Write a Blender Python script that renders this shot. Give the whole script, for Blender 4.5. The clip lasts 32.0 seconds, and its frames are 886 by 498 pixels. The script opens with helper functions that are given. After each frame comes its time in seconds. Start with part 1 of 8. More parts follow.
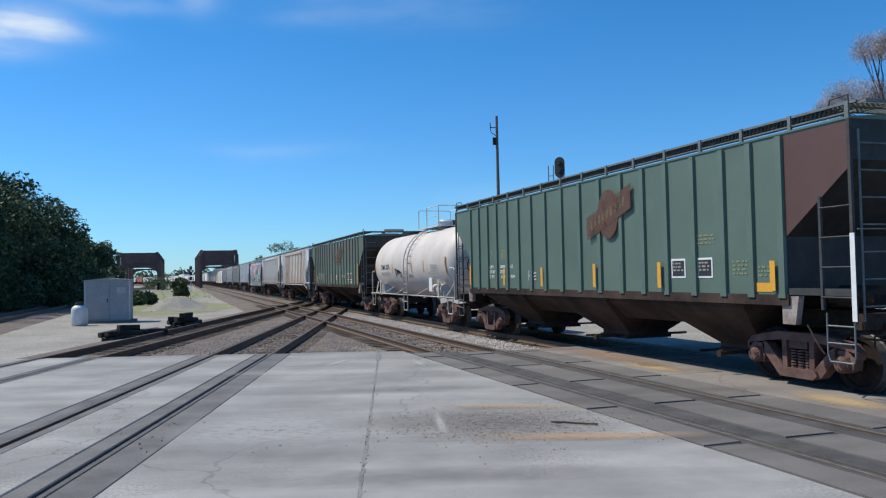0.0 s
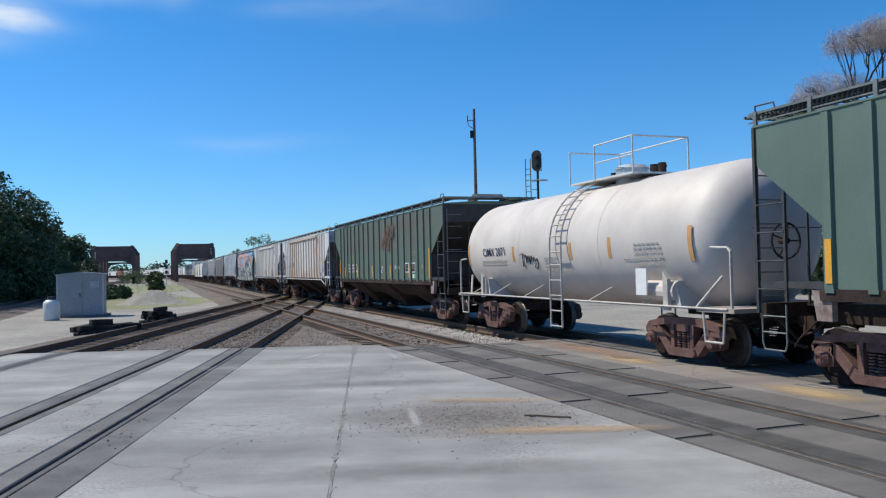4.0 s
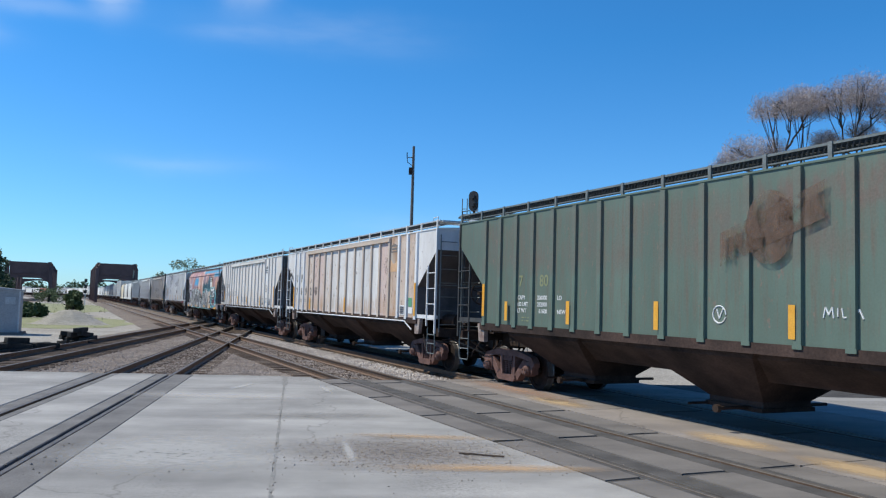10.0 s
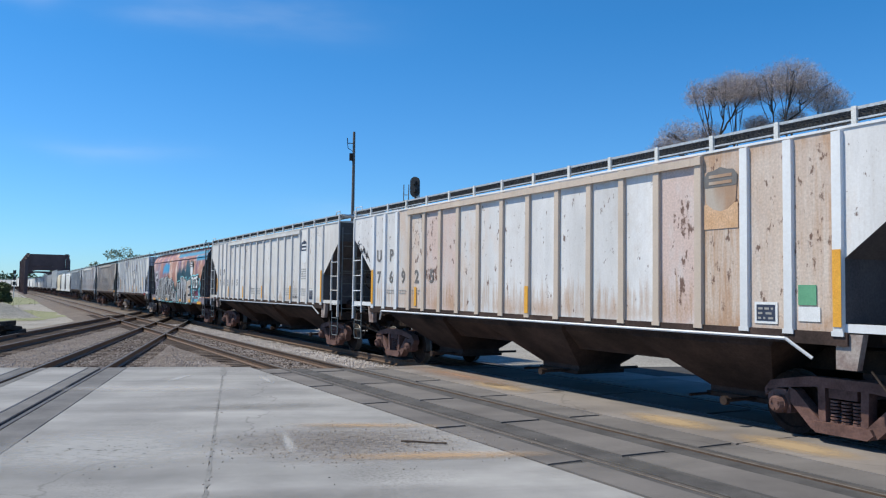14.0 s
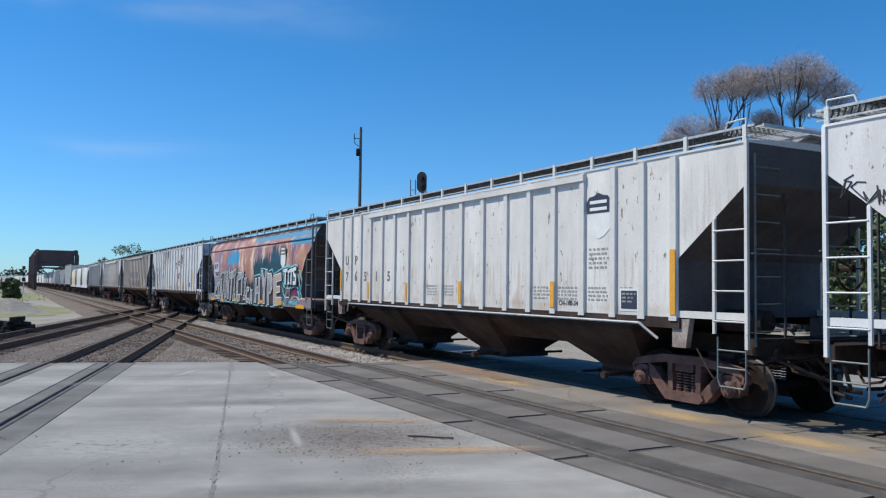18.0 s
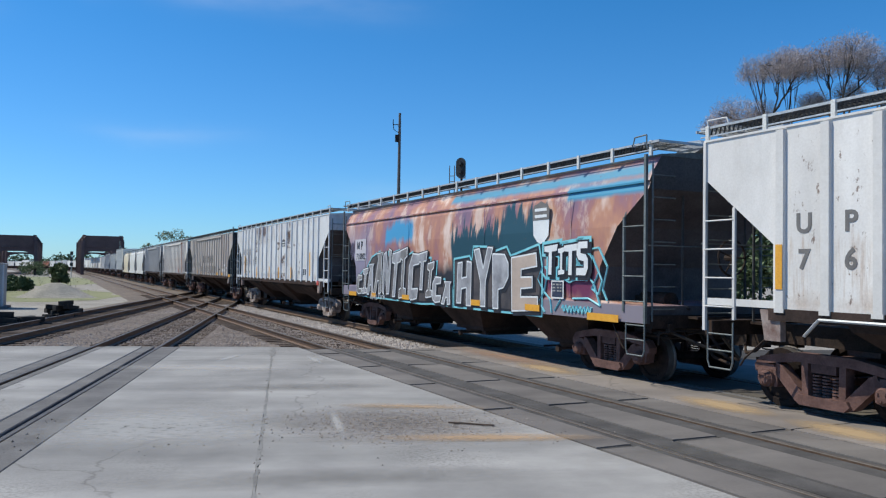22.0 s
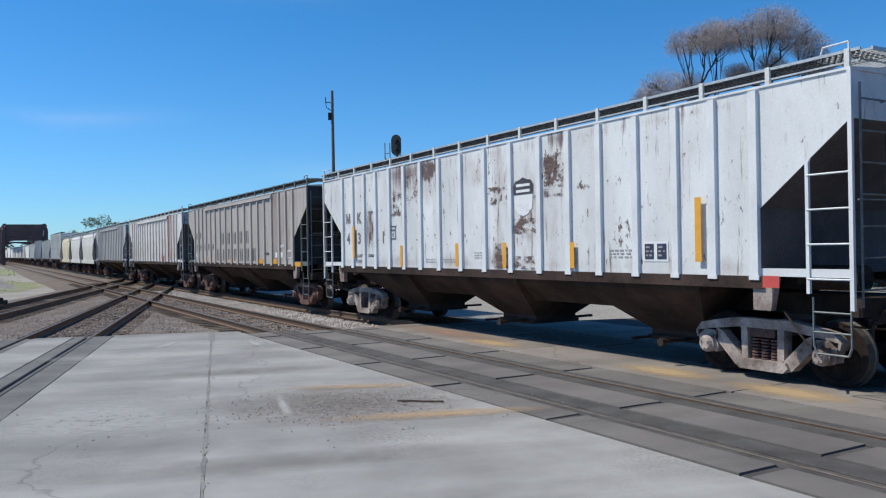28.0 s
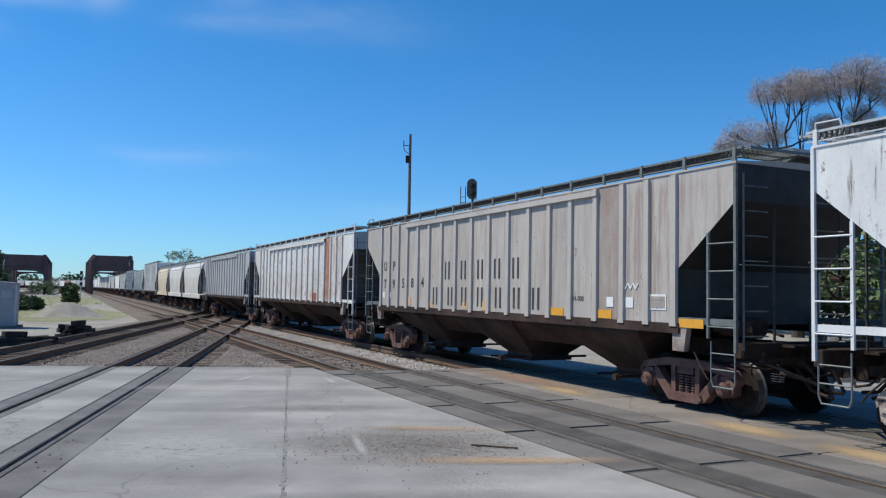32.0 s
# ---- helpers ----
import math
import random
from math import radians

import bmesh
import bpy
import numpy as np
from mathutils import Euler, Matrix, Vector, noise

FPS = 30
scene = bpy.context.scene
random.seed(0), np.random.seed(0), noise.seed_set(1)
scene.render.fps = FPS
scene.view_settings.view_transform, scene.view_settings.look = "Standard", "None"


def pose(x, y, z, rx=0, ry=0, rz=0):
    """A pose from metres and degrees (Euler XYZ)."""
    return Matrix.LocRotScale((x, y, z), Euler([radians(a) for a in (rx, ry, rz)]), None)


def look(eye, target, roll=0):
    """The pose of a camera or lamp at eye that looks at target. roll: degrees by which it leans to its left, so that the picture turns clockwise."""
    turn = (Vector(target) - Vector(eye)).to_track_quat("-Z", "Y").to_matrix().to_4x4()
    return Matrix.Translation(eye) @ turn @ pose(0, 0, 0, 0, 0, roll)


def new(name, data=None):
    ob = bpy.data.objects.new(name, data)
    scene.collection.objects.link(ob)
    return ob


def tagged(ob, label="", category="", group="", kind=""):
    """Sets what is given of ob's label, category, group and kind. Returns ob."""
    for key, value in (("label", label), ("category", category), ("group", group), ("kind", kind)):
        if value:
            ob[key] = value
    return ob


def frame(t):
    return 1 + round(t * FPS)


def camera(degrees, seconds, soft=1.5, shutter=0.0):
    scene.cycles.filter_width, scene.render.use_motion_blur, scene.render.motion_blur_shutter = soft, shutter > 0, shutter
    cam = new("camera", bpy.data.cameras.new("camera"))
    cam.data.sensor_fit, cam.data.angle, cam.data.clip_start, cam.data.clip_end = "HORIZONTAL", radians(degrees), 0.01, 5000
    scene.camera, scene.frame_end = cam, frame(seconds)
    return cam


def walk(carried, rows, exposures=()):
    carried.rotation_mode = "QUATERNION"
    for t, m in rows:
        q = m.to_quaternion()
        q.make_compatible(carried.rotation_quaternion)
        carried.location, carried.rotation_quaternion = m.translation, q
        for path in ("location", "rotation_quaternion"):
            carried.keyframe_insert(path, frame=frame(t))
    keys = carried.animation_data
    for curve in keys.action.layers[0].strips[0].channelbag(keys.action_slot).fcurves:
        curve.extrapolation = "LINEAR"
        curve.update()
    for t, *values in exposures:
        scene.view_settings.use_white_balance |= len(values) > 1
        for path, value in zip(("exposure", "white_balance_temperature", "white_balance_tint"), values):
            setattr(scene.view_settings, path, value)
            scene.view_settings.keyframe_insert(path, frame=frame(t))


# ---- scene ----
# The camera stands on a concrete level crossing and pans by hand.
cam = camera(58.0, 32.0, soft=1.2)
# seconds, x, y, z, pitch, roll, yaw
ROWS = [
    (0, 0.000, 0.000, 1.848, 1.85, 1.20, 0.00),
    (0.5, 0.015, -0.010, 1.850, 1.64, 1.63, -0.68),
    (1, 0.018, 0.004, 1.852, 1.38, 1.78, -1.48),
    (1.5, 0.025, 0.009, 1.858, 1.30, 1.86, -2.05),
    (2, 0.022, 0.034, 1.854, 1.12, 2.00, -2.85),
    (2.5, 0.039, 0.066, 1.846, 0.65, 2.17, -3.20),
    (3, 0.037, 0.083, 1.839, 0.43, 2.13, -3.06),
    (3.5, 0.066, 0.070, 1.858, 0.59, 1.78, -2.04),
    (5.5, 0.045, -0.017, 1.831, 3.85, 0.30, -0.56),
    (6, 0.090, -0.046, 1.835, 3.39, 0.13, 1.01),
    (6.5, 0.021, -0.068, 1.842, 4.43, -0.26, 0.92),
    (7, -0.104, -0.101, 1.860, 4.80, -0.33, -1.46),
    (7.5, -0.121, -0.061, 1.851, 3.46, -0.74, -3.88),
    (8, -0.122, -0.053, 1.858, 2.42, -0.94, -4.91),
    (8.5, -0.086, -0.071, 1.870, 2.90, -1.18, -4.37),
    (9, -0.098, -0.117, 1.858, 3.58, -1.32, -4.61),
    (9.5, -0.132, -0.118, 1.864, 3.88, -1.40, -6.07),
    (10, -0.127, -0.104, 1.865, 3.90, -1.64, -6.65),
    (10.5, -0.124, -0.102, 1.864, 3.79, -1.76, -6.94),
    (11, -0.120, -0.094, 1.867, 3.79, -1.86, -7.52),
    (11.5, -0.117, -0.093, 1.870, 3.94, -1.82, -8.17),
    (12, -0.115, -0.055, 1.870, 3.99, -1.78, -9.34),
    (12.5, -0.086, -0.022, 1.864, 3.79, -1.31, -10.36),
    (13, -0.084, -0.011, 1.869, 3.36, -1.28, -10.84),
    (13.5, -0.070, -0.002, 1.862, 3.16, -0.93, -10.79),
    (14, -0.078, 0.030, 1.866, 3.00, -0.77, -10.72),
    (14.5, -0.073, 0.042, 1.859, 2.96, -0.63, -10.95),
    (16.5, -0.078, 0.033, 1.857, 3.27, -0.61, -10.69),
    (17, -0.064, 0.031, 1.865, 3.03, -0.62, -10.79),
    (17.5, -0.070, 0.038, 1.859, 2.79, -0.64, -11.00),
    (18, -0.065, 0.026, 1.867, 2.64, -0.67, -10.20),
    (18.5, -0.058, 0.036, 1.870, 2.70, -0.62, -8.07),
    (19, -0.083, 0.015, 1.861, 2.81, -0.69, -6.86),
    (19.5, -0.086, 0.029, 1.870, 2.73, -0.64, -6.49),
    (20, -0.096, 0.047, 1.875, 2.59, -0.80, -6.85),
    (20.5, -0.103, 0.056, 1.870, 2.32, -0.80, -7.41),
    (21, -0.100, 0.064, 1.867, 1.96, -0.86, -7.35),
    (21.5, -0.096, 0.069, 1.877, 1.72, -0.86, -7.32),
    (22, -0.090, 0.085, 1.875, 1.60, -0.85, -7.46),
    (22.5, -0.077, 0.079, 1.877, 1.47, -0.86, -7.27),
    (23, -0.097, 0.075, 1.867, 1.47, -0.77, -6.87),
    (23.5, -0.092, 0.079, 1.863, 1.76, -0.78, -6.53),
    (24, -0.096, 0.063, 1.874, 2.30, -0.91, -5.87),
    (24.5, -0.098, 0.049, 1.859, 2.66, -1.19, -5.42),
    (26.5, -0.091, 0.162, 1.830, 3.40, -1.25, -13.07),
    (27, -0.084, 0.179, 1.850, 1.80, -1.05, -11.79),
    (27.5, -0.066, 0.179, 1.864, 0.18, -0.24, -10.06),
    (28, -0.162, 0.205, 1.865, -0.02, 0.99, -11.98),
    (28.5, -0.218, 0.196, 1.858, 0.13, 1.36, -15.57),
    (29, -0.186, 0.176, 1.848, 1.24, 0.13, -16.69),
    (29.5, -0.168, 0.180, 1.868, 1.68, -0.22, -16.01),
    (30, -0.200, 0.225, 1.868, 1.64, -0.36, -14.95),
    (30.5, -0.240, 0.237, 1.867, 2.16, -0.40, -12.78),
    (31, -0.245, 0.187, 1.875, 2.51, -0.53, -10.29),
    (31.5, -0.259, 0.162, 1.877, 2.85, -0.83, -8.45),
    (32, -0.278, 0.127, 1.877, 3.07, -1.01, -6.94),
]
walk(cam, [(t, pose(x, y, z, 90 + p, r, w)) for t, x, y, z, p, r, w in ROWS], ((0.0, 0.03), (3.5, 0.05), (6.0, -0.04), (8.0, 0.08), (10.0, 0.17), (13.0, 0.14), (14.5, 0.08), (17.0, 0.0), (22.0, 0.0), (23.0, 0.08), (24.0, 0.04), (29.0, 0.0), (32.0, 0.0)))

# ---- light: clear spring day, sun high on the near side of the train ----
SUN_ELEV, SUN_DIR = 52.5, (-0.960, 0.280)
scene.view_settings.exposure = 0.0
world = bpy.data.worlds.new("sky")
scene.world = world
world.use_nodes = True


def build_sky():
    nt = world.node_tree
    nt.nodes.clear()
    n, l = nt.nodes, nt.links
    out = n.new("ShaderNodeOutputWorld")
    bg = n.new("ShaderNodeBackground")
    sky = n.new("ShaderNodeTexSky")
    sky.sky_type, sky.sun_disc = "NISHITA", False
    sky.sun_elevation = radians(SUN_ELEV)
    sky.sun_rotation = math.atan2(SUN_DIR[0], SUN_DIR[1])
    sky.air_density, sky.dust_density, sky.ozone_density = 1.0, 0.1, 2.0
    co = n.new("ShaderNodeTexCoord")
    mp = n.new("ShaderNodeMapping")
    mp.inputs["Scale"].default_value = (3.0, 5.0, 14.0)
    nz = n.new("ShaderNodeTexNoise")
    nz.inputs["Scale"].default_value, nz.inputs["Detail"].default_value = 2.0, 6.0
    rp = n.new("ShaderNodeValToRGB")
    rp.color_ramp.elements[0].position, rp.color_ramp.elements[1].position = 0.45, 0.72
    mix = n.new("ShaderNodeMix")
    mix.data_type = "RGBA"
    mix.inputs["B"].default_value = (8.2, 9.0, 9.8, 1)
    tint = n.new("ShaderNodeMix")
    tint.data_type, tint.blend_type = "RGBA", "MULTIPLY"
    tint.inputs["Factor"].default_value = 1.0
    # deeper blue overhead, paler towards the horizon
    sepz = n.new("ShaderNodeSeparateXYZ")
    high = n.new("ShaderNodeMapRange")
    high.inputs["From Min"].default_value, high.inputs["From Max"].default_value = 0.0, 0.32
    hue = n.new("ShaderNodeMix")
    hue.data_type = "RGBA"
    hue.inputs["A"].default_value, hue.inputs["B"].default_value = SKY_LOW, SKY_TINT
    l.new(co.outputs["Generated"], sepz.inputs[0])
    l.new(sepz.outputs["Z"], high.inputs["Value"])
    l.new(high.outputs["Result"], hue.inputs["Factor"])
    # whiter haze round the sun
    near = n.new("ShaderNodeVectorMath")
    near.operation = "DOT_PRODUCT"
    near.inputs[1].default_value = (SUN_DIR[0] * math.cos(radians(SUN_ELEV)), SUN_DIR[1] * math.cos(radians(SUN_ELEV)), math.sin(radians(SUN_ELEV)))
    l.new(co.outputs["Generated"], near.inputs[0])
    glow = n.new("ShaderNodeMapRange")
    glow.inputs["From Min"].default_value, glow.inputs["From Max"].default_value = 0.82, 1.0
    l.new(near.outputs["Value"], glow.inputs["Value"])
    haze = n.new("ShaderNodeMix")
    haze.data_type = "RGBA"
    haze.inputs["B"].default_value = (1.2, 1.2, 1.2, 1)
    l.new(glow.outputs["Result"], haze.inputs["Factor"])
    l.new(hue.outputs["Result"], haze.inputs["A"])
    l.new(haze.outputs["Result"], tint.inputs["B"])
    l.new(co.outputs["Generated"], mp.inputs["Vector"])
    l.new(mp.outputs["Vector"], nz.inputs["Vector"])
    l.new(nz.outputs["Fac"], rp.inputs["Fac"])
    l.new(sky.outputs["Color"], tint.inputs["A"])
    l.new(tint.outputs["Result"], mix.inputs["A"])
    # a few soft white wisps high over the western side: azimuth and height in degrees, their half widths, strength
    def maths(kind, a, b=0.0):
        q = n.new("ShaderNodeMath")
        q.operation = kind
        for k, v in enumerate((a, b)):
            if isinstance(v, (int, float)):
                q.inputs[k].default_value = v
            else:
                l.new(v, q.inputs[k])
        return q.outputs[0]

    az = maths("MULTIPLY", maths("ARCTAN2", sepz.outputs["X"], sepz.outputs["Y"]), 57.2958)
    el = maths("MULTIPLY", maths("ARCSINE", sepz.outputs["Z"]), 57.2958)
    wob = n.new("ShaderNodeTexNoise")
    wob.inputs["Scale"].default_value, wob.inputs["Detail"].default_value = 14.0, 5.0
    l.new(co.outputs["Generated"], wob.inputs["Vector"])
    bent = maths("MULTIPLY_ADD", wob.outputs["Fac"], 3.0)
    bent.node.inputs[2].default_value = -1.5
    total = None
    for a0, e0, aw, ew, most in ((-27.4, 16.3, 2.8, 1.2, 0.9), (-28.5, 14.4, 2.0, 0.6, 0.3), (-8.0, 21.6, 1.4, 1.6, 0.8), (-16.8, 18.8, 1.2, 0.9, 0.4), (-21.5, 18.0, 3.5, 0.6, 0.3), (-18.0, 21.8, 7.0, 0.7, 0.3), (-4.0, 18.5, 9.0, 1.2, 0.12), (-12.0, 9.0, 4.5, 0.7, 0.10), (4.0, 5.5, 5.0, 0.8, 0.08)):
        da = maths("DIVIDE", maths("ADD", maths("SUBTRACT", az, a0), bent), aw)
        de = maths("DIVIDE", maths("ADD", maths("SUBTRACT", el, e0), maths("MULTIPLY", bent, 0.45)), ew)
        fall = maths("POWER", 2.718, maths("MULTIPLY", maths("ADD", maths("MULTIPLY", da, da), maths("MULTIPLY", de, de)), -1.0))
        one = maths("MULTIPLY", fall, most)
        total = one if total is None else maths("ADD", total, one)
    streaky = maths("ADD", maths("MULTIPLY", rp.outputs["Color"], 0.9), 0.5)
    sc = maths("MINIMUM", maths("MULTIPLY", total, streaky), 0.95)
    l.new(sc, mix.inputs["Factor"])
    l.new(mix.outputs["Result"], bg.inputs["Color"])
    bg.inputs["Strength"].default_value = 0.097
    l.new(bg.outputs["Background"], out.inputs["Surface"])


SKY_TINT, SKY_LOW = (0.265, 0.90, 1.40, 1), (0.54, 0.94, 1.45, 1)
build_sky()
sun = new("sun", bpy.data.lights.new("sun", "SUN"))
sun.data.energy, sun.data.angle, sun.data.color = 4.3, radians(0.53), (1.0, 0.95, 0.80)
sun.matrix_world = look((SUN_DIR[0] * 100 * math.cos(radians(SUN_ELEV)), SUN_DIR[1] * 100 * math.cos(radians(SUN_ELEV)), 100 * math.sin(radians(SUN_ELEV))), (0, 0, 0))


# ---- materials ----
def mat(name, rough=0.8, metal=0.0):
    m = bpy.data.materials.new(name)
    m.use_nodes = True
    b = m.node_tree.nodes["Principled BSDF"]
    b.inputs["Roughness"].default_value, b.inputs["Metallic"].default_value = rough, metal
    return m, m.node_tree.nodes, m.node_tree.links, b


def coords(n, l, scale):
    co = n.new("ShaderNodeTexCoord")
    mp = n.new("ShaderNodeMapping")
    mp.inputs["Scale"].default_value = scale
    l.new(co.outputs["Object"], mp.inputs["Vector"])
    return mp.outputs["Vector"]


def noise_node(n, l, vec, scale, detail=5.0, rough=0.6):
    z = n.new("ShaderNodeTexNoise")
    z.inputs["Scale"].default_value, z.inputs["Detail"].default_value, z.inputs["Roughness"].default_value = scale, detail, rough
    if vec is not None:
        l.new(vec, z.inputs["Vector"])
    return z.outputs["Fac"]


def ramp(n, l, fac, stops):
    r = n.new("ShaderNodeValToRGB")
    e = r.color_ramp.elements
    while len(e) < len(stops):
        e.new(0.5)
    for el, (p, c) in zip(e, stops):
        el.position = p
        el.color = (*c, 1) if len(c) == 3 else c
    l.new(fac, r.inputs["Fac"])
    return r.outputs["Color"]


def blend(n, l, fac, a, b, kind="MIX"):
    x = n.new("ShaderNodeMix")
    x.data_type, x.blend_type = "RGBA", kind
    for key, v in (("Factor", fac), ("A", a), ("B", b)):
        if isinstance(v, (int, float)):
            x.inputs[key].default_value = v
        elif isinstance(v, tuple):
            x.inputs[key].default_value = (*v, 1)
        else:
            l.new(v, x.inputs[key])
    return x.outputs["Result"]


def bump(n, l, b, fac, strength, dist=0.02):
    x = n.new("ShaderNodeBump")
    x.inputs["Strength"].default_value, x.inputs["Distance"].default_value = strength, dist
    l.new(fac, x.inputs["Height"])
    l.new(x.outputs["Normal"], b.inputs["Normal"])


def grain_mat(name, c1, c2, scale=3.0, rough=0.85, metal=0.0, fine=40.0, bumps=0.3, dist=0.01, amount=0.28):
    """Two colours mixed by a broad noise, with a fine grain and relief."""
    m, n, l, b = mat(name, rough, metal)
    v = coords(n, l, (1, 1, 1))
    broad = ramp(n, l, noise_node(n, l, v, scale), [(0.32, c1), (0.68, c2)])
    f = noise_node(n, l, v, fine, 3.0)
    g = ramp(n, l, f, [(0.3, (1 - amount,) * 3), (0.7, (1 + amount * 0.4,) * 3)])
    l.new(blend(n, l, 1.0, broad, g, "MULTIPLY"), b.inputs["Base Color"])
    bump(n, l, b, f, bumps, dist)
    return m


def paint_mat(name, colour, rust=0.3, streak=0.3, dirt=0.3, rough=0.55, rust_colour=(0.16, 0.065, 0.03), patch=0.0, patch_colour=(0.3, 0.13, 0.06), seed=0.0):
    """Weathered car paint: faded tone, vertical run-down streaks, rust specks and dust near the sill."""
    m, n, l, b = mat(name, rough)
    v = coords(n, l, (1, 1, 1))
    vs = coords(n, l, (2.6, 2.6, 0.22))
    off = n.new("ShaderNodeVectorMath")
    off.inputs[1].default_value = (seed * 7.3, seed * 3.1, seed)
    l.new(v, off.inputs[0])
    v = off.outputs[0]
    tone = ramp(n, l, noise_node(n, l, v, 0.7), [(0.3, tuple(c * 0.84 for c in colour)), (0.7, tuple(min(1, c * 1.1) for c in colour))])
    st = noise_node(n, l, vs, 2.2, 6.0, 0.7)
    run = ramp(n, l, st, [(0.5, (0, 0, 0)), (0.8, (streak,) * 3)])
    c = blend(n, l, run, tone, tuple(0.5 * x + 0.5 * y for x, y in zip(colour, rust_colour)))
    if patch:
        big = ramp(n, l, noise_node(n, l, coords(n, l, (0.55, 0.55, 0.16)), 1.3, 3.0), [(0.62 - patch * 0.2, (0, 0, 0)), (0.70 - patch * 0.2, (0.85,) * 3)])
        c = blend(n, l, big, c, patch_colour)
    sp = ramp(n, l, noise_node(n, l, v, 5.0, 8.0, 0.75), [(0.70 - 0.1 * rust, (0, 0, 0)), (0.76 - 0.1 * rust, (0.9,) * 3)])
    c = blend(n, l, sp, c, rust_colour)
    fine = noise_node(n, l, v, 30.0, 3.0)
    c = blend(n, l, dirt, c, ramp(n, l, fine, [(0.2, (0.55, 0.5, 0.45)), (0.8, (1.1, 1.1, 1.1))]), "MULTIPLY")
    l.new(c, b.inputs["Base Color"])
    bump(n, l, b, noise_node(n, l, v, 2.5, 3.0), 0.12, 0.03)
    return m


M = {}
M["rail"] = grain_mat("rail_steel", (0.13, 0.085, 0.06), (0.2, 0.13, 0.09), 8, 0.6, 0.5, 60, 0.2)
M["rail_top"] = grain_mat("rail_head", (0.10, 0.085, 0.075), (0.17, 0.15, 0.135), 5, 0.6, 0.35, 80, 0.1)
M["tie"] = grain_mat("tie_wood", (0.05, 0.035, 0.028), (0.11, 0.075, 0.055), 4, 0.95, 0, 50, 0.6)
M["rubber"] = grain_mat("poured_asphalt", (0.115, 0.11, 0.11), (0.195, 0.187, 0.185), 1.4, 0.95, 0, 60, 0.4)
M["dark_asphalt"] = grain_mat("oily_asphalt", (0.05, 0.046, 0.045), (0.105, 0.098, 0.096), 1.8, 0.95, 0, 60, 0.4)
M["flangeway"] = grain_mat("flangeway_dirt", (0.035, 0.032, 0.031), (0.075, 0.069, 0.066), 3, 0.95, 0, 60, 0.4)
M["steel_dark"] = grain_mat("dirty_steel", (0.03, 0.024, 0.022), (0.075, 0.05, 0.04), 5, 0.75, 0.2, 40, 0.3)
M["truck"] = grain_mat("rusty_cast_steel", (0.085, 0.042, 0.036), (0.20, 0.108, 0.092), 4, 0.85, 0.05, 35, 0.4)
M["truck_pale"] = grain_mat("dusty_cast_steel", (0.10, 0.065, 0.055), (0.58, 0.5, 0.46), 2.6, 0.85, 0.1, 35, 0.4)
M["wheel"] = grain_mat("wheel_steel", (0.014, 0.011, 0.011), (0.04, 0.027, 0.023), 5, 0.85, 0.0, 40, 0.2)
M["galv"] = grain_mat("galvanised_steel", (0.42, 0.44, 0.46), (0.6, 0.62, 0.64), 5, 0.5, 0.3, 50, 0.1)
M["white_metal"] = grain_mat("white_painted_metal", (0.62, 0.62, 0.6), (0.75, 0.75, 0.73), 4, 0.5, 0, 40, 0.1)
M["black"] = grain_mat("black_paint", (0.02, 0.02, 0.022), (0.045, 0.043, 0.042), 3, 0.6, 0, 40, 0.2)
M["yellow"] = grain_mat("yellow_reflector", (0.75, 0.34, 0.03), (0.82, 0.42, 0.05), 6, 0.5, 0, 60, 0.05, 0.01, 0.2)
M["lettering"] = grain_mat("dark_lettering", (0.035, 0.035, 0.045), (0.07, 0.07, 0.08), 6, 0.7, 0, 60, 0.05, 0.01, 0.1)
M["white_mark"] = grain_mat("white_marking", (0.7, 0.7, 0.7), (0.8, 0.8, 0.8), 6, 0.7, 0, 60, 0.05, 0.01, 0.1)


def box_field(n, l, sep, x0, x1, z0, z1, sx, sz):
    """1 inside a soft-edged box of the car's side."""
    out = None
    for axis, k, w in (("X", x0, sx), ("X", x1, -sx), ("Z", z0, sz), ("Z", z1, -sz)):
        q = n.new("ShaderNodeMapRange")
        q.inputs["From Min"].default_value, q.inputs["From Max"].default_value = k - w, k + w
        l.new(sep.outputs[axis], q.inputs["Value"])
        if out is None:
            out = q.outputs["Result"]
        else:
            mu = n.new("ShaderNodeMath")
            mu.operation = "MULTIPLY"
            l.new(out, mu.inputs[0])
            l.new(q.outputs["Result"], mu.inputs[1])
            out = mu.outputs[0]
    return out


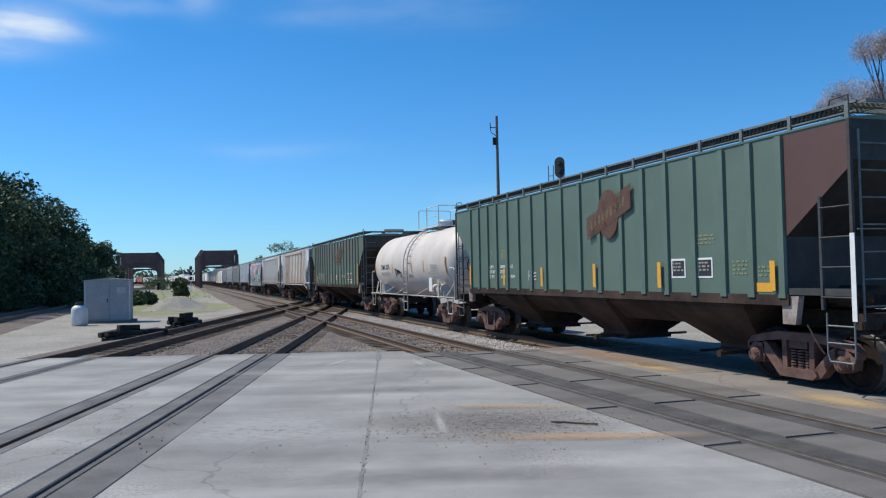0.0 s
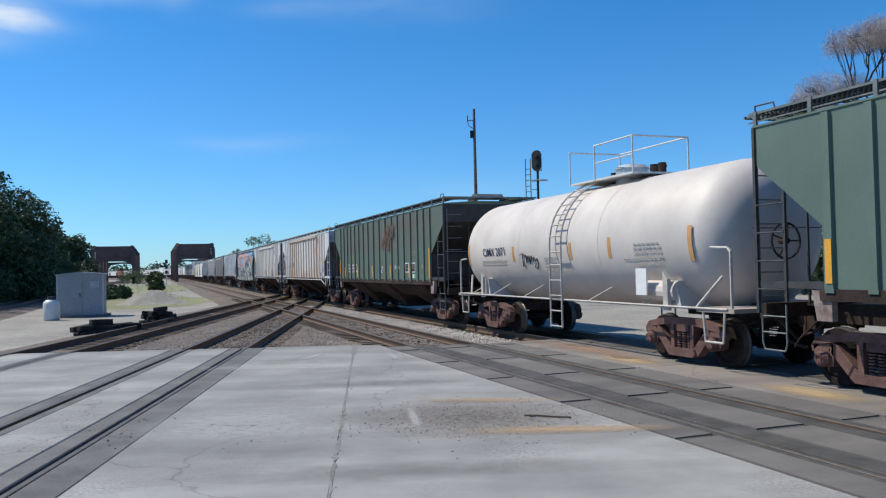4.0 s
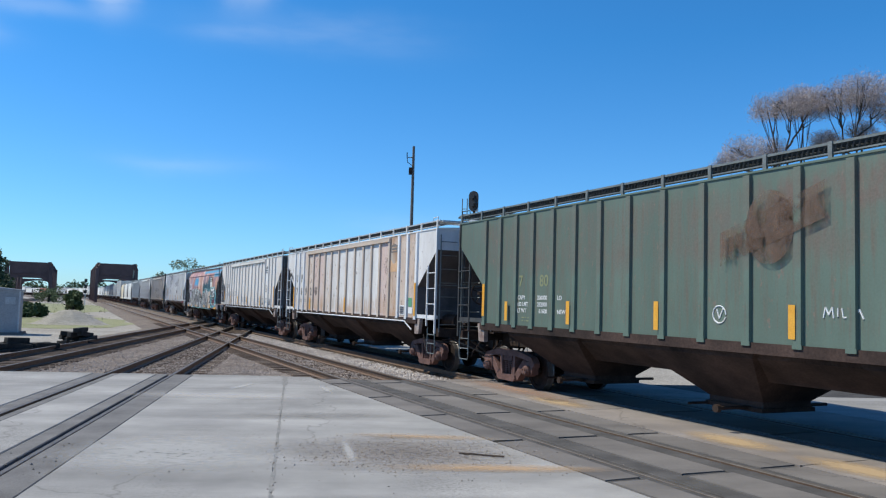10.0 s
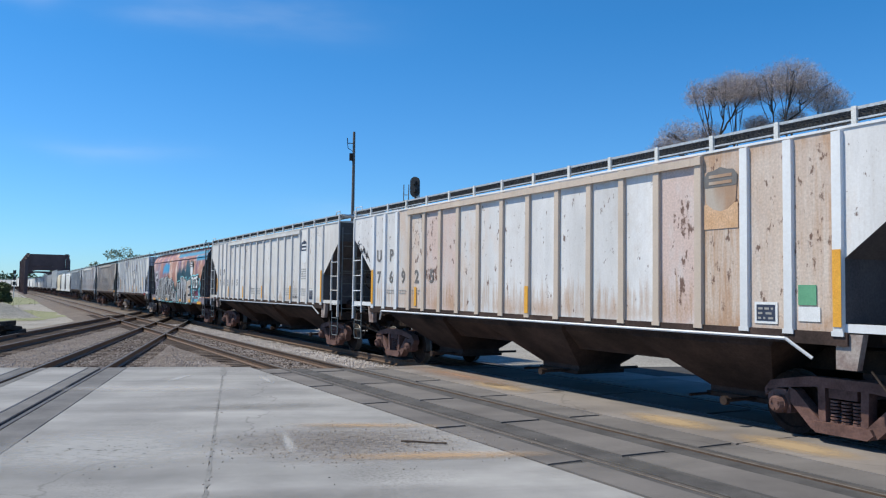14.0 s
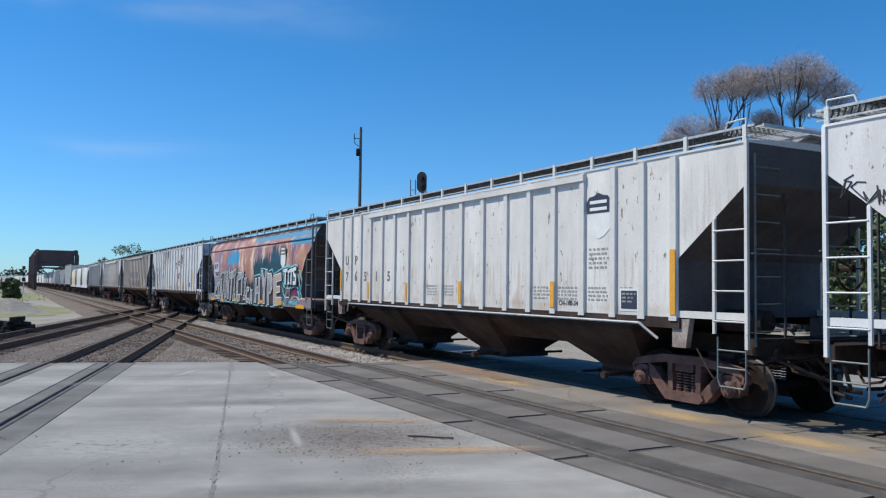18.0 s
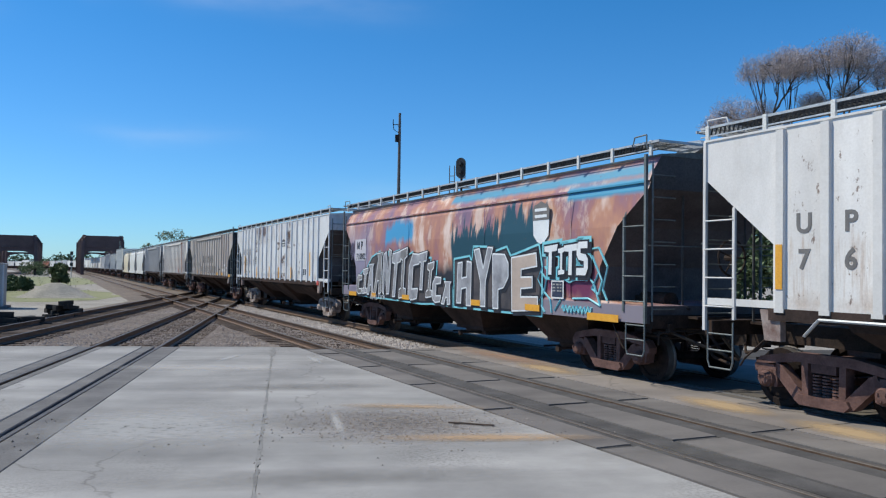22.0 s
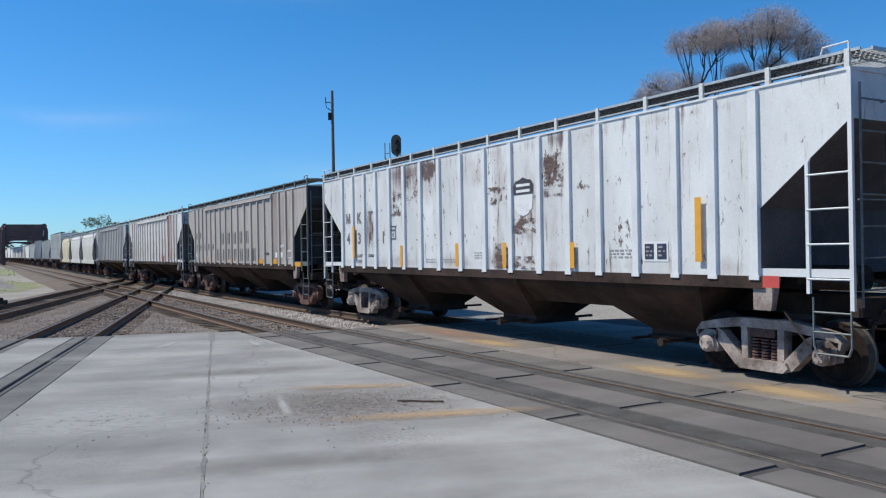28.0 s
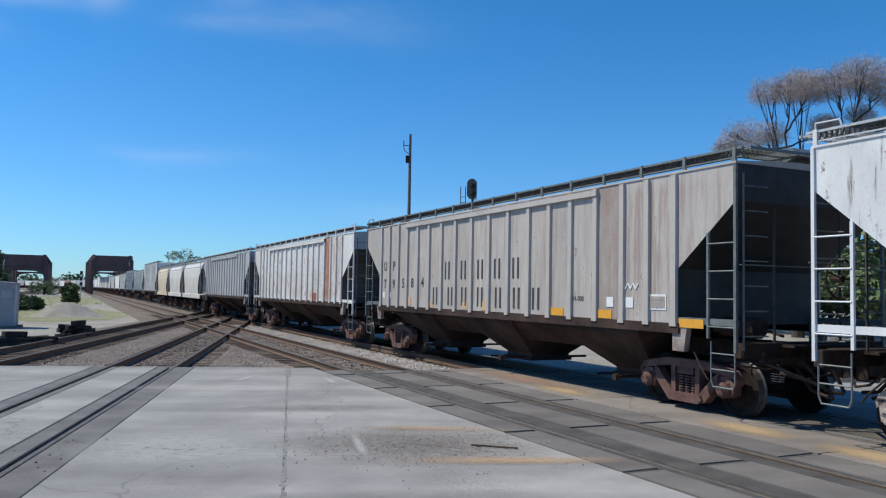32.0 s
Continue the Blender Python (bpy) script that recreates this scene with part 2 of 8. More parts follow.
def worn_paint(name, colour, layers, rough=0.6, seed=0.0, streak=0.25, streak_colour=(0.42, 0.33, 0.27)):
    """Car paint with its own worn areas: repainted sheets, flaked rust and run-down streaks, each in a box x0 x1 z0 z1."""
    m, n, l, b = mat(name, rough)
    v0 = coords(n, l, (1, 1, 1))
    sep = n.new("ShaderNodeSeparateXYZ")
    l.new(v0, sep.inputs[0])

    def moved(scale):
        o = n.new("ShaderNodeVectorMath")
        o.inputs[1].default_value = (seed * 7.3, seed * 3.1, seed * 1.7)
        l.new(coords(n, l, scale), o.inputs[0])
        return o.outputs[0]

    flake = noise_node(n, l, moved((1, 1, 0.5)), 8.0, 9.0, 0.68)
    runs = noise_node(n, l, moved((5.5, 5.5, 0.35)), 2.0, 7.0, 0.72)
    soft = noise_node(n, l, moved((1.2, 1.2, 0.5)), 1.5, 6.0, 0.68)
    fine = noise_node(n, l, moved((1, 1, 1)), 30.0, 3.0)
    c = ramp(n, l, soft, [(0.3, tuple(k * 0.86 for k in colour)), (0.7, tuple(min(1, k * 1.08) for k in colour))])
    sheets = noise_node(n, l, moved((1.25, 1.25, 0.02)), 1.0, 1.0, 0.4)
    c = blend(n, l, 1.0, c, ramp(n, l, sheets, [(0.3, (0.88, 0.87, 0.865)), (0.7, (1.07, 1.07, 1.075))]), "MULTIPLY")
    blot = noise_node(n, l, moved((1, 1, 0.8)), 1.1, 7.0, 0.75)
    c = blend(n, l, ramp(n, l, blot, [(0.55, (0, 0, 0)), (0.72, (0.28,) * 3)]), c, streak_colour)
    c = blend(n, l, ramp(n, l, runs, [(0.5, (0, 0, 0)), (0.8, (streak,) * 3)]), c, streak_colour)
    for x0, x1, z0, z1, tint, cover, kind in layers:
        src, width, top, sx, sz = {"flake": (flake, 0.05, 0.92, 0.16, 0.16), "streak": (runs, 0.22, 0.8, 0.2, 0.3), "wash": (soft, 0.25, 0.75, 0.4, 0.3), "sheet": (soft, 0.3, 0.95, 0.02, 0.03)}[kind]
        f = box_field(n, l, sep, x0, x1, z0, z1, min(sx, (x1 - x0) / 2.2), min(sz, (z1 - z0) / 2.2))
        ad = n.new("ShaderNodeMath")
        ad.operation = "MULTIPLY_ADD"
        l.new(f, ad.inputs[0])
        ad.inputs[1].default_value = 0.6 if kind == "sheet" else 0.28
        l.new(src, ad.inputs[2])
        edge = (0.6 if kind == "sheet" else 0.28) + 0.5 + (0.5 - cover) * 0.34 - width / 2
        mr = n.new("ShaderNodeMapRange")
        mr.inputs["From Min"].default_value, mr.inputs["From Max"].default_value, mr.inputs["To Max"].default_value = edge, edge + width, top
        l.new(ad.outputs[0], mr.inputs["Value"])
        mk = mr.outputs["Result"]
        shade = ramp(n, l, fine, [(0.3, tuple(k * 0.88 for k in tint)), (0.7, tuple(min(1, k * 1.1) for k in tint))])
        c = blend(n, l, mk, c, shade)
    c = blend(n, l, 0.3, c, ramp(n, l, fine, [(0.2, (0.6, 0.56, 0.52)), (0.8, (1.1, 1.1, 1.1))]), "MULTIPLY")
    l.new(c, b.inputs["Base Color"])
    bump(n, l, b, soft, 0.12, 0.03)
    return m


def flaked_mat(name, colour, most, lo, hi):
    """Old lettering paint that has flaked away in places."""
    m, n, l, b = mat(name, 0.8)
    v = coords(n, l, (1, 1, 0.6))
    b.inputs["Base Color"].default_value = (*colour, 1)
    l.new(ramp(n, l, noise_node(n, l, v, 3.0, 9.0, 0.75), [(lo, (0, 0, 0)), (hi, (most,) * 3)]), b.inputs["Alpha"])
    return m


def smear_mat(name, colour):
    """Rust in ragged level smears where the paint has come off."""
    m, n, l, b = mat(name, 0.92)
    b.inputs["Base Color"].default_value = (*colour, 1)
    a = noise_node(n, l, coords(n, l, (0.9, 0.9, 1.9)), 3.2, 9.0, 0.8)
    c = noise_node(n, l, coords(n, l, (1, 1, 1)), 1.7, 3.0, 0.5)
    l.new(blend(n, l, 1.0, ramp(n, l, a, [(0.49, (0, 0, 0)), (0.57, (0.85,) * 3)]), ramp(n, l, c, [(0.40, (0, 0, 0)), (0.52, (1, 1, 1))]), "MULTIPLY"), b.inputs["Alpha"])
    return m


# ---- mesh helpers ----
def box(bm, x0, x1, y0, y1, z0, z1):
    vs = [bm.verts.new(p) for p in ((x0, y0, z0), (x1, y0, z0), (x1, y1, z0), (x0, y1, z0), (x0, y0, z1), (x1, y0, z1), (x1, y1, z1), (x0, y1, z1))]
    for f in ((3, 2, 1, 0), (4, 5, 6, 7), (0, 1, 5, 4), (1, 2, 6, 5), (2, 3, 7, 6), (3, 0, 4, 7)):
        bm.faces.new([vs[i] for i in f])
    return vs


def prism(bm, outline, y0, y1, axis="y"):
    """An outline in the x-z plane (counter-clockwise seen from -y), drawn out from y0 to y1."""
    a = [bm.verts.new((p[0], y0, p[1])) for p in outline]
    b = [bm.verts.new((p[0], y1, p[1])) for p in outline]
    k = len(outline)
    bm.faces.new(a)
    bm.faces.new(b[::-1])
    for i in range(k):
        j = (i + 1) % k
        bm.faces.new((a[j], a[i], b[i], b[j]))
    return a + b


def tube(bm, p, q, r0, r1=None, sides=8, caps=True):
    r1 = r0 if r1 is None else r1
    p, q = Vector(p), Vector(q)
    m = (q - p).to_track_quat("Z", "Y").to_matrix()
    ring = lambda c, r: [bm.verts.new(c + m @ Vector((r * math.cos(2 * math.pi * i / sides), r * math.sin(2 * math.pi * i / sides), 0))) for i in range(sides)]
    a, b = ring(p, r0), ring(q, r1)
    for i in range(sides):
        j = (i + 1) % sides
        bm.faces.new((a[i], a[j], b[j], b[i]))
    if caps:
        bm.faces.new(a[::-1])
        bm.faces.new(b)


def bar_path(bm, pts, r, sides=6):
    for p, q in zip(pts, pts[1:]):
        tube(bm, p, q, r, r, sides)


def mesh_of(name, bm, material, smooth=False):
    me = bpy.data.meshes.new(name)
    bmesh.ops.recalc_face_normals(bm, faces=bm.faces)
    bm.to_mesh(me)
    bm.free()
    if material is not None:
        me.materials.append(material)
    if smooth:
        me.polygons.foreach_set("use_smooth", [True] * len(me.polygons))
    return me


def part(name, bm, material, parent=None, label="", smooth=False, at=None):
    me = bm if isinstance(bm, bpy.types.Mesh) else mesh_of(name, bm, material, smooth)
    ob = new(name, me)
    if parent is not None:
        ob.parent = parent
    if at is not None:
        ob.matrix_basis = at
    if label:
        ob["label"] = label
    return ob


def thing(name, label, category, group="", kind="", at=None, bm=None, material=None, smooth=False):
    ob = new(name, mesh_of(name, bm, material, smooth) if bm is not None else None)
    if at is not None:
        ob.matrix_basis = at
    return tagged(ob, label, category, group, kind)


def text_mesh(words, size, material, align="LEFT", space=1.0, bold=0.0):
    cu = bpy.data.curves.new("words", "FONT")
    cu.body, cu.size, cu.align_x, cu.space_character, cu.extrude, cu.offset = words, size, align, space, 0.002, bold
    cu.resolution_u = 3
    ob = new("words", cu)
    me = bpy.data.meshes.new_from_object(ob.evaluated_get(bpy.context.evaluated_depsgraph_get()))
    bpy.data.objects.remove(ob)
    me.materials.clear()
    me.materials.append(material)
    return me


# ---- plan: everything runs along the train's line ----
PHI = radians(18.2)
U = Vector((-math.sin(PHI), math.cos(PHI), 0))   # away along the tracks
N = Vector((math.cos(PHI), math.sin(PHI), 0))    # across the tracks, away from the camera
D_TRAIN, D_SIDING, D_WEST = 10.25, 6.6, -9.8
TURN_AT, TURN_R = 270.0, 950.0


def along(d, s, z=0.0):
    return N * d + U * s + Vector((0, 0, z))


def path(d, s):
    """Place and heading (degrees of the way back to the camera) on a line d across, s along; far off it bends to the left."""
    if s <= TURN_AT:
        return along(d, s), math.degrees(PHI) - 90
    a = (s - TURN_AT) / TURN_R
    c = along(d, TURN_AT) - N * (TURN_R + d - D_TRAIN)
    r = TURN_R + d - D_TRAIN
    return c + (N * math.cos(a) + U * math.sin(a)) * r, math.degrees(PHI + a) - 90


ROAD_EDGE = 19.75
# ---- ground and road ----
M["gravel"] = grain_mat("pale_gravel", (0.30, 0.275, 0.245), (0.41, 0.38, 0.34), 0.35, 0.95, 0, 14, 0.7, 0.04, 0.5)
M["ballast"] = grain_mat("track_ballast", (0.16, 0.125, 0.105), (0.27, 0.22, 0.185), 0.6, 0.95, 0, 16, 1.0, 0.06, 0.7)
M["stone"] = grain_mat("ballast_stone", (0.24, 0.19, 0.16), (0.44, 0.38, 0.34), 2.0, 0.95, 0, 30, 0.4, 0.01, 0.4)
M["pale_stone"] = grain_mat("pale_crushed_stone", (0.36, 0.31, 0.28), (0.62, 0.56, 0.52), 2.0, 0.95, 0, 30, 0.4, 0.01, 0.4)
M["grass"] = grain_mat("dry_grass", (0.235, 0.25, 0.125), (0.34, 0.34, 0.2), 0.3, 0.95, 0, 12, 0.9, 0.06, 0.5)


def concrete_mat(name, c1, c2, pits=0.5):
    """Worn concrete: broad tone, wheel-polished streaks along the road, stains, pitting and a few hairline cracks."""
    m, n, l, b = mat(name, 0.88)
    co = n.new("ShaderNodeNewGeometry").outputs["Position"]
    mp = n.new("ShaderNodeMapping")
    mp.inputs["Scale"].default_value = (0.14, 0.9, 1)
    l.new(co, mp.inputs["Vector"])
    streak = ramp(n, l, noise_node(n, l, mp.outputs["Vector"], 1.1, 5.0, 0.55), [(0.33, c1), (0.66, c2)])
    blot = ramp(n, l, noise_node(n, l, co, 0.55, 6.0, 0.65), [(0.36, (0.72, 0.71, 0.71)), (0.62, (1.06, 1.05, 1.04))])
    c = blend(n, l, 0.9, streak, blot, "MULTIPLY")
    pit = noise_node(n, l, co, 26.0, 4.0, 0.7)
    patchy = ramp(n, l, noise_node(n, l, co, 0.35, 2.0), [(0.5, (0, 0, 0)), (0.62, (pits,) * 3)])
    c = blend(n, l, patchy, c, ramp(n, l, pit, [(0.38, (0.45, 0.43, 0.41)), (0.55, (1.1, 1.1, 1.1))]), "MULTIPLY")
    fine = noise_node(n, l, co, 90.0, 2.0)
    c = blend(n, l, 0.5, c, ramp(n, l, fine, [(0.3, (0.78, 0.78, 0.78)), (0.7, (1.1, 1.1, 1.1))]), "MULTIPLY")
    vo = n.new("ShaderNodeTexVoronoi")
    vo.feature = "DISTANCE_TO_EDGE"
    vo.inputs["Scale"].default_value = 0.16
    wob = n.new("ShaderNodeVectorMath")
    wob.operation = "ADD"
    nz = n.new("ShaderNodeTexNoise")
    nz.inputs["Scale"].default_value, nz.inputs["Detail"].default_value = 1.4, 6.0
    l.new(co, nz.inputs["Vector"])
    l.new(co, wob.inputs[0])
    l.new(nz.outputs["Color"], wob.inputs[1])
    l.new(wob.outputs[0], vo.inputs["Vector"])
    crack = ramp(n, l, vo.outputs["Distance"], [(0.0, (0.42, 0.4, 0.38)), (0.0016, (1, 1, 1))])
    c = blend(n, l, 0.55, c, crack, "MULTIPLY")
    l.new(c, b.inputs["Base Color"])
    bump(n, l, b, pit, 0.25, 0.006)
    return m


M["concrete"] = concrete_mat("worn_concrete", (0.262, 0.256, 0.25), (0.375, 0.366, 0.358))
M["panel"] = concrete_mat("panel_concrete", (0.133, 0.121, 0.116), (0.197, 0.181, 0.172), 0.2)
# darker, browner concrete: deepens the train's shade by colour
M["shaded_panel"] = concrete_mat("train_shade_concrete", (0.085, 0.074, 0.064), (0.135, 0.12, 0.105), 0.2)
M["pale_panel"] = concrete_mat("sandy_concrete", (0.205, 0.18, 0.166), (0.29, 0.257, 0.237), 0.2)

bm = bmesh.new()
box(bm, -2500, 2500, -1500, 3200, -1.2, -0.27)
thing("ground", "pale crushed gravel ground reaching to the horizon", "ground", kind="structure", bm=bm, material=M["gravel"])
bm = bmesh.new()
box(bm, -90, 60, -20, ROAD_EDGE - 0.05, -0.35, -0.045)
road = thing("road", "grey worn concrete road across the tracks with dark flangeway bands", "road", kind="structure", bm=bm, material=M["flangeway"])
T1 = lambda y: -5.04 - 0.057 * (y - 20.3)
T0 = lambda y: -9.33 - 0.03 * (y - 20.3)
AT = lambda d: (lambda y: (d - math.sin(PHI) * y) / math.cos(PHI))
JOINT = lambda y: -0.79 - 0.067 * (y - 7.5)


def slab(name, left, right, y0, y1, material, label="", z=0.0):
    """A concrete slab of the road between two lines x(y)."""
    bm = bmesh.new()
    pts = [(left(y0), y0), (right(y0), y0), (right(y1), y1), (left(y1), y1)]
    b = [bm.verts.new((x, y, -0.3)) for x, y in pts]
    t = [bm.verts.new((x, y, z)) for x, y in pts]
    bm.faces.new(b[::-1])
    bm.faces.new(t)
    for i in range(4):
        j = (i + 1) % 4
        bm.faces.new((b[i], b[j], t[j], t[i]))
    bmesh.ops.bevel(bm, geom=[e for e in bm.edges if all(v.co.z > -0.1 for v in e.verts)], offset=0.012, segments=1, affect="EDGES")
    return part(name, bm, material, road, label)


off = lambda f, k: (lambda y: f(y) + k)
G, BAND = 0.7175, 0.26
E0, E1 = -20.0, ROAD_EDGE
slab("slab", lambda y: -90, off(T0, -G - 0.2), E0, E1, M["concrete"])
slab("slab", off(T0, -G + 0.22), off(T0, G - 0.22), E0, E1, M["concrete"])
slab("slab", off(T0, G + 0.22), off(T1, -G - 0.34), E0, E1, M["concrete"])
slab("slab", off(T1, -G + 0.24), off(T1, G - 0.34), E0, E1, M["concrete"])
slab("slab", off(T1, G + 0.52), off(JOINT, -0.004), E0, E1, M["concrete"])
slab("slab", off(JOINT, 0.004), AT(5.18), E0, E1 - 0.1, M["concrete"])
# asphalt poured beside the rails, open flangeways on their inner sides
for line, outer0, inner0, inner1, outer1 in ((T0, 0.19, 0.21, 0.21, 0.21), (T1, 0.33, 0.23, 0.33, 0.51)):
    for a, b in ((-G - outer0, -G - 0.075), (-G + 0.075, -G + inner0), (G - inner1, G - 0.075), (G + 0.075, G + outer1)):
        slab("asphalt_strip", off(line, a), off(line, b), E0, E1 - 0.02, M["rubber"], z=-0.006)


def panel_row(d0, d1, s0, s1, step, first, material, gap=0.06):
    """Crossing panels between two lines along the track, with open joints between them."""
    s = first
    while s < s1:
        a, b = max(s + gap, s0), min(s + step - gap, s1)
        if b - a > 0.3:
            bm = bmesh.new()
            q = [along(d0, a), along(d1, a), along(d1, b), along(d0, b)]
            lo = [bm.verts.new((p.x, p.y, -0.2)) for p in q]
            hi = [bm.verts.new((p.x, p.y, 0.0 + random.uniform(-0.004, 0.004))) for p in q]
            bm.faces.new(hi)
            for i in range(4):
                j = (i + 1) % 4
                bm.faces.new((lo[i], lo[j], hi[j], hi[i]))
            part("panel", bm, material, road)
        s += step


R_S0, R_S1 = -12.0, 18.0
panel_row(5.22, D_SIDING - G - 0.2, R_S0, R_S1 + 0.3, 2.55, 4.6 - 2.55 * 7, M["panel"])
panel_row(D_SIDING - G + 0.40, D_SIDING + G - 0.38, R_S0, R_S1, 2.55, 4.6 - 2.55 * 7, M["panel"])
panel_row(D_SIDING + G + 0.18, 8.07, R_S0, R_S1 - 0.2, 2.55, 4.6 - 2.55 * 7, M["panel"])
panel_row(8.12, D_TRAIN - G - 0.2, R_S0, R_S1 - 0.1, 5.1, 2.05 - 5.1 * 4, M["pale_panel"], 0.02)
# between the main rails, with the shade under the train painted in
panel_row(D_TRAIN - G + 0.22, D_TRAIN + G - 0.22, R_S0, R_S1 - 0.6, 2.55, 4.0 - 2.55 * 7, M["shaded_panel"])
panel_row(D_TRAIN + G + 0.2, 13.0, R_S0, R_S1 - 1.0, 5.1, 3.0 - 5.1 * 4, M["pale_panel"], 0.02)
for d_ in (D_SIDING, D_TRAIN):
    for a_, b_ in ((-G - 0.195, -G - 0.075), (-G + 0.075, -G + 0.375 if d_ == D_SIDING else -G + 0.2), (G - 0.355 if d_ == D_SIDING else G - 0.2, G - 0.075), (G + 0.075, G + 0.175)):
        slab("asphalt_strip", AT(d_ + a_), AT(d_ + b_), -8.0, 19.3 if d_ == D_SIDING else 20.0, M["dark_asphalt" if d_ == D_SIDING else "rubber"], z=-0.006)
# dark filler in the joints of the siding's panels
for a_, b_ in ((5.23, D_SIDING - G - 0.21), (D_SIDING - G + 0.41, D_SIDING + G - 0.39), (D_SIDING + G + 0.19, 8.06)):
    slab("joint_filler", AT(a_), AT(b_), -8.0, 19.0, M["dark_asphalt"], z=-0.016)
slab("slab", AT(13.05), lambda y: 60, E0, 17.0, M["concrete"])


# ---- tracks ----
def rail_profile():
    return [(-0.07, -0.17), (0.07, -0.17), (0.07, -0.155), (0.012, -0.13), (0.012, -0.045), (0.036, -0.035), (0.036, -0.006), (0.028, 0.0), (-0.028, 0.0), (-0.036, -0.006), (-0.036, -0.035), (-0.012, -0.045), (-0.012, -0.13), (-0.07, -0.155)]


def rail(parent, pts):
    """A rail along a list of ground points (x, y)."""
    prof = rail_profile()
    verts, faces = [], []
    k = len(prof)
    for i, p in enumerate(pts):
        a, b = pts[max(0, i - 1)], pts[min(len(pts) - 1, i + 1)]
        t = Vector((b[0] - a[0], b[1] - a[1], 0)).normalized()
        side = Vector((t.y, -t.x, 0))
        for w, z in prof:
            verts.append((p[0] + side.x * w, p[1] + side.y * w, z))
    for i in range(len(pts) - 1):
        for j in range(k):
            faces.append((i * k + j, i * k + (j + 1) % k, (i + 1) * k + (j + 1) % k, (i + 1) * k + j))
    me = bpy.data.meshes.new("rail")
    me.from_pydata(verts, [], faces)
    me.materials.append(M["rail"])
    me.materials.append(M["rail_top"])
    for f in me.polygons:
        if f.index % k in (6, 7, 8):
            f.material_index = 1
    return part("rail", me, None, parent)


def tie_mesh():
    bm = bmesh.new()
    box(bm, -0.115, 0.115, -1.3, 1.3, -0.34, -0.17)
    bmesh.ops.bevel(bm, geom=list(bm.edges), offset=0.012, segments=1, affect="EDGES")
    return mesh_of("tie", bm, M["tie"])


TIE = tie_mesh()


def track(label, centre, near, far, ties, first_tie, bed=True, stop=None):
    """centre(s): place and heading in degrees of the line at s. ties: the stretch with ties of their own."""
    tr = thing("track", label, "railway track", "railway tracks", "structure")
    k = max(2, int((far - near) / 25) + 1)
    for side in (-G - 0.035, G + 0.035):
        pts = []
        for i in range(k + 1):
            p, h = centre(near + (far - near) * i / k)
            w = Vector((-math.sin(radians(h)), math.cos(radians(h)), 0))
            q = p + w * side
            pts.append((q.x, q.y))
        rail(tr, pts)
    s = first_tie
    while s < ties:
        p, h = centre(s)
        part("tie", TIE, None, tr, at=pose(p.x, p.y, random.uniform(-0.012, 0.004), 0, random.uniform(-0.5, 0.5), h + random.uniform(-1.5, 1.5)))
        s += 0.53
    # ballast bed
    bm = bmesh.new()
    rows = []
    s, step = first_tie - 0.3, 1.0
    while s < far:
        p, h = centre(s)
        w = Vector((-math.sin(radians(h)), math.cos(radians(h)), 0))
        rows.append([bm.verts.new((*(p + w * y).xy, z + (noise.noise(Vector((p.x, p.y, y))) * 0.03 if abs(y) < 2.0 else 0))) for y, z in ((-3.0, -0.30), (-1.9, -0.2), (-0.6, -0.195), (0.6, -0.195), (1.9, -0.2), (3.0, -0.30))])
        s += step
        step = min(12.0, step * 1.03)
    for a, b in zip(rows, rows[1:]):
        for i in range(5):
            bm.faces.new((a[i], a[i + 1], b[i + 1], b[i]))
    part("ballast_bed", bm, M["ballast"], tr, "brownish crushed stone bed")
    return tr


def straight(f):
    def c(y):
        return Vector((f(y), y, 0)), math.degrees(math.atan2(y - (y - 1), f(y) - f(y - 1)))
    return c


track("rusty rails of the siding crossing the diamond", lambda s: path(D_SIDING, s), -12.0, 620.0, 62.0, 18.6)
track("main track under the train on brown ties", lambda s: path(D_TRAIN, s), -40.0, 700.0, 62.0, 18.0)
track("straight track embedded in the concrete road then on ballast", straight(T1), -20.0, 180.0, 62.0, 20.4)
track("older parallel track with dark ties and rusty rails", straight(T0), -20.0, 200.0, 66.0, 20.4)
track("distant track leading onto the steel bridge", lambda s: path(D_WEST, s), 20.0, 600.0, 20.0, 24.0)


def stones(name, label, count, where, size, seed, material="stone"):
    """Loose ballast stones, too many to count: one mesh."""
    rnd = random.Random(seed)
    verts, faces = [], []
    base = [(1, 0, 0), (-1, 0, 0), (0, 1, 0), (0, -1, 0), (0, 0, 1), (0, 0, -1)]
    tri = [(0, 2, 4), (2, 1, 4), (1, 3, 4), (3, 0, 4), (2, 0, 5), (1, 2, 5), (3, 1, 5), (0, 3, 5)]
    for _ in range(count):
        x, y, z = where(rnd)
        r = size * rnd.uniform(0.5, 1.3)
        a = rnd.uniform(0, 6.28)
        k = len(verts)
        for bx, by, bz in base:
            j = r * rnd.uniform(0.6, 1.2)
            px, py, pz = bx * j, by * j, bz * j * 0.75
            verts.append((x + px * math.cos(a) - py * math.sin(a), y + px * math.sin(a) + py * math.cos(a), z + pz + rnd.uniform(-0.2, 0.2) * r))
        faces += [(k + p, k + q, k + s) for p, q, s in tri]
    me = bpy.data.meshes.new(name)
    me.from_pydata(verts, [], faces)
    me.materials.append(M[material])
    return tagged(new(name, me), label, "gravel", kind="stuff")


def between(f, g, y0, y1, z):
    def w(r):
        t = r.random() ** 1.5
        y = y0 + (y1 - y0) * t
        a, b = f(y), g(y)
        return (a + (b - a) * r.random(), y, z)
    return w


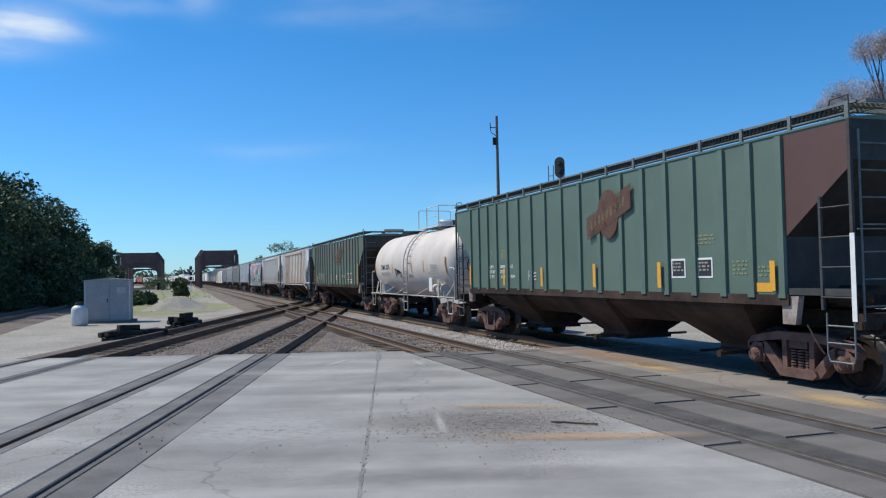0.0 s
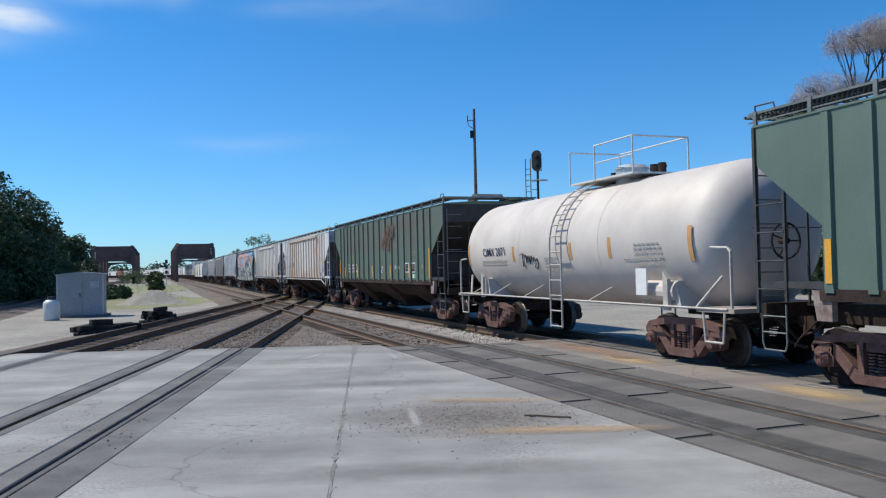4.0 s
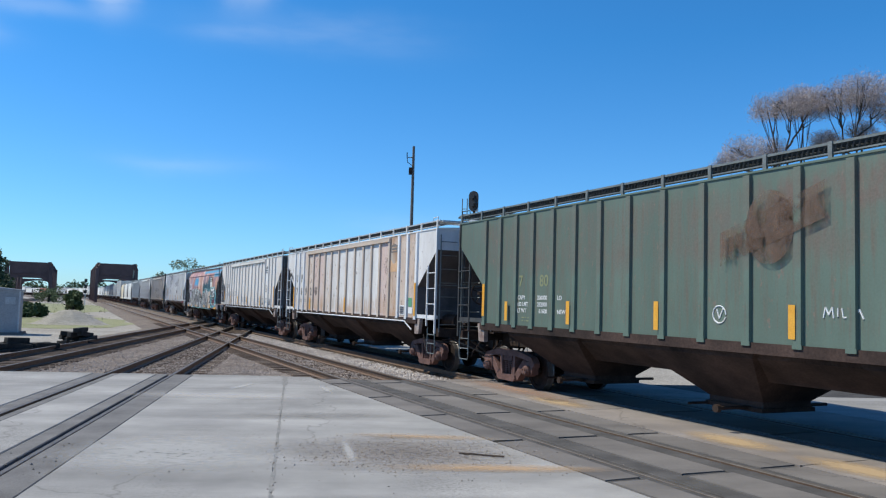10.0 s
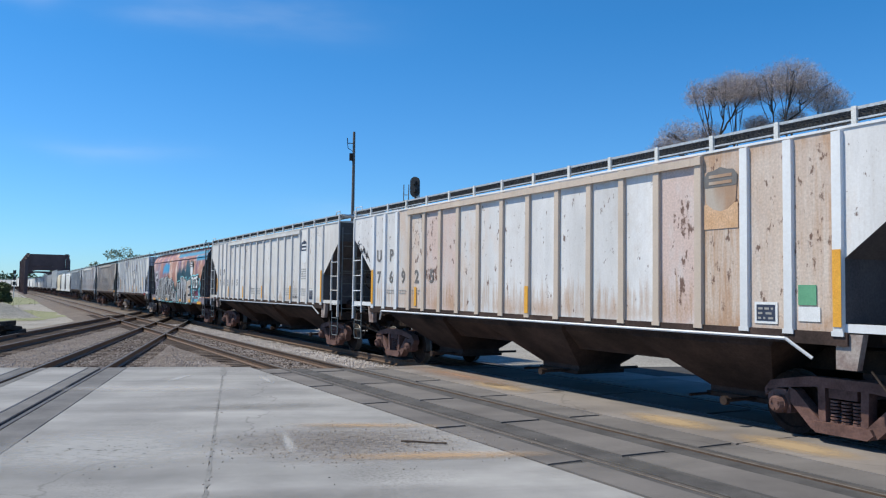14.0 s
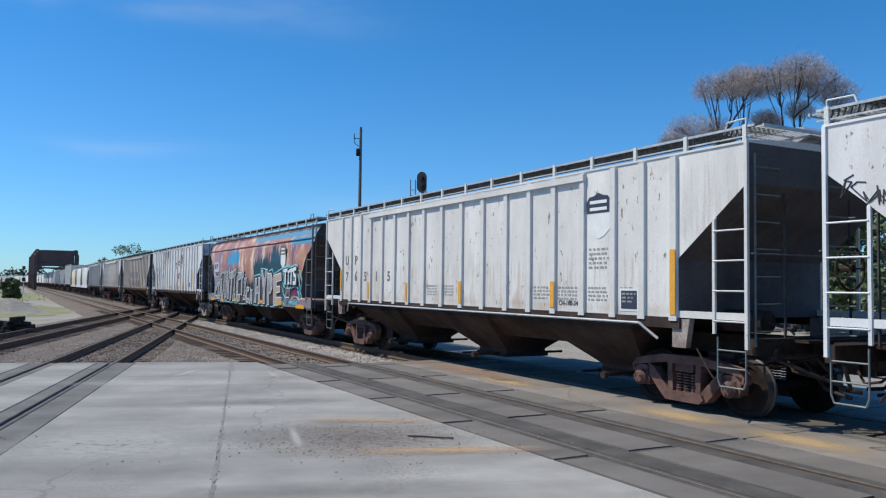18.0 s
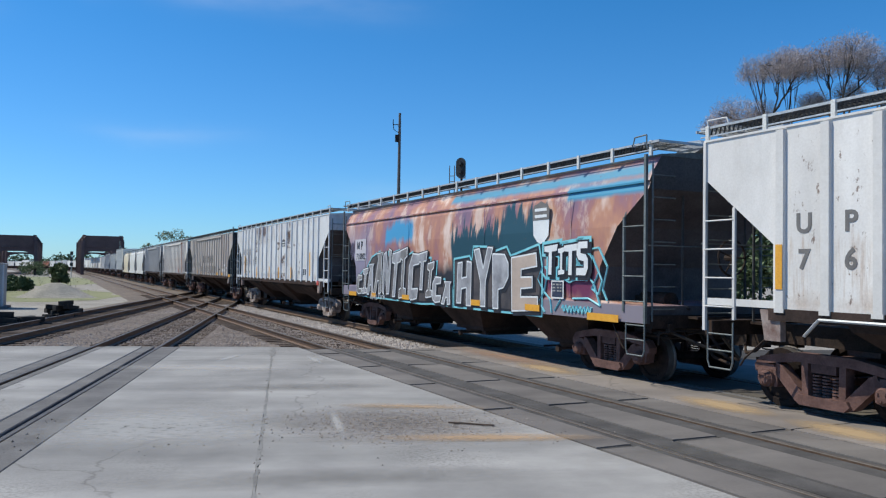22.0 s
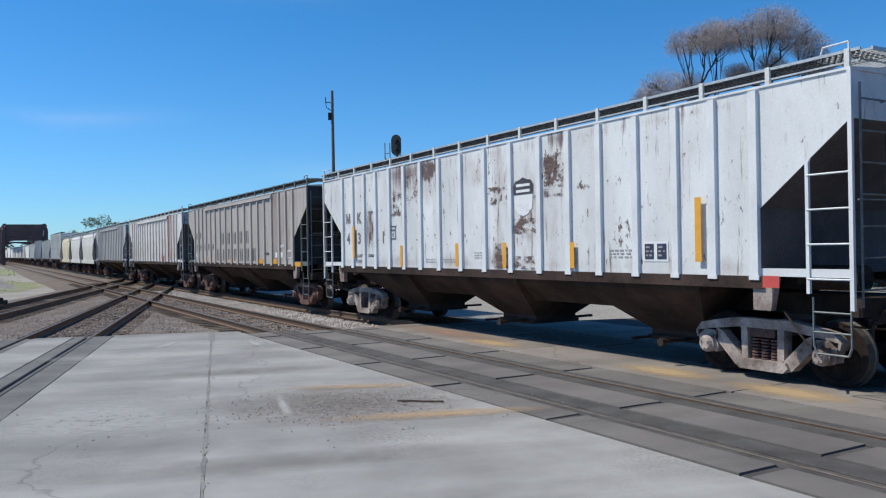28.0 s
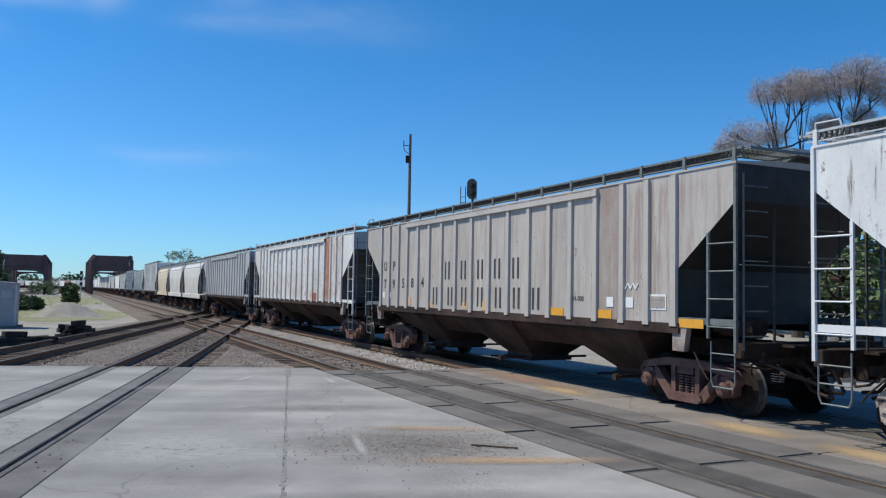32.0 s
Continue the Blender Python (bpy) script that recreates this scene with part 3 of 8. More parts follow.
stones("loose_ballast", "brown and grey loose ballast stones beside the rails", 9000, between(off(T1, 0.9), AT(5.2), 20.1, 39, -0.21), 0.045, 1)
stones("loose_ballast", "pale crushed stone heaped between two tracks", 11000, between(AT(7.75), AT(9.15), 19.4, 46, -0.19), 0.055, 2, "pale_stone")
stones("loose_ballast", "grey loose stones between the parallel tracks", 9000, between(off(T0, 0.9), off(T1, -0.9), 20.2, 46, -0.22), 0.05, 3)
stones("loose_ballast", "crushed stones scattered between the rails", 3000, between(off(T1, -0.65), off(T1, 0.65), 20.1, 40, -0.19), 0.035, 4)
stones("loose_ballast", "crushed stones lying between the siding rails", 5000, between(AT(5.95), AT(7.25), 18.5, 46, -0.18), 0.035, 5)
M["chip"] = grain_mat("dark_concrete_chip", (0.075, 0.07, 0.066), (0.15, 0.14, 0.132), 9.0, 0.95, 0, 30, 0.4)
stones("loose_gravel", "small loose gravel strewn over the worn concrete", 700, lambda r: (r.gauss(0.7, 0.8), r.gauss(9.9, 0.65), 0.003), 0.013, 6)
stones("loose_grit", "dark chips broken out of the worn concrete", 420, lambda r: (r.gauss(0.6, 0.75), r.gauss(9.9, 0.75), -0.009), 0.02, 9, "chip")
stones("loose_grit", "dark grit and broken chips on the concrete slab", 300, lambda r: (r.gauss(-2.2, 0.7), r.gauss(9.7, 0.6), -0.011), 0.021, 7, "chip")


def crack(name, label, pts, width, seed):
    rnd = random.Random(seed)
    bm = bmesh.new()
    prev = None
    for i in range(len(pts) - 1):
        (x0, y0), (x1, y1) = pts[i], pts[i + 1]
        for k in range(14):
            t = k / 14
            x, y, w = x0 + (x1 - x0) * t + rnd.gauss(0, width * 0.12), y0 + (y1 - y0) * t, width * rnd.uniform(0.25, 1.0)
            cur = [bm.verts.new((x - w / 2, y, 0.003)), bm.verts.new((x + w / 2, y, 0.003))]
            if prev:
                bm.faces.new((prev[0], prev[1], cur[1], cur[0]))
            prev = cur
    thing(name, label, "crack", kind="structure", bm=bm, material=M["joint"])


M["joint"] = grain_mat("crumbled_joint_filler", (0.19, 0.185, 0.18), (0.29, 0.282, 0.275), 6, 0.95, 0, 40, 0.6)
crack("joint_crack", "crumbled dark joint line in the concrete", [(JOINT(y), y) for y in (3.5, 6, 8, 10, 12, 14, 16, 17.5)], 0.05, 3)
crack("joint_crack", "open dark crack at the slab edge", [(JOINT(y), y) for y in (17.6, 18.4, 19.6)], 0.15, 4)
# crumbled joint of the road: broken chips along the open joint
stones("joint_rubble", "dark broken chips in the open slab joint", 160, lambda r: (lambda y: (JOINT(y) + r.gauss(0, 0.045), y, -0.005))(r.uniform(4, 20)), 0.016, 8)


def stain(name, label, x, y, w, h, turn, colour, seed, most=0.5, grain=3.0, lo=0.05, hi=0.5, lift=0.0045, pits=False):
    """A thin irregular film of blown sand on the concrete."""
    m, n, l, b = mat(name, 0.95)
    b.inputs["Base Color"].default_value = (*colour, 1)
    co = n.new("ShaderNodeTexCoord")
    gr = n.new("ShaderNodeTexGradient")
    gr.gradient_type = "SPHERICAL"
    mp = n.new("ShaderNodeMapping")
    mp.inputs["Scale"].default_value = (2 / w, 2 / h, 1)
    l.new(co.outputs["Object"], mp.inputs["Vector"])
    l.new(mp.outputs["Vector"], gr.inputs["Vector"])
    nz = noise_node(n, l, coords(n, l, (1, 2.0, 1)), grain + seed, 9.0, 0.75)
    mu = n.new("ShaderNodeMath")
    mu.operation = "MULTIPLY_ADD" if pits else "MULTIPLY"
    l.new(gr.outputs["Fac"], mu.inputs[0])
    if pits:
        # scattered pits, more of them towards the middle
        mu.inputs[1].default_value = 0.16
        l.new(nz, mu.inputs[2])
    else:
        l.new(nz, mu.inputs[1])
    l.new(ramp(n, l, mu.outputs[0], [(lo, (0, 0, 0)), (hi, (most,) * 3)]), b.inputs["Alpha"])
    bm = bmesh.new()
    k = 28
    bm.faces.new([bm.verts.new((w / 2 * math.cos(6.2832 * i / k), h / 2 * math.sin(6.2832 * i / k), 0)) for i in range(k)])
    return thing(name, label, "stain", kind="structure", at=pose(x, y, lift, 0, 0, turn), bm=bm, material=m)


SAND = (0.52, 0.36, 0.22)
for k_, (x_, y_, w_, h_, col_, most_, gr_, lo_, hi_) in enumerate((
        (0.75, 9.95, 4.2, 3.6, (0.26, 0.228, 0.21), 0.55, 5.0, 0.1, 0.4), (-2.2, 9.9, 3.4, 3.2, (0.46, 0.455, 0.45), 0.6, 4.0, 0.08, 0.34), (0.75, 9.95, 3.8, 3.4, (0.10, 0.09, 0.085), 0.8, 9.0, 0.66, 0.7), (-2.2, 9.8, 3.4, 2.8, (0.10, 0.09, 0.086), 0.85, 7.0, 0.7, 0.73),
        (-0.9, 13.0, 5.0, 1.2, (0.17, 0.16, 0.15), 0.3, 4.0, 0.12, 0.45), (-2.6, 15.5, 5.0, 1.3, (0.56, 0.54, 0.52), 0.45, 4.0, 0.12, 0.4), (-0.2, 7.4, 6.5, 1.0, (0.17, 0.16, 0.15), 0.25, 4.0, 0.12, 0.45), (3.4, 8.2, 3.0, 1.4, (0.16, 0.15, 0.14), 0.25, 4.0, 0.12, 0.45), (-0.07, 10.0, 0.26, 3.0, (0.58, 0.57, 0.56), 0.5, 14.0, 0.2, 0.4),
        (-2.3, 17.3, 0.3, 2.2, (0.56, 0.55, 0.54), 0.5, 12.0, 0.14, 0.4), (-0.55, 16.9, 0.3, 2.4, (0.56, 0.55, 0.54), 0.5, 12.0, 0.14, 0.4))):
    stain("worn_patch", "rough worn patch of pitted concrete", x_, y_, w_, h_, (-4, -3, -4, 0, 6, -5, 3, 8, 5, -14, 12)[k_], col_, 0, most_, gr_, lo_, hi_, 0.004 + 0.0004 * k_, col_[0] < 0.12)
stain("sand_stain", "orange yellow sand stain on the concrete", 1.65, 9.02, 3.4, 0.62, -2, (0.56, 0.37, 0.21), 0, 0.55, 5.0, lo=0.08, hi=0.42, lift=0.0105)
stain("sand_stain", "thin yellowish sand stain on the worn concrete", 0.95, 11.12, 2.8, 0.6, -8, SAND, 1, 0.5, 5.0, lo=0.08, hi=0.42, lift=0.011)
for s_, w_ in ((6.7, 2.2), (8.8, 2.2), (13.4, 2.5), (4.0, 1.8)):
    p_ = along(8.62, s_)
    stain("sand_stain", "pale yellow sand strip beside the main track", p_.x, p_.y, w_, 0.9, math.degrees(PHI) - 90, (0.55, 0.39, 0.22), 2, 0.7, lo=0.04, hi=0.36)
p_ = along(8.9, 15.5)
stain("sand_stain", "reddish brown dust beside the main track", p_.x, p_.y, 6.0, 1.2, math.degrees(PHI) - 90, (0.42, 0.25, 0.17), 1, 0.6)

bm = bmesh.new()
bar_path(bm, [(-0.28, 0.02, 0.012), (-0.12, -0.015, 0.02), (0.04, 0.0, 0.012), (0.3, -0.035, 0.02)], 0.011)
bar_path(bm, [(-0.12, -0.015, 0.02), (-0.2, -0.05, 0.012)], 0.007)
bar_path(bm, [(0.1, -0.01, 0.014), (0.2, 0.03, 0.012)], 0.006)
thing("stick", "dry broken grey stick lying on the concrete", "stick", at=pose(1.55, 9.8, 0.0, 0, 0, -20), bm=bm, material=M["tie"])


# ---- things beside the tracks ----
def polar(az, dist, z=0.0):
    return Vector((dist * math.sin(radians(az)), dist * math.cos(radians(az)), z))


GROUND = -0.27
M["corrugated"] = grain_mat("grey_sheet_metal", (0.30, 0.31, 0.32), (0.37, 0.38, 0.39), 0.8, 0.6, 0.1, 30, 0.1)
M["bridge"] = grain_mat("rusty_bridge_steel", (0.095, 0.064, 0.062), (0.165, 0.108, 0.104), 0.25, 0.85, 0.1, 6, 0.2)
M["pole"] = grain_mat("weathered_pole_wood", (0.10, 0.085, 0.075), (0.18, 0.16, 0.145), 1.0, 0.9, 0, 25, 0.4)
M["leaf_dark"] = grain_mat("dark_foliage", (0.045, 0.08, 0.036), (0.095, 0.145, 0.065), 0.5, 0.7, 0, 9, 0.2)
M["leaf_mid"] = grain_mat("spring_foliage", (0.085, 0.13, 0.05), (0.155, 0.20, 0.085), 0.4, 0.7, 0, 9, 0.2)
M["leaf_haze"] = grain_mat("pale_spring_foliage", (0.17, 0.215, 0.12), (0.27, 0.31, 0.19), 0.4, 0.7, 0, 9, 0.2)
M["bud"] = grain_mat("reddish_buds", (0.40, 0.335, 0.325), (0.56, 0.48, 0.46), 0.6, 0.8, 0, 9, 0.2)
M["bark"] = grain_mat("dark_bark", (0.045, 0.036, 0.032), (0.09, 0.075, 0.066), 3, 0.95, 0, 30, 0.5)


def shed():
    w, d, h = 2.15, 1.5, 2.16
    ob = thing("equipment_shed", "pale grey sheet metal equipment shed on gravel", "shed", at=pose(*polar(-22.65, 45.5, GROUND), 0, 0, 15))
    bm = bmesh.new()
    box(bm, -w / 2, w / 2, -d / 2, d / 2, 0.12, h)
    part("wall_shell", bm, M["corrugated"], ob)
    bm = bmesh.new()
    prism(bm, [(-w / 2 - 0.07, h), (w / 2 + 0.07, h), (w / 2 + 0.07, h + 0.05), (0, h + 0.16), (-w / 2 - 0.07, h + 0.05)], -d / 2 - 0.07, d / 2 + 0.07)
    part("roof", bm, M["corrugated"], ob)
    bm = bmesh.new()
    box(bm, -w / 2 - 0.2, w / 2 + 0.2, -d / 2 - 0.2, d / 2 + 0.2, -0.05, 0.12)
    part("foundation", bm, M["panel"], ob)
    bm = bmesh.new()
    box(bm, -0.85, 0.1, -d / 2 - 0.03, -d / 2, 0.2, 2.1)
    dr = part("door", bm, M["corrugated"], ob)
    bm = bmesh.new()
    box(bm, -0.02, 0.02, -d / 2 - 0.08, -d / 2 - 0.03, 1.05, 1.25)
    part("handle", bm, M["steel_dark"], dr)
    bm = bmesh.new()
    for i in range(7):
        z = 1.5 + i * 0.05
        box(bm, 0.45, 0.9, -d / 2 - 0.03, -d / 2, z, z + 0.03)
    part("vent", bm, M["galv"], ob)
    for x in (-w / 2, w / 2):
        bm = bmesh.new()
        box(bm, x - 0.03, x + 0.03, -d / 2 - 0.02, -d / 2 + 0.04, 0.12, h)
        part("corner_trim", bm, M["galv"], ob)


def gas_bottle():
    ob = thing("gas_tank", "white upright propane tank with a dark valve collar", "gas tank", at=pose(*polar(-24.45, 43.0, GROUND)))
    bm = bmesh.new()
    k, prev = 20, None
    for r, z in ((0.02, 0.02), (0.34, 0.02), (0.38, 0.1), (0.38, 0.78), (0.35, 0.88), (0.27, 0.97), (0.15, 1.02), (0.02, 1.03)):
        cur = [bm.verts.new((r * math.cos(6.28319 * i / k), r * math.sin(6.28319 * i / k), z)) for i in range(k)]
        if prev:
            for i in range(k):
                bm.faces.new((prev[i], prev[(i + 1) % k], cur[(i + 1) % k], cur[i]))
        prev = cur
    part("vessel", bm, M["white_metal"], ob, smooth=True)
    bm = bmesh.new()
    tube(bm, (0, 0, 1.0), (0, 0, 1.16), 0.2, 0.19, 14)
    part("valve_collar", bm, M["black"], ob)
    bm = bmesh.new()
    tube(bm, (0, 0, -0.03), (0, 0, 0.06), 0.33, 0.33, 16)
    part("foot_ring", bm, M["galv"], ob)


M["old_tie"] = grain_mat("black_creosoted_wood", (0.018, 0.017, 0.016), (0.05, 0.045, 0.04), 5, 0.95, 0, 50, 0.6)


def tie_pile(x, y, turn, n, rows, seed):
    ob = thing("tie_pile", "heap of short black sawn ties on the gravel", "tie pile", "heaps of old ties", at=pose(x, y, GROUND, 0, 0, turn))
    rnd = random.Random(seed)
    bm0 = bmesh.new()
    box(bm0, -0.4, 0.4, -0.115, 0.115, -0.09, 0.09)
    bmesh.ops.bevel(bm0, geom=list(bm0.edges), offset=0.015, segments=1, affect="EDGES")
    me = mesh_of("tie", bm0, M["old_tie"])
    for r in range(rows):
        for i in range(n - r):
            part("tie", me, None, ob, at=pose(rnd.uniform(-0.25, 0.25), (i - (n - r) / 2) * 0.26, 0.09 + r * 0.185, 0, rnd.uniform(-8, 8), rnd.uniform(-24, 24)))


shed()
gas_bottle()
tie_pile(-11.05, 34.2, 80, 4, 4, 1)
tie_pile(-11.4, 34.6, 35, 4, 3, 5)
tie_pile(-10.85, 29.6, 58, 3, 2, 2)
tie_pile(-11.35, 29.2, 35, 3, 3, 3)
tie_pile(-11.9, 28.8, 70, 3, 2, 4)


M["heap"] = grain_mat("dusty_gravel_heap", (0.29, 0.275, 0.24), (0.41, 0.385, 0.34), 0.8, 0.95, 0, 14, 0.7, 0.04, 0.5)


def mound():
    bm = bmesh.new()
    k, rings = 36, []
    for j in range(9):
        t = j / 8
        r, z = 2.2 * t, 1.0 * (math.cos(math.pi * t) * 0.5 + 0.5) ** 0.9
        rings.append([bm.verts.new((r * 1.25 * math.cos(6.28319 * i / k), r * math.sin(6.28319 * i / k), z + noise.noise(Vector((i * 0.7, j * 0.9, 1))) * 0.1)) for i in range(k)])
    for a, b in zip(rings, rings[1:]):
        for i in range(k):
            bm.faces.new((a[i], b[i], b[(i + 1) % k], a[(i + 1) % k]))
    bmesh.ops.remove_doubles(bm, verts=bm.verts, dist=0.02)
    thing("gravel_mound", "low heap of pale gravel on dry grass", "gravel heap", at=pose(*polar(-18.4, 60, GROUND - 0.02)), bm=bm, material=M["heap"], smooth=True)


mound()


def grass_field(name, label, az0, az1, d0, d1, count, seed, material, size=0.25):
    """Tufts of dry grass: one mesh of blades."""
    rnd = random.Random(seed)
    verts, faces = [], []
    for _ in range(count):
        p = polar(rnd.uniform(az0, az1), math.sqrt(rnd.uniform(d0 * d0, d1 * d1)), GROUND)
        for _ in range(3):
            a, h, w = rnd.uniform(0, 6.28), size * rnd.uniform(0.5, 1.3), size * 0.4
            dx, dy = math.cos(a) * w, math.sin(a) * w
            k = len(verts)
            verts += [(p.x - dx, p.y - dy, p.z), (p.x + dx, p.y + dy, p.z), (p.x + dy * 0.5, p.y - dx * 0.5, p.z + h)]
            faces.append((k, k + 1, k + 2))
    me = bpy.data.meshes.new(name)
    me.from_pydata(verts, [], faces)
    me.materials.append(material)
    tagged(new(name, me), label, "grass", kind="stuff")


def grass_patch(az, dist, w, h, turn, z):
    """Low turf under the tufts, with an uneven rim."""
    bm = bmesh.new()
    k = 40
    rim = [1 + 0.22 * noise.noise(Vector((3 * math.cos(6.28319 * i / k), 3 * math.sin(6.28319 * i / k), az))) for i in range(k)]
    bm.faces.new([bm.verts.new((w * rim[i] * math.cos(6.28319 * i / k), h * rim[i] * math.sin(6.28319 * i / k), 0)) for i in range(k)])
    thing("grass_patch", "low dry yellow-green turf on the gravel", "grass", kind="structure", at=pose(*polar(az, dist, GROUND + z), 0, 0, turn), bm=bm, material=M["grass"])


grass_patch(-18.6, 66, 4.6, 13.0, 18, 0.012)
grass_patch(-22.5, 130, 16.0, 45.0, 20, 0.02)
grass_field("grass", "dry yellow-green grass round the gravel heap", -21.2, -15.9, 56, 80, 160, 3, M["grass"], 0.07)
grass_field("grass", "sparse weeds along the far tracks", -30, -16, 90, 190, 700, 4, M["grass"], 0.15)


# ---- signal, pole ----
def utility_pole():
    p = polar(4.09, 55, GROUND)
    ob = thing("utility_pole", "tall slim grey pole with a small antenna bracket", "pole", at=pose(*p))
    bm = bmesh.new()
    tube(bm, (0, 0, 0), (0, 0, 13.0), 0.15, 0.085, 10)
    part("shaft", bm, M["pole"], ob)
    bm = bmesh.new()
    bar_path(bm, [(0, 0, 12.2), (-0.45, 0, 12.2), (-0.45, 0, 12.55)], 0.03)
    bar_path(bm, [(0, 0, 11.6), (-0.4, 0, 11.85), (-0.45, 0, 12.2)], 0.025)
    part("antenna_bracket", bm, M["steel_dark"], ob)
    bm = bmesh.new()
    box(bm, -0.3, -0.05, -0.08, 0.08, 11.0, 11.5)
    part("junction_box", bm, M["steel_dark"], ob)




def signal_mast():
    p = polar(8.55, 42, GROUND)
    ob = thing("railway_signal", "black railway signal head on a steel mast with ladder", "railway signal", at=pose(*p, 0, 0, -30))
    bm = bmesh.new()
    tube(bm, (0, 0, 0), (0, 0, 7.9), 0.075, 0.06, 10)
    part("mast", bm, M["steel_dark"], ob)
    bm = bmesh.new()
    k = 16
    out = [(0.27 * math.cos(math.pi * i / k), 7.85 + 0.27 * math.sin(math.pi * i / k)) for i in range(k + 1)] + [(0.27 * math.cos(math.pi + math.pi * i / k), 7.32 + 0.27 * math.sin(math.pi + math.pi * i / k)) for i in range(k + 1)]
    prism(bm, out, -0.14, -0.10)
    part("backboard", bm, M["black"], ob)
    for z in (7.8, 7.37):
        bm = bmesh.new()
        tube(bm, (0, -0.36, z), (0, -0.14, z), 0.11, 0.12, 12)
        part("lamp_hood", bm, M["black"], ob)
    bm = bmesh.new()
    box(bm, -0.15, 0.15, -0.1, 0.22, 7.05, 7.95)
    part("signal_case", bm, M["galv"], ob)
    bm = bmesh.new()
    for x in (-0.72, -0.44):
        tube(bm, (x, 0.1, 0.0), (x, 0.1, 7.75), 0.026, sides=6)
    for i in range(24):
        tube(bm, (-0.72, 0.1, 0.3 + i * 0.3), (-0.44, 0.1, 0.3 + i * 0.3), 0.02, sides=6)
    for z in (2.0, 4.2, 6.1):
        tube(bm, (-0.4, 0.1, z), (0, 0, z), 0.02, sides=6)
    part("ladder", bm, M["pole"], ob)
    bm = bmesh.new()
    box(bm, -0.45, 0.35, -0.1, 0.5, 6.55, 6.6)
    part("platform", bm, M["galv"], ob)


def far_signal():
    p = polar(-17.5, 150, GROUND)
    ob = thing("railway_signal", "distant slim signal mast with two dark heads", "railway signal", at=pose(*p))
    bm = bmesh.new()
    tube(bm, (0, 0, 0), (0, 0, 4.6), 0.07, sides=8)
    part("mast", bm, M["galv"], ob)
    for z in (4.3, 3.3, 2.4):
        bm = bmesh.new()
        box(bm, -0.22, 0.22, -0.1, 0.1, z - 0.3, z + 0.3)
        part("signal_head", bm, M["black"], ob)


utility_pole()
signal_mast()
far_signal()


# ---- bridges ----
def truss_bridge(label, d, half, s0, length, height, turn=0):
    p = along(d, s0)
    ob = thing("truss_bridge", label, "bridge", "steel truss bridges", at=pose(p.x, p.y, 0, 0, 0, math.degrees(PHI)))
    n = 8
    bay = length / n

    def member(name, a, b, w):
        bm = bmesh.new()
        a, b = Vector(a), Vector(b)
        q = (b - a).to_track_quat("Z", "Y").to_matrix()
        ring = [q @ Vector(v) for v in ((-w, -w, 0), (w, -w, 0), (w, w, 0), (-w, w, 0))]
        lo, hi = [bm.verts.new(a + v) for v in ring], [bm.verts.new(b + v) for v in ring]
        bm.faces.new(lo[::-1])
        bm.faces.new(hi)
        for i in range(4):
            bm.faces.new((lo[i], lo[(i + 1) % 4], hi[(i + 1) % 4], hi[i]))
        part(name, bm, M["bridge"], ob)

    for x in (-half, half):
        zs = [height * (0.93 if i in (0, n) else 1.0) for i in range(n + 1)]
        member("end_post", (x, 0, -0.6), (x, 1.0, height - 1.2), 0.36)
        member("end_post", (x, 1.0, height - 1.2), (x * 0.86, 1.6, height), 0.3)
        member("end_post", (x, length, -0.6), (x, length - 1.0, height), 0.36)
        member("top_chord", (x * 0.93, 1.4, height), (x * 0.93, length - 1, height), 0.32)
        member("bottom_chord", (x, 0, -0.5), (x, length, -0.5), 0.4)
        for i in range(1, n):
            member("vertical", (x, i * bay, -0.5), (x, i * bay, height), 0.16)
        for i in range(n):
            a, b = (-0.5, height) if i % 2 else (height, -0.5)
            member("diagonal", (x, i * bay + 0.5, a), (x, (i + 1) * bay, b), 0.13)
    # portal bracing: deep lattice panel with a shallow arch below
    for y in (0.9, length - 0.9):
        bm = bmesh.new()
        k = 12
        lowz = height - 3.9
        out = [(-half + 0.3, lowz - 0.9)] + [(-half + 0.9 + (2 * half - 1.8) * i / k, lowz + 0.55 * math.sin(math.pi * i / k)) for i in range(k + 1)] + [(half - 0.3, lowz - 0.9), (half - 0.3, lowz + 1.0), (-half + 0.3, lowz + 1.0)]
        prism(bm, out, y - 0.1, y + 0.1)
        part("portal_brace", bm, M["bridge"], ob)
        bm = bmesh.new()
        prism(bm, [(-half * 0.86, height - 2.6), (half * 0.86, height - 2.6), (half * 0.86, height + 0.15), (-half * 0.86, height + 0.15)], y + 0.25, y + 0.4)
        part("portal_panel", bm, M["bridge"], ob)
    for i in range(1, n):
        member("sway_strut", (-half, i * bay, height - 0.1), (half, i * bay, height - 0.1), 0.18)
        member("sway_strut", (-half, i * bay, height - 2.6), (half, i * bay, height - 2.6), 0.12)
    bm = bmesh.new()
    box(bm, -half, half, 0, length, -0.9, -0.22)
    part("deck", bm, M["tie"], ob)
    for y in (-1.5, length + 1.5):
        bm = bmesh.new()
        box(bm, -half - 1, half + 1, y - 2, y + 2, -4, -0.5)
        part("abutment", bm, M["panel"], ob)


truss_bridge("rust-brown double-track steel through truss bridge", 9.3, 4.4, 207, 62, 9.0)
truss_bridge("rust-brown steel through truss bridge over the western track", -9.6, 4.6, 207, 62, 8.6)


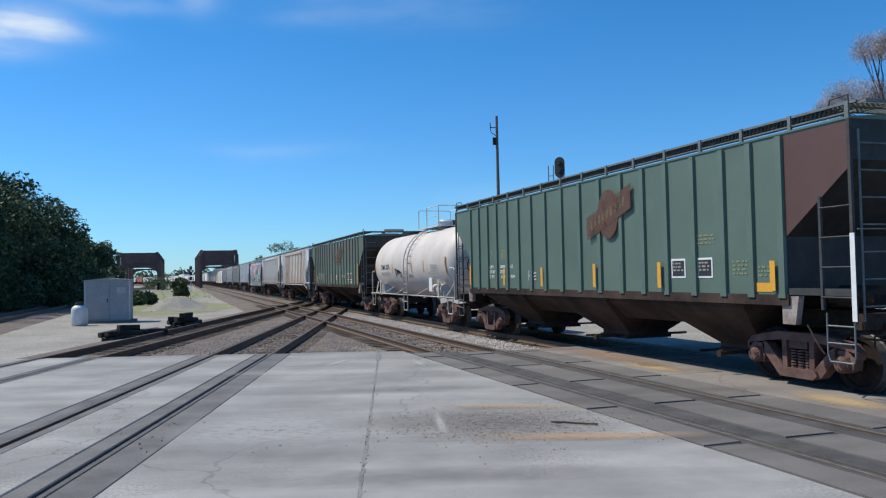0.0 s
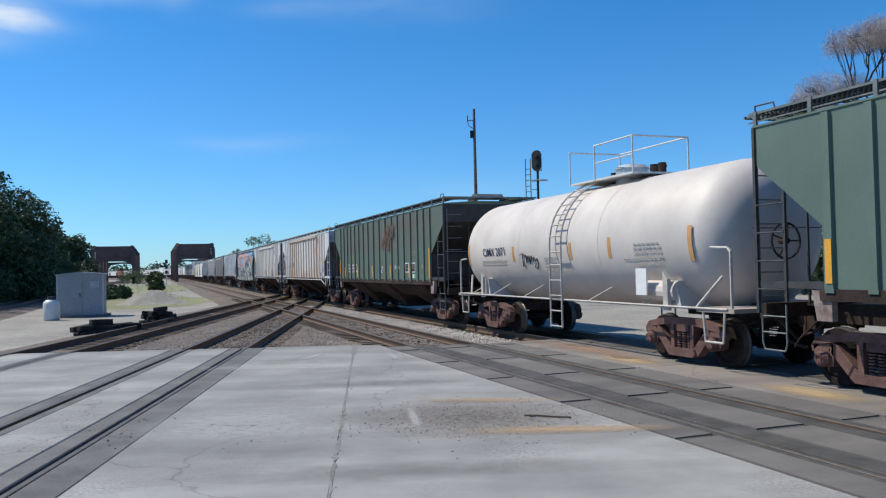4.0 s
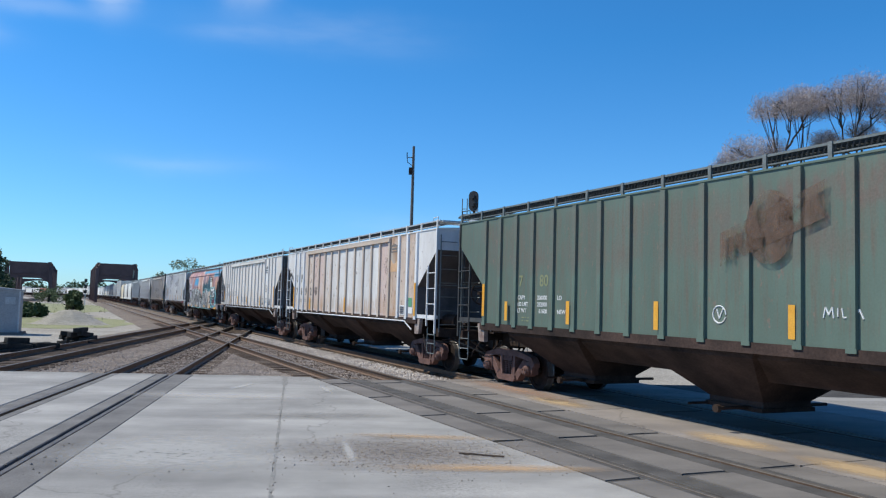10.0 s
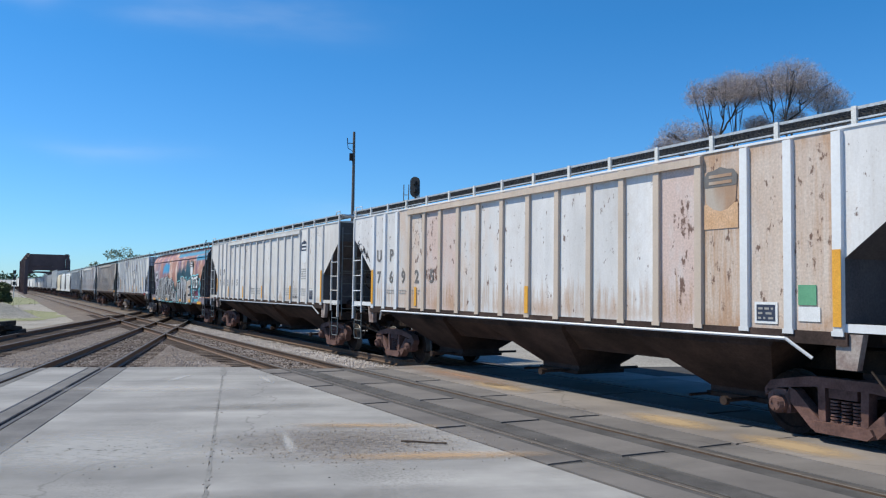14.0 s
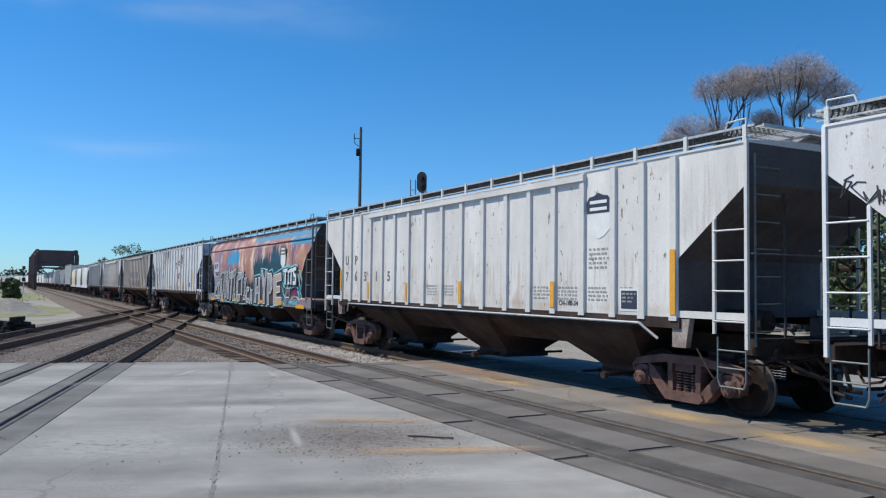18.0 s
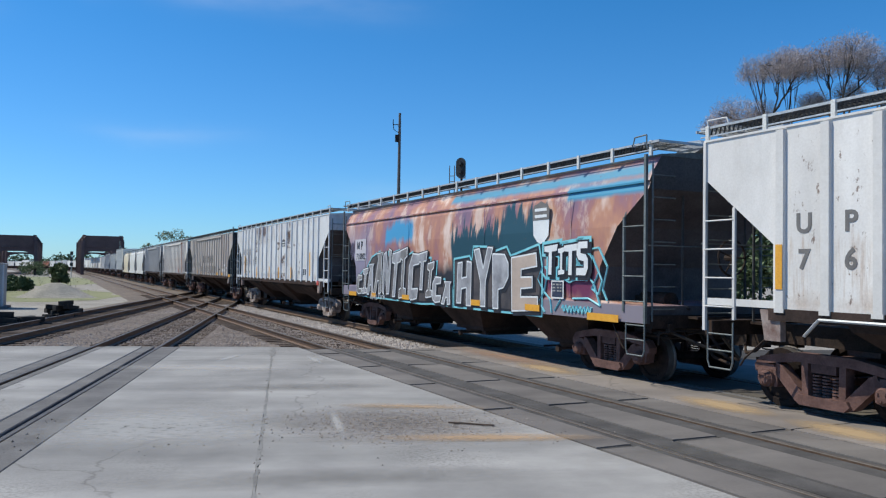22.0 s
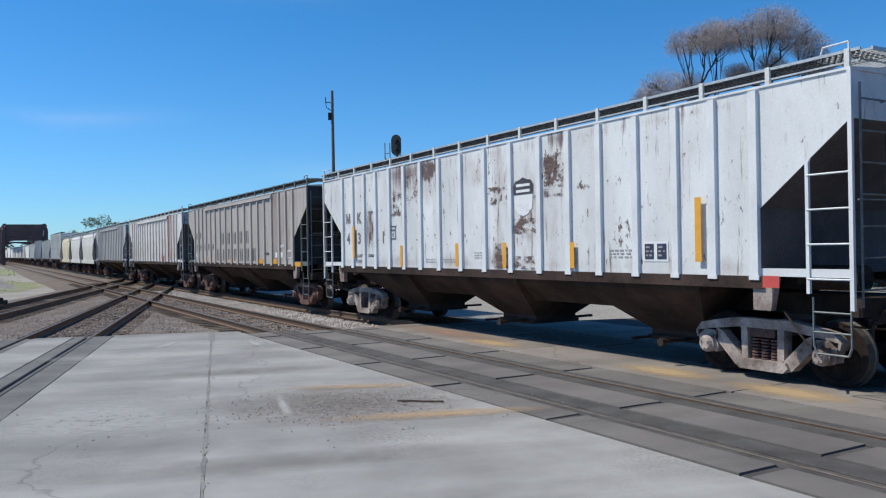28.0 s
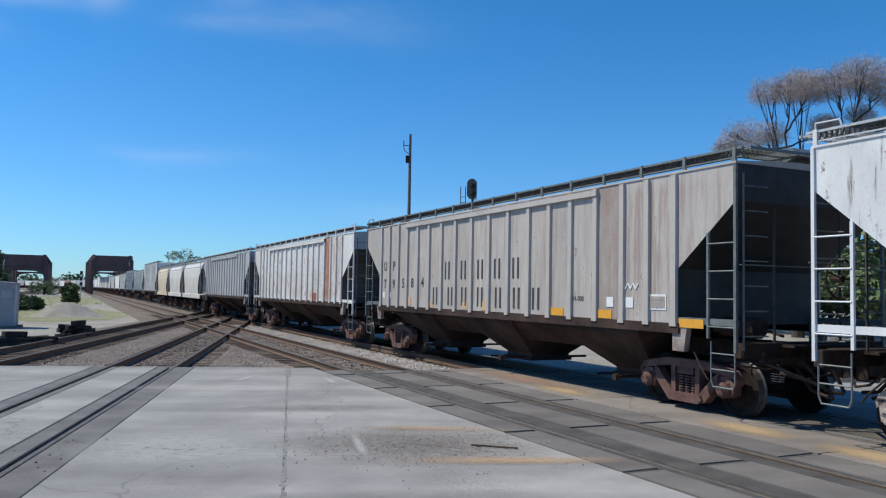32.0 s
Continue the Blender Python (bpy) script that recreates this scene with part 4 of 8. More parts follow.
# ---- trees ----
def leaf_cloud(name, blobs, count, size, material, seed, flat=0.75):
    """Many small leaves scattered through uneven blobs (x, y, z, radius)."""
    rnd = random.Random(seed)
    verts, faces = [], []
    total = sum(b[3] ** 2 for b in blobs)
    for bx, by, bz, br in blobs:
        for _ in range(int(count * br * br / total)):
            v = Vector((rnd.gauss(0, 1), rnd.gauss(0, 1), rnd.gauss(0, 1))).normalized() * br * (0.55 + 0.5 * rnd.random() ** 0.6)
            v *= 1 + 0.45 * noise.noise(v * 1.1 + Vector((bx, by, bz)))
            c = Vector((bx, by, bz)) + Vector((v.x, v.y, v.z * flat))
            s = size * rnd.uniform(0.6, 1.4)
            a = Vector((rnd.gauss(0, 1), rnd.gauss(0, 1), rnd.gauss(0, 0.7))).normalized()
            b = a.cross(Vector((rnd.gauss(0, 1), rnd.gauss(0, 1), rnd.gauss(0, 1)))).normalized()
            k = len(verts)
            verts += [c - a * s, c + b * s * 0.5, c + a * s, c - b * s * 0.5]
            faces.append((k, k + 1, k + 2, k + 3))
    me = bpy.data.meshes.new(name)
    me.from_pydata([tuple(v) for v in verts], [], faces)
    me.materials.append(material)
    return me


def limbs(bm, p, way, length, r, depth, rnd, ends, spread=0.55, up=0.25):
    q = p + way * length
    tube(bm, p, q, r, r * 0.68, 7 if depth > 2 else 5, False)
    if depth == 0:
        ends.append(q)
        return
    for _ in range(3 if depth < 3 else 2 + (rnd.random() < 0.5)):
        w = (way + Vector((rnd.gauss(0, spread), rnd.gauss(0, spread), rnd.gauss(up, 0.3)))).normalized()
        limbs(bm, q, w, length * rnd.uniform(0.62, 0.85), r * 0.62, depth - 1, rnd, ends, spread, up)


def leafy_tree(label, pos, height, width, material, seed, leaves=7000, size=0.22, blobs_n=16, low=0.2):
    rnd = random.Random(seed)
    ob = thing("tree", label, "tree", "trees beside the line", at=pose(*pos, 0, 0, rnd.uniform(0, 360)))
    bm, ends = bmesh.new(), []
    limbs(bm, Vector((0, 0, -0.1)), Vector((0, 0, 1)), height * 0.22, 0.2, 3, rnd, ends)
    part("trunk", bm, M["bark"], ob)
    blobs = []
    for _ in range(blobs_n):
        a, r = rnd.uniform(0, 6.28), width * 0.5 * math.sqrt(rnd.random())
        z = height * rnd.uniform(low, 0.84)
        k = 1 - 0.55 * max(0, z / height - 0.45)
        blobs.append((r * k * math.cos(a), r * k * math.sin(a), z, width * rnd.uniform(0.17, 0.27)))
    part("crown", leaf_cloud("crown", blobs, leaves, size, material, seed), None, ob)
    return ob


LEFT = [(-36, 62, 14.0, 10), (-32.5, 66, 12.0, 9), (-30.2, 72, 11.6, 8.5), (-28.6, 76, 11.0, 8), (-27.0, 80, 9.4, 7.5), (-25.6, 86, 7.6, 7), (-24.5, 93, 6.4, 6.5), (-23.5, 102, 5.6, 6), (-40, 60, 15, 11)]
for i, (az, dist, h, w) in enumerate(LEFT):
    leafy_tree("dense dark green broadleaf tree at the line side", polar(az, dist, GROUND), h * 1.02, w, M["leaf_dark"], 20 + i, 26000, 0.15, 30, 0.03)
for i, (az, dist, h, w) in enumerate([(-11.0, 240, 14.0, 9), (-12.2, 250, 9.0, 8)]):
    leafy_tree("light green young tree behind the train", polar(az, dist, GROUND), h, w, M["leaf_haze"], 50 + i, 2200, 0.3)
for i, (az, dist, h, w) in enumerate([(-18.2, 86, 2.6, 2.0), (-20.7, 76, 1.2, 2.0), (-19.6, 190, 3.2, 5)]):
    leafy_tree("low green bush on the rough ground near the bridges", polar(az, dist, GROUND), h, w, M["leaf_mid"], 60 + i, 3500, 0.14, 12)


def far_woods():
    """Distant tree line along the horizon: one mesh of leaves."""
    rnd = random.Random(5)
    blobs = []
    for i in range(260):
        az = -60 + 125 * i / 260 + rnd.uniform(-0.3, 0.3)
        dist = rnd.uniform(520, 640) if az < 12 else rnd.uniform(150, 190)
        p = polar(az, dist)
        h = rnd.uniform(5, 10) if az < 12 else rnd.uniform(3, 6)
        blobs.append((p.x, p.y, h * 0.6, h * 0.75))
        blobs.append((p.x + rnd.uniform(-5, 5), p.y, h * 0.2, h * 0.7))
    me = leaf_cloud("far_woods", blobs, 60000, 0.9, M["leaf_dark"], 9)
    tagged(new("far_woods", me), "hazy dark green woods along the horizon", "woods", kind="stuff")


far_woods()


def hedge():
    """Shrubs on the far side of the main track, seen between the cars."""
    rnd = random.Random(8)
    for i in range(17):
        p = along(39 + rnd.uniform(-3, 3), -14 + i * 5.2, GROUND)
        leafy_tree("green roadside shrub beyond the train", p, rnd.uniform(6.0, 8.2), rnd.uniform(6.5, 8), M["leaf_mid"] if i % 3 else M["leaf_dark"], 80 + i, 5500, 0.2, 14)


hedge()


def budding_tree(az, dist, turn, height, limbs_to, seed):
    """An old tree just budding: a short trunk, dark limbs fanning out, and soft round caps of reddish twigs.
    limbs_to: for each cap its reach across and in depth, its height and its radius."""
    rnd = random.Random(seed)
    ob = thing("budding_tree", "tall bare tree with reddish budding twigs and dark limbs", "tree", "budding trees", at=pose(*polar(az, dist, GROUND), 0, 0, turn))
    bm = bmesh.new()
    fork = Vector((0, 0, height * 0.40))
    tube(bm, (0, 0, -0.1), fork, 0.36, 0.2, 9, False)
    verts, faces = [], []

    def branch(p, q, r0, r1, sag, bits=6):
        """A limb that leaves upright and bends out to its tip, with small kinks."""
        pts = []
        for i in range(bits + 1):
            t = i / bits
            v = p.lerp(q, t)
            v.z += sag * math.sin(3.1416 * t)
            if 0 < i < bits:
                v += Vector((rnd.gauss(0, 0.07), rnd.gauss(0, 0.07), rnd.gauss(0, 0.05)))
            pts.append(v)
        for i in range(bits):
            a, b = (r0 + (r1 - r0) * k / bits for k in (i, i + 1))
            tube(bm, pts[i], pts[i + 1], a, b, 6, False)
        return pts

    joints = []
    for i, (x, y, z, r) in enumerate(limbs_to):
        tip = Vector((x, y, z))
        # every other limb starts from the trunk, the rest fork off the nearest one
        start = fork if i % 3 == 0 or not joints else min(joints, key=lambda k: (k - tip).length + 2.0 * max(0.0, k.z - tip.z + 0.6))
        pts = branch(start, tip, 0.10 if start is fork else 0.065, 0.03, -0.05 * abs(x) - 0.1)
        joints += pts[1:4]
        for k in range(8):
            s0 = pts[rnd.choice((3, 4, 5, 6))]
            a, u = rnd.uniform(0, 6.28319), rnd.random() ** 0.5
            q = tip + Vector((r * 0.85 * u * math.cos(a), r * 0.85 * u * math.sin(a), r * (0.05 + 0.5 * (1 - u * u))))
            sub = branch(s0, q, 0.026, 0.008, -0.05, 4)
            for _ in range(5):
                w = (q - tip + Vector((rnd.gauss(0, 0.3), rnd.gauss(0, 0.3), rnd.uniform(0.1, 0.5)))).normalized()
                branch(sub[rnd.choice((2, 3, 4))], q + w * r * rnd.uniform(0.1, 0.3), 0.012, 0.005, 0.02, 2)
        # the haze: thousands of thin twigs, a soft ragged ball, flatter below
        r *= 1.22
        for _ in range(int(3600 * r * r)):
            v = Vector((rnd.gauss(0, 1), rnd.gauss(0, 1), rnd.gauss(0, 1))).normalized()
            a, u = math.atan2(v.y, v.x), math.hypot(v.x, v.y)
            edge = r * rnd.random() ** 0.36 * (1 + 0.35 * noise.noise(v * 1.8 + tip) + 0.12 * rnd.gauss(0, 1))
            c = tip + Vector((v.x * edge, v.y * edge, edge * v.z * (0.85 if v.z > 0 else 0.6) + 0.05))
            w = Vector((0.5 * u * math.cos(a) + rnd.gauss(0, 0.45), 0.5 * u * math.sin(a) + rnd.gauss(0, 0.45), 0.5 + rnd.gauss(0, 0.4))).normalized() * rnd.uniform(0.05, 0.15)
            q = w.cross(Vector((rnd.gauss(0, 1), rnd.gauss(0, 1), rnd.gauss(0, 1)))).normalized() * rnd.uniform(0.005, 0.010)
            k = len(verts)
            verts += [tuple(c - w), tuple(c + q), tuple(c + w), tuple(c - q)]
            faces.append((k, k + 1, k + 2, k + 3))
    part("trunk", bm, M["bark"], ob)
    me = bpy.data.meshes.new("crown")
    me.from_pydata(verts, [], faces)
    me.materials.append(M["bud"])
    part("crown", me, None, ob, "haze of reddish grey budding twigs")


budding_tree(30.5, 48, -30.5, 13.0, ((-1.6, 0.3, 13.6, 0.85), (-0.3, -0.5, 13.5, 1.0), (0.7, 0.4, 13.7, 1.05), (0.2, 0.9, 14.1, 0.9), (-2.8, 0.2, 11.1, 1.05), (-3.7, -0.3, 10.5, 0.7), (-1.3, 0.8, 11.3, 0.8), (1.4, 0.2, 11.6, 0.7)), 3)
budding_tree(34.0, 48, -34.0, 13.0, ((-0.9, 0.3, 13.8, 1.1), (0.3, -0.5, 14.0, 1.1), (1.2, 0.4, 13.5, 1.1), (2.1, -0.2, 12.6, 0.9), (2.6, 0.5, 11.6, 0.75), (-1.5, 0.6, 11.5, 0.75), (0.2, 0.9, 12.2, 0.7)), 4)


# ---- freight cars: local x points to the front, -y to the camera side ----
HALF, TOP, SILL, LEN = 1.6, 3.86, 1.42, 16.0


def s_train(t):
    k = t / 16 - 1
    return -58.7006 * k - 0.0015 * k ** 2 + 0.471 * k ** 3 + 0.3759 * k ** 4 - 0.4436 * k ** 5


CARS = []       # (car, offset along the train, length)
WHEELSETS = []  # (wheelset, its x in the bogie)


def wheel_profile(bm, y, r=0.42, side=-1):
    rings = [(0.0, 0.06), (0.075, 0.06), (0.09, 0.015), (r - 0.10, 0.0), (r - 0.08, -0.03), (r, -0.03), (r + 0.012, 0.08), (r + 0.03, 0.1), (r + 0.03, 0.125), (r - 0.08, 0.125), (r - 0.1, 0.07), (0.09, 0.1)]
    k = 24
    prev = None
    for rr, w in rings:
        yy = y - side * w
        cur = [bm.verts.new((rr * math.cos(2 * math.pi * i / k), yy, rr * math.sin(2 * math.pi * i / k))) for i in range(k)] if rr > 0 else [bm.verts.new((0, yy, 0))] * k
        if prev:
            for i in range(k):
                j = (i + 1) % k
                vs = []
                for v in (prev[i], prev[j], cur[j], cur[i]):
                    if v not in vs:
                        vs.append(v)
                if len(vs) > 2:
                    bm.faces.new(vs)
        prev = cur


def wheelset_mesh():
    bm = bmesh.new()
    wheel_profile(bm, -0.80, side=-1)
    wheel_profile(bm, 0.80, side=1)
    tube(bm, (0, -1.0, 0), (0, 1.0, 0), 0.075, sides=12)
    me = mesh_of("wheelset", bm, M["wheel"], False)
    me.materials.append(M["tread"])
    for f in me.polygons:
        if math.hypot(f.center.x, f.center.z) > 0.416 and abs(f.center.y) > 0.5:
            f.material_index = 1
    return me


def side_frame_mesh(material):
    """Cast side frame: bowed top member, sloping tension members, columns, pedestal jaws and bearing caps."""
    bm = bmesh.new()
    y0, y1 = -0.085, 0.085
    prism(bm, [(-1.12, 0.50), (-0.98, 0.62), (-0.72, 0.66), (-0.40, 0.70), (0.40, 0.70), (0.72, 0.66), (0.98, 0.62), (1.12, 0.50), (1.14, 0.60), (1.04, 0.72), (0.74, 0.78), (0.42, 0.83), (-0.42, 0.83), (-0.74, 0.78), (-1.04, 0.72), (-1.14, 0.60)], y0, y1)
    prism(bm, [(-0.34, 0.13), (0.34, 0.13), (0.42, 0.20), (0.38, 0.27), (-0.38, 0.27), (-0.42, 0.20)], y0 - 0.05, y1 + 0.04)
    for s in (-1, 1):
        for q in ([(0.34 * s, 0.14), (0.44 * s, 0.16), (0.78 * s, 0.50), (0.76 * s, 0.66), (0.66 * s, 0.62), (0.30 * s, 0.26)],
                  [(0.23 * s, 0.26), (0.33 * s, 0.26), (0.34 * s, 0.70), (0.24 * s, 0.70)],
                  [(0.74 * s, 0.32), (0.80 * s, 0.30), (0.82 * s, 0.56), (0.74 * s, 0.64)],
                  [(1.01 * s, 0.34), (1.06 * s, 0.34), (1.10 * s, 0.60), (1.0 * s, 0.62)]):
            prism(bm, q if s > 0 else q[::-1], y0, y1)
        tube(bm, (s * 0.90, y0 - 0.06, 0.42), (s * 0.90, y1, 0.42), 0.125, sides=14)
        tube(bm, (s * 0.90, y0 - 0.11, 0.42), (s * 0.90, y0 - 0.06, 0.42), 0.085, 0.115, 14)
        for k in range(3):
            a = 2.0944 * k + 0.5
            tube(bm, (s * 0.90 + 0.06 * math.cos(a), y0 - 0.13, 0.42 + 0.06 * math.sin(a)), (s * 0.90 + 0.06 * math.cos(a), y0 - 0.10, 0.42 + 0.06 * math.sin(a)), 0.016, sides=6)
        box(bm, s * 0.90 - 0.10, s * 0.90 + 0.10, y0, y1, 0.53, 0.62)
    return mesh_of("side_frame", bm, material)


def spring_mesh():
    bm = bmesh.new()
    for k in range(3):
        x = -0.15 + 0.15 * k
        for i in range(7):
            tube(bm, (x, 0, 0.27 + i * 0.043), (x, 0, 0.295 + i * 0.043), 0.062, sides=10)
    return mesh_of("spring_nest", bm, M["truck"])


SHARED = {}


def shared(key, maker, *a):
    if key not in SHARED:
        SHARED[key] = maker(*a)
    return SHARED[key]


def bolster_mesh():
    bm = bmesh.new()
    box(bm, -0.19, 0.19, -1.1, 1.1, 0.58, 0.78)
    box(bm, -0.25, 0.25, -0.3, 0.3, 0.78, 0.92)
    for x in (-0.45, 0.45):
        box(bm, x - 0.05, x + 0.05, -0.85, 0.85, 0.32, 0.42)
        for y in (-0.78, 0.78):
            box(bm, x - 0.03 + 0.03 * (1 if x > 0 else -1), x + 0.05, y - 0.06, y + 0.06, 0.28, 0.52)
    return mesh_of("bogie", bm, M["truck"])


def bogie(car, x, pale=False):
    b = part("bogie", shared("bolster", bolster_mesh), None, car, at=pose(x, 0, 0))
    fr = shared(("frame", pale), side_frame_mesh, M["truck_pale" if pale else "truck"])
    part("side_frame", fr, None, b, at=pose(0, -1.02, 0))
    part("side_frame", fr, None, b, at=pose(0, 1.02, 0, 0, 0, 180))
    for y in (-1.02, 1.02):
        part("spring_nest", shared("spring", spring_mesh), None, b, at=pose(0, y, 0))["kind"] = "stuff"
    for dx in (-0.90, 0.90):
        w = part("wheelset", shared("wheelset", wheelset_mesh), None, b, "steel wheelset with polished treads", at=pose(dx, 0, 0.42))
        WHEELSETS.append((w, dx, car))
    return b


def coupler_mesh():
    bm = bmesh.new()
    box(bm, -0.45, 0.25, -0.09, 0.09, 0.78, 0.98)
    box(bm, 0.25, 0.52, -0.16, 0.10, 0.72, 1.02)
    box(bm, 0.45, 0.60, 0.02, 0.17, 0.74, 1.00)
    bar_path(bm, [(-0.2, -0.30, 0.85), (0.15, -0.34, 0.5), (0.5, -0.32, 0.42)], 0.03)
    bar_path(bm, [(-0.35, -1.45, 0.86), (-0.15, -0.9, 0.8), (0.3, -0.1, 1.08)], 0.016)
    return mesh_of("coupler", bm, M["steel_dark"])


RIB_X = (-6.62, -5.93, -5.22, -4.53, -3.77, -3.0, -2.2, -1.37, -0.48, 0.41, 1.3, 2.18, 2.98, 3.75, 4.57, 5.36, 6.03, 6.7)
BAYS = ((-5.8, -2.9, -4.98, -3.72), (-1.42, 1.42, -0.63, 0.63), (2.9, 5.8, 3.72, 4.98))
CUT = (1.24, 3.30, 2.31)


def rib_mesh(top, material, sill):
    bm = bmesh.new()
    z0, z1 = sill + 0.02, top - 0.02
    pts = [(-0.074, 0.0), (-0.062, -0.05), (0.058, -0.05), (0.068, 0.0)]
    a = [bm.verts.new((x, y, z0)) for x, y in pts]
    b = [bm.verts.new((x, y, z1)) for x, y in pts]
    bm.faces.new(a)
    bm.faces.new(b[::-1])
    for i in range(4):
        j = (i + 1) % 4
        bm.faces.new((a[i], b[i], b[j], a[j]))
    box(bm, -0.08, 0.074, -0.056, 0.0, sill - 0.03, sill + 0.03)
    return mesh_of("side_post", bm, material)


def board_mesh(length, material, slats):
    """Grated running board: two edge bars and many cross slats."""
    bm = bmesh.new()
    L = length / 2
    box(bm, -L - 0.12, L + 0.12, -0.014, 0.012, -0.012, 0.022)
    for y in (0.28, 0.56):
        box(bm, -L - 0.12, L + 0.12, y - 0.012, y + 0.012, -0.02, 0.025)
    for i in range(slats):
        x = -L - 0.1 + (i + 0.5) * (length + 0.2) / slats
        box(bm, x - 0.014, x + 0.014, 0.0, 0.56, -0.012, 0.015)
    box(bm, -L - 0.12, L + 0.12, -0.012, 0.006, -0.135, -0.115)
    edge = len(bm.faces)
    for i in range(int(length / 0.085)):
        x = -L + 0.05 + i * 0.085
        tube(bm, (x, 0.03, -0.118), (x + 0.05, 0.012, -0.012), 0.013, sides=4, caps=False)
    bmesh.ops.recalc_face_normals(bm, faces=bm.faces)
    me = mesh_of("running_board", bm, material)
    me.materials.append(M["grating"])
    for f in me.polygons:
        if f.index >= 6 and not edge - 6 <= f.index < edge:
            f.material_index = 1
    return me


def bracket_mesh(material):
    bm = bmesh.new()
    box(bm, -0.032, 0.032, -0.03, 0.01, -0.22, 0.03)
    return mesh_of("running_board_bracket", bm, material)


def pyramid_bay(x0, x1, b0, b1, half, smooth=False):
    bm = bmesh.new()
    ring = lambda z, a, b, hy: [bm.verts.new(p) for p in ((a, -hy, z), (b, -hy, z), (b, hy, z), (a, hy, z))]
    rs = [ring(SILL, x0, x1, half - 0.05), ring(1.2, x0 + 0.14, x1 - 0.14, half - 0.1), ring(0.46, b0 + 0.06, b1 - 0.06, 0.52), ring(0.36, b0 + 0.06, b1 - 0.06, 0.52)]
    if smooth:
        bmesh.ops.delete(bm, geom=bm.verts[:], context="VERTS")
        rs = [ring(1.1, x0 + 0.2, x1 - 0.2, 1.2), ring(0.98, x0 + 0.25, x1 - 0.25, 1.15), ring(0.5, b0 - 0.1, b1 + 0.1, 0.8), ring(0.42, b0 - 0.1, b1 + 0.1, 0.8), ring(0.41, b0 + 0.1, b1 - 0.1, 0.62), ring(0.30, b0 + 0.1, b1 - 0.1, 0.62)]
    for a, b in zip(rs, rs[1:]):
        for k in range(4):
            bm.faces.new((a[k], a[(k + 1) % 4], b[(k + 1) % 4], b[k]))
    bm.faces.new(rs[0])
    bm.faces.new(rs[-1][::-1])
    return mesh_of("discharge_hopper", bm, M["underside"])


def skirt_mesh(half):
    """The slope sheets between the bays, leaning in towards the centre sill, with a rolled lower edge."""
    bm = bmesh.new()
    sec = [(-half + 0.12, SILL), (-half + 0.2, 1.2), (-0.84, 0.86), (-0.8, 0.82), (0.8, 0.82), (0.84, 0.86), (half - 0.2, 1.2), (half - 0.12, SILL)]
    a, b = ([bm.verts.new((x, y, z)) for y, z in sec] for x in (-4.5, 4.5))
    bm.faces.new(a[::-1])
    bm.faces.new(b)
    for i in range(8):
        j = (i + 1) % 8
        bm.faces.new((a[i], a[j], b[j], b[i]))
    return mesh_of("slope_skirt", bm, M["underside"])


def gate_mesh():
    bm = bmesh.new()
    box(bm, -0.6, 0.6, -0.58, 0.58, 0.30, 0.37)
    tube(bm, (0.3, -1.2, 0.36), (0.3, 1.2, 0.36), 0.028)
    tube(bm, (0.3, -1.24, 0.36), (0.3, -1.17, 0.36), 0.065, sides=10)
    tube(bm, (-0.55, -1.0, 0.33), (-0.55, 1.0, 0.33), 0.022)
    return mesh_of("outlet_gate", bm, M["steel_dark"])


def side_ladder_mesh(material):
    bm = bmesh.new()
    box(bm, -0.022, 0.022, -0.02, 0.02, 1.24, 2.85)
    bar_path(bm, [(0, 0, 2.8), (0.02, 0.03, 2.93), (0.06, 0.1, 2.98)], 0.021)
    for i in range(4):
        z = 1.42 + i * 0.42
        tube(bm, (0, -0.02, z), (0.56, -0.02, z), 0.013, sides=6)
    return mesh_of("ladder", bm, material)


def stirrup_mesh(material):
    bm = bmesh.new()
    bar_path(bm, [(-0.24, 0, 1.2), (-0.24, 0, 0.62), (-0.2, 0, 0.52), (0.2, 0, 0.52), (0.24, 0, 0.62), (0.24, 0, 1.2)], 0.014)
    for z in (0.78, 1.02):
        bar_path(bm, [(-0.24, 0, z), (0.24, 0, z)], 0.013)
    return mesh_of("step", bm, material)


def end_ladder_mesh(material, top):
    bm = bmesh.new()
    tube(bm, (0, -0.24, 1.1), (0, -0.24, top - 0.15), 0.016, sides=6)
    for i in range(7):
        z = 1.3 + i * 0.37
        if z < top - 0.1:
            bar_path(bm, [(-0.05, 0.26, z), (0.02, 0.22, z), (0.02, -0.24, z)], 0.012)
    return mesh_of("ladder", bm, material)


def brake_wheel_mesh():
    bm = bmesh.new()
    k = 18
    pts = [(0.0, 0.28 * math.cos(6.28319 * i / k), 0.28 * math.sin(6.28319 * i / k)) for i in range(k + 1)]
    bar_path(bm, pts, 0.018, 5)
    for i in range(4):
        bar_path(bm, [(0.03, 0, 0), pts[i * 4]], 0.013, 5)
    tube(bm, (-0.12, 0, 0), (0.04, 0, 0), 0.05)
    return mesh_of("brake_wheel", bm, M["steel_dark"])


def brake_box_mesh():
    bm = bmesh.new()
    tube(bm, (-0.35, 0, 0), (0.35, 0, 0), 0.17, sides=14)
    box(bm, -0.55, -0.3, -0.1, 0.12, -0.1, 0.1)
    bar_path(bm, [(0.35, 0, 0), (0.8, 0, -0.1)], 0.025)
    return mesh_of("brake_cylinder", bm, M["steel_dark"])


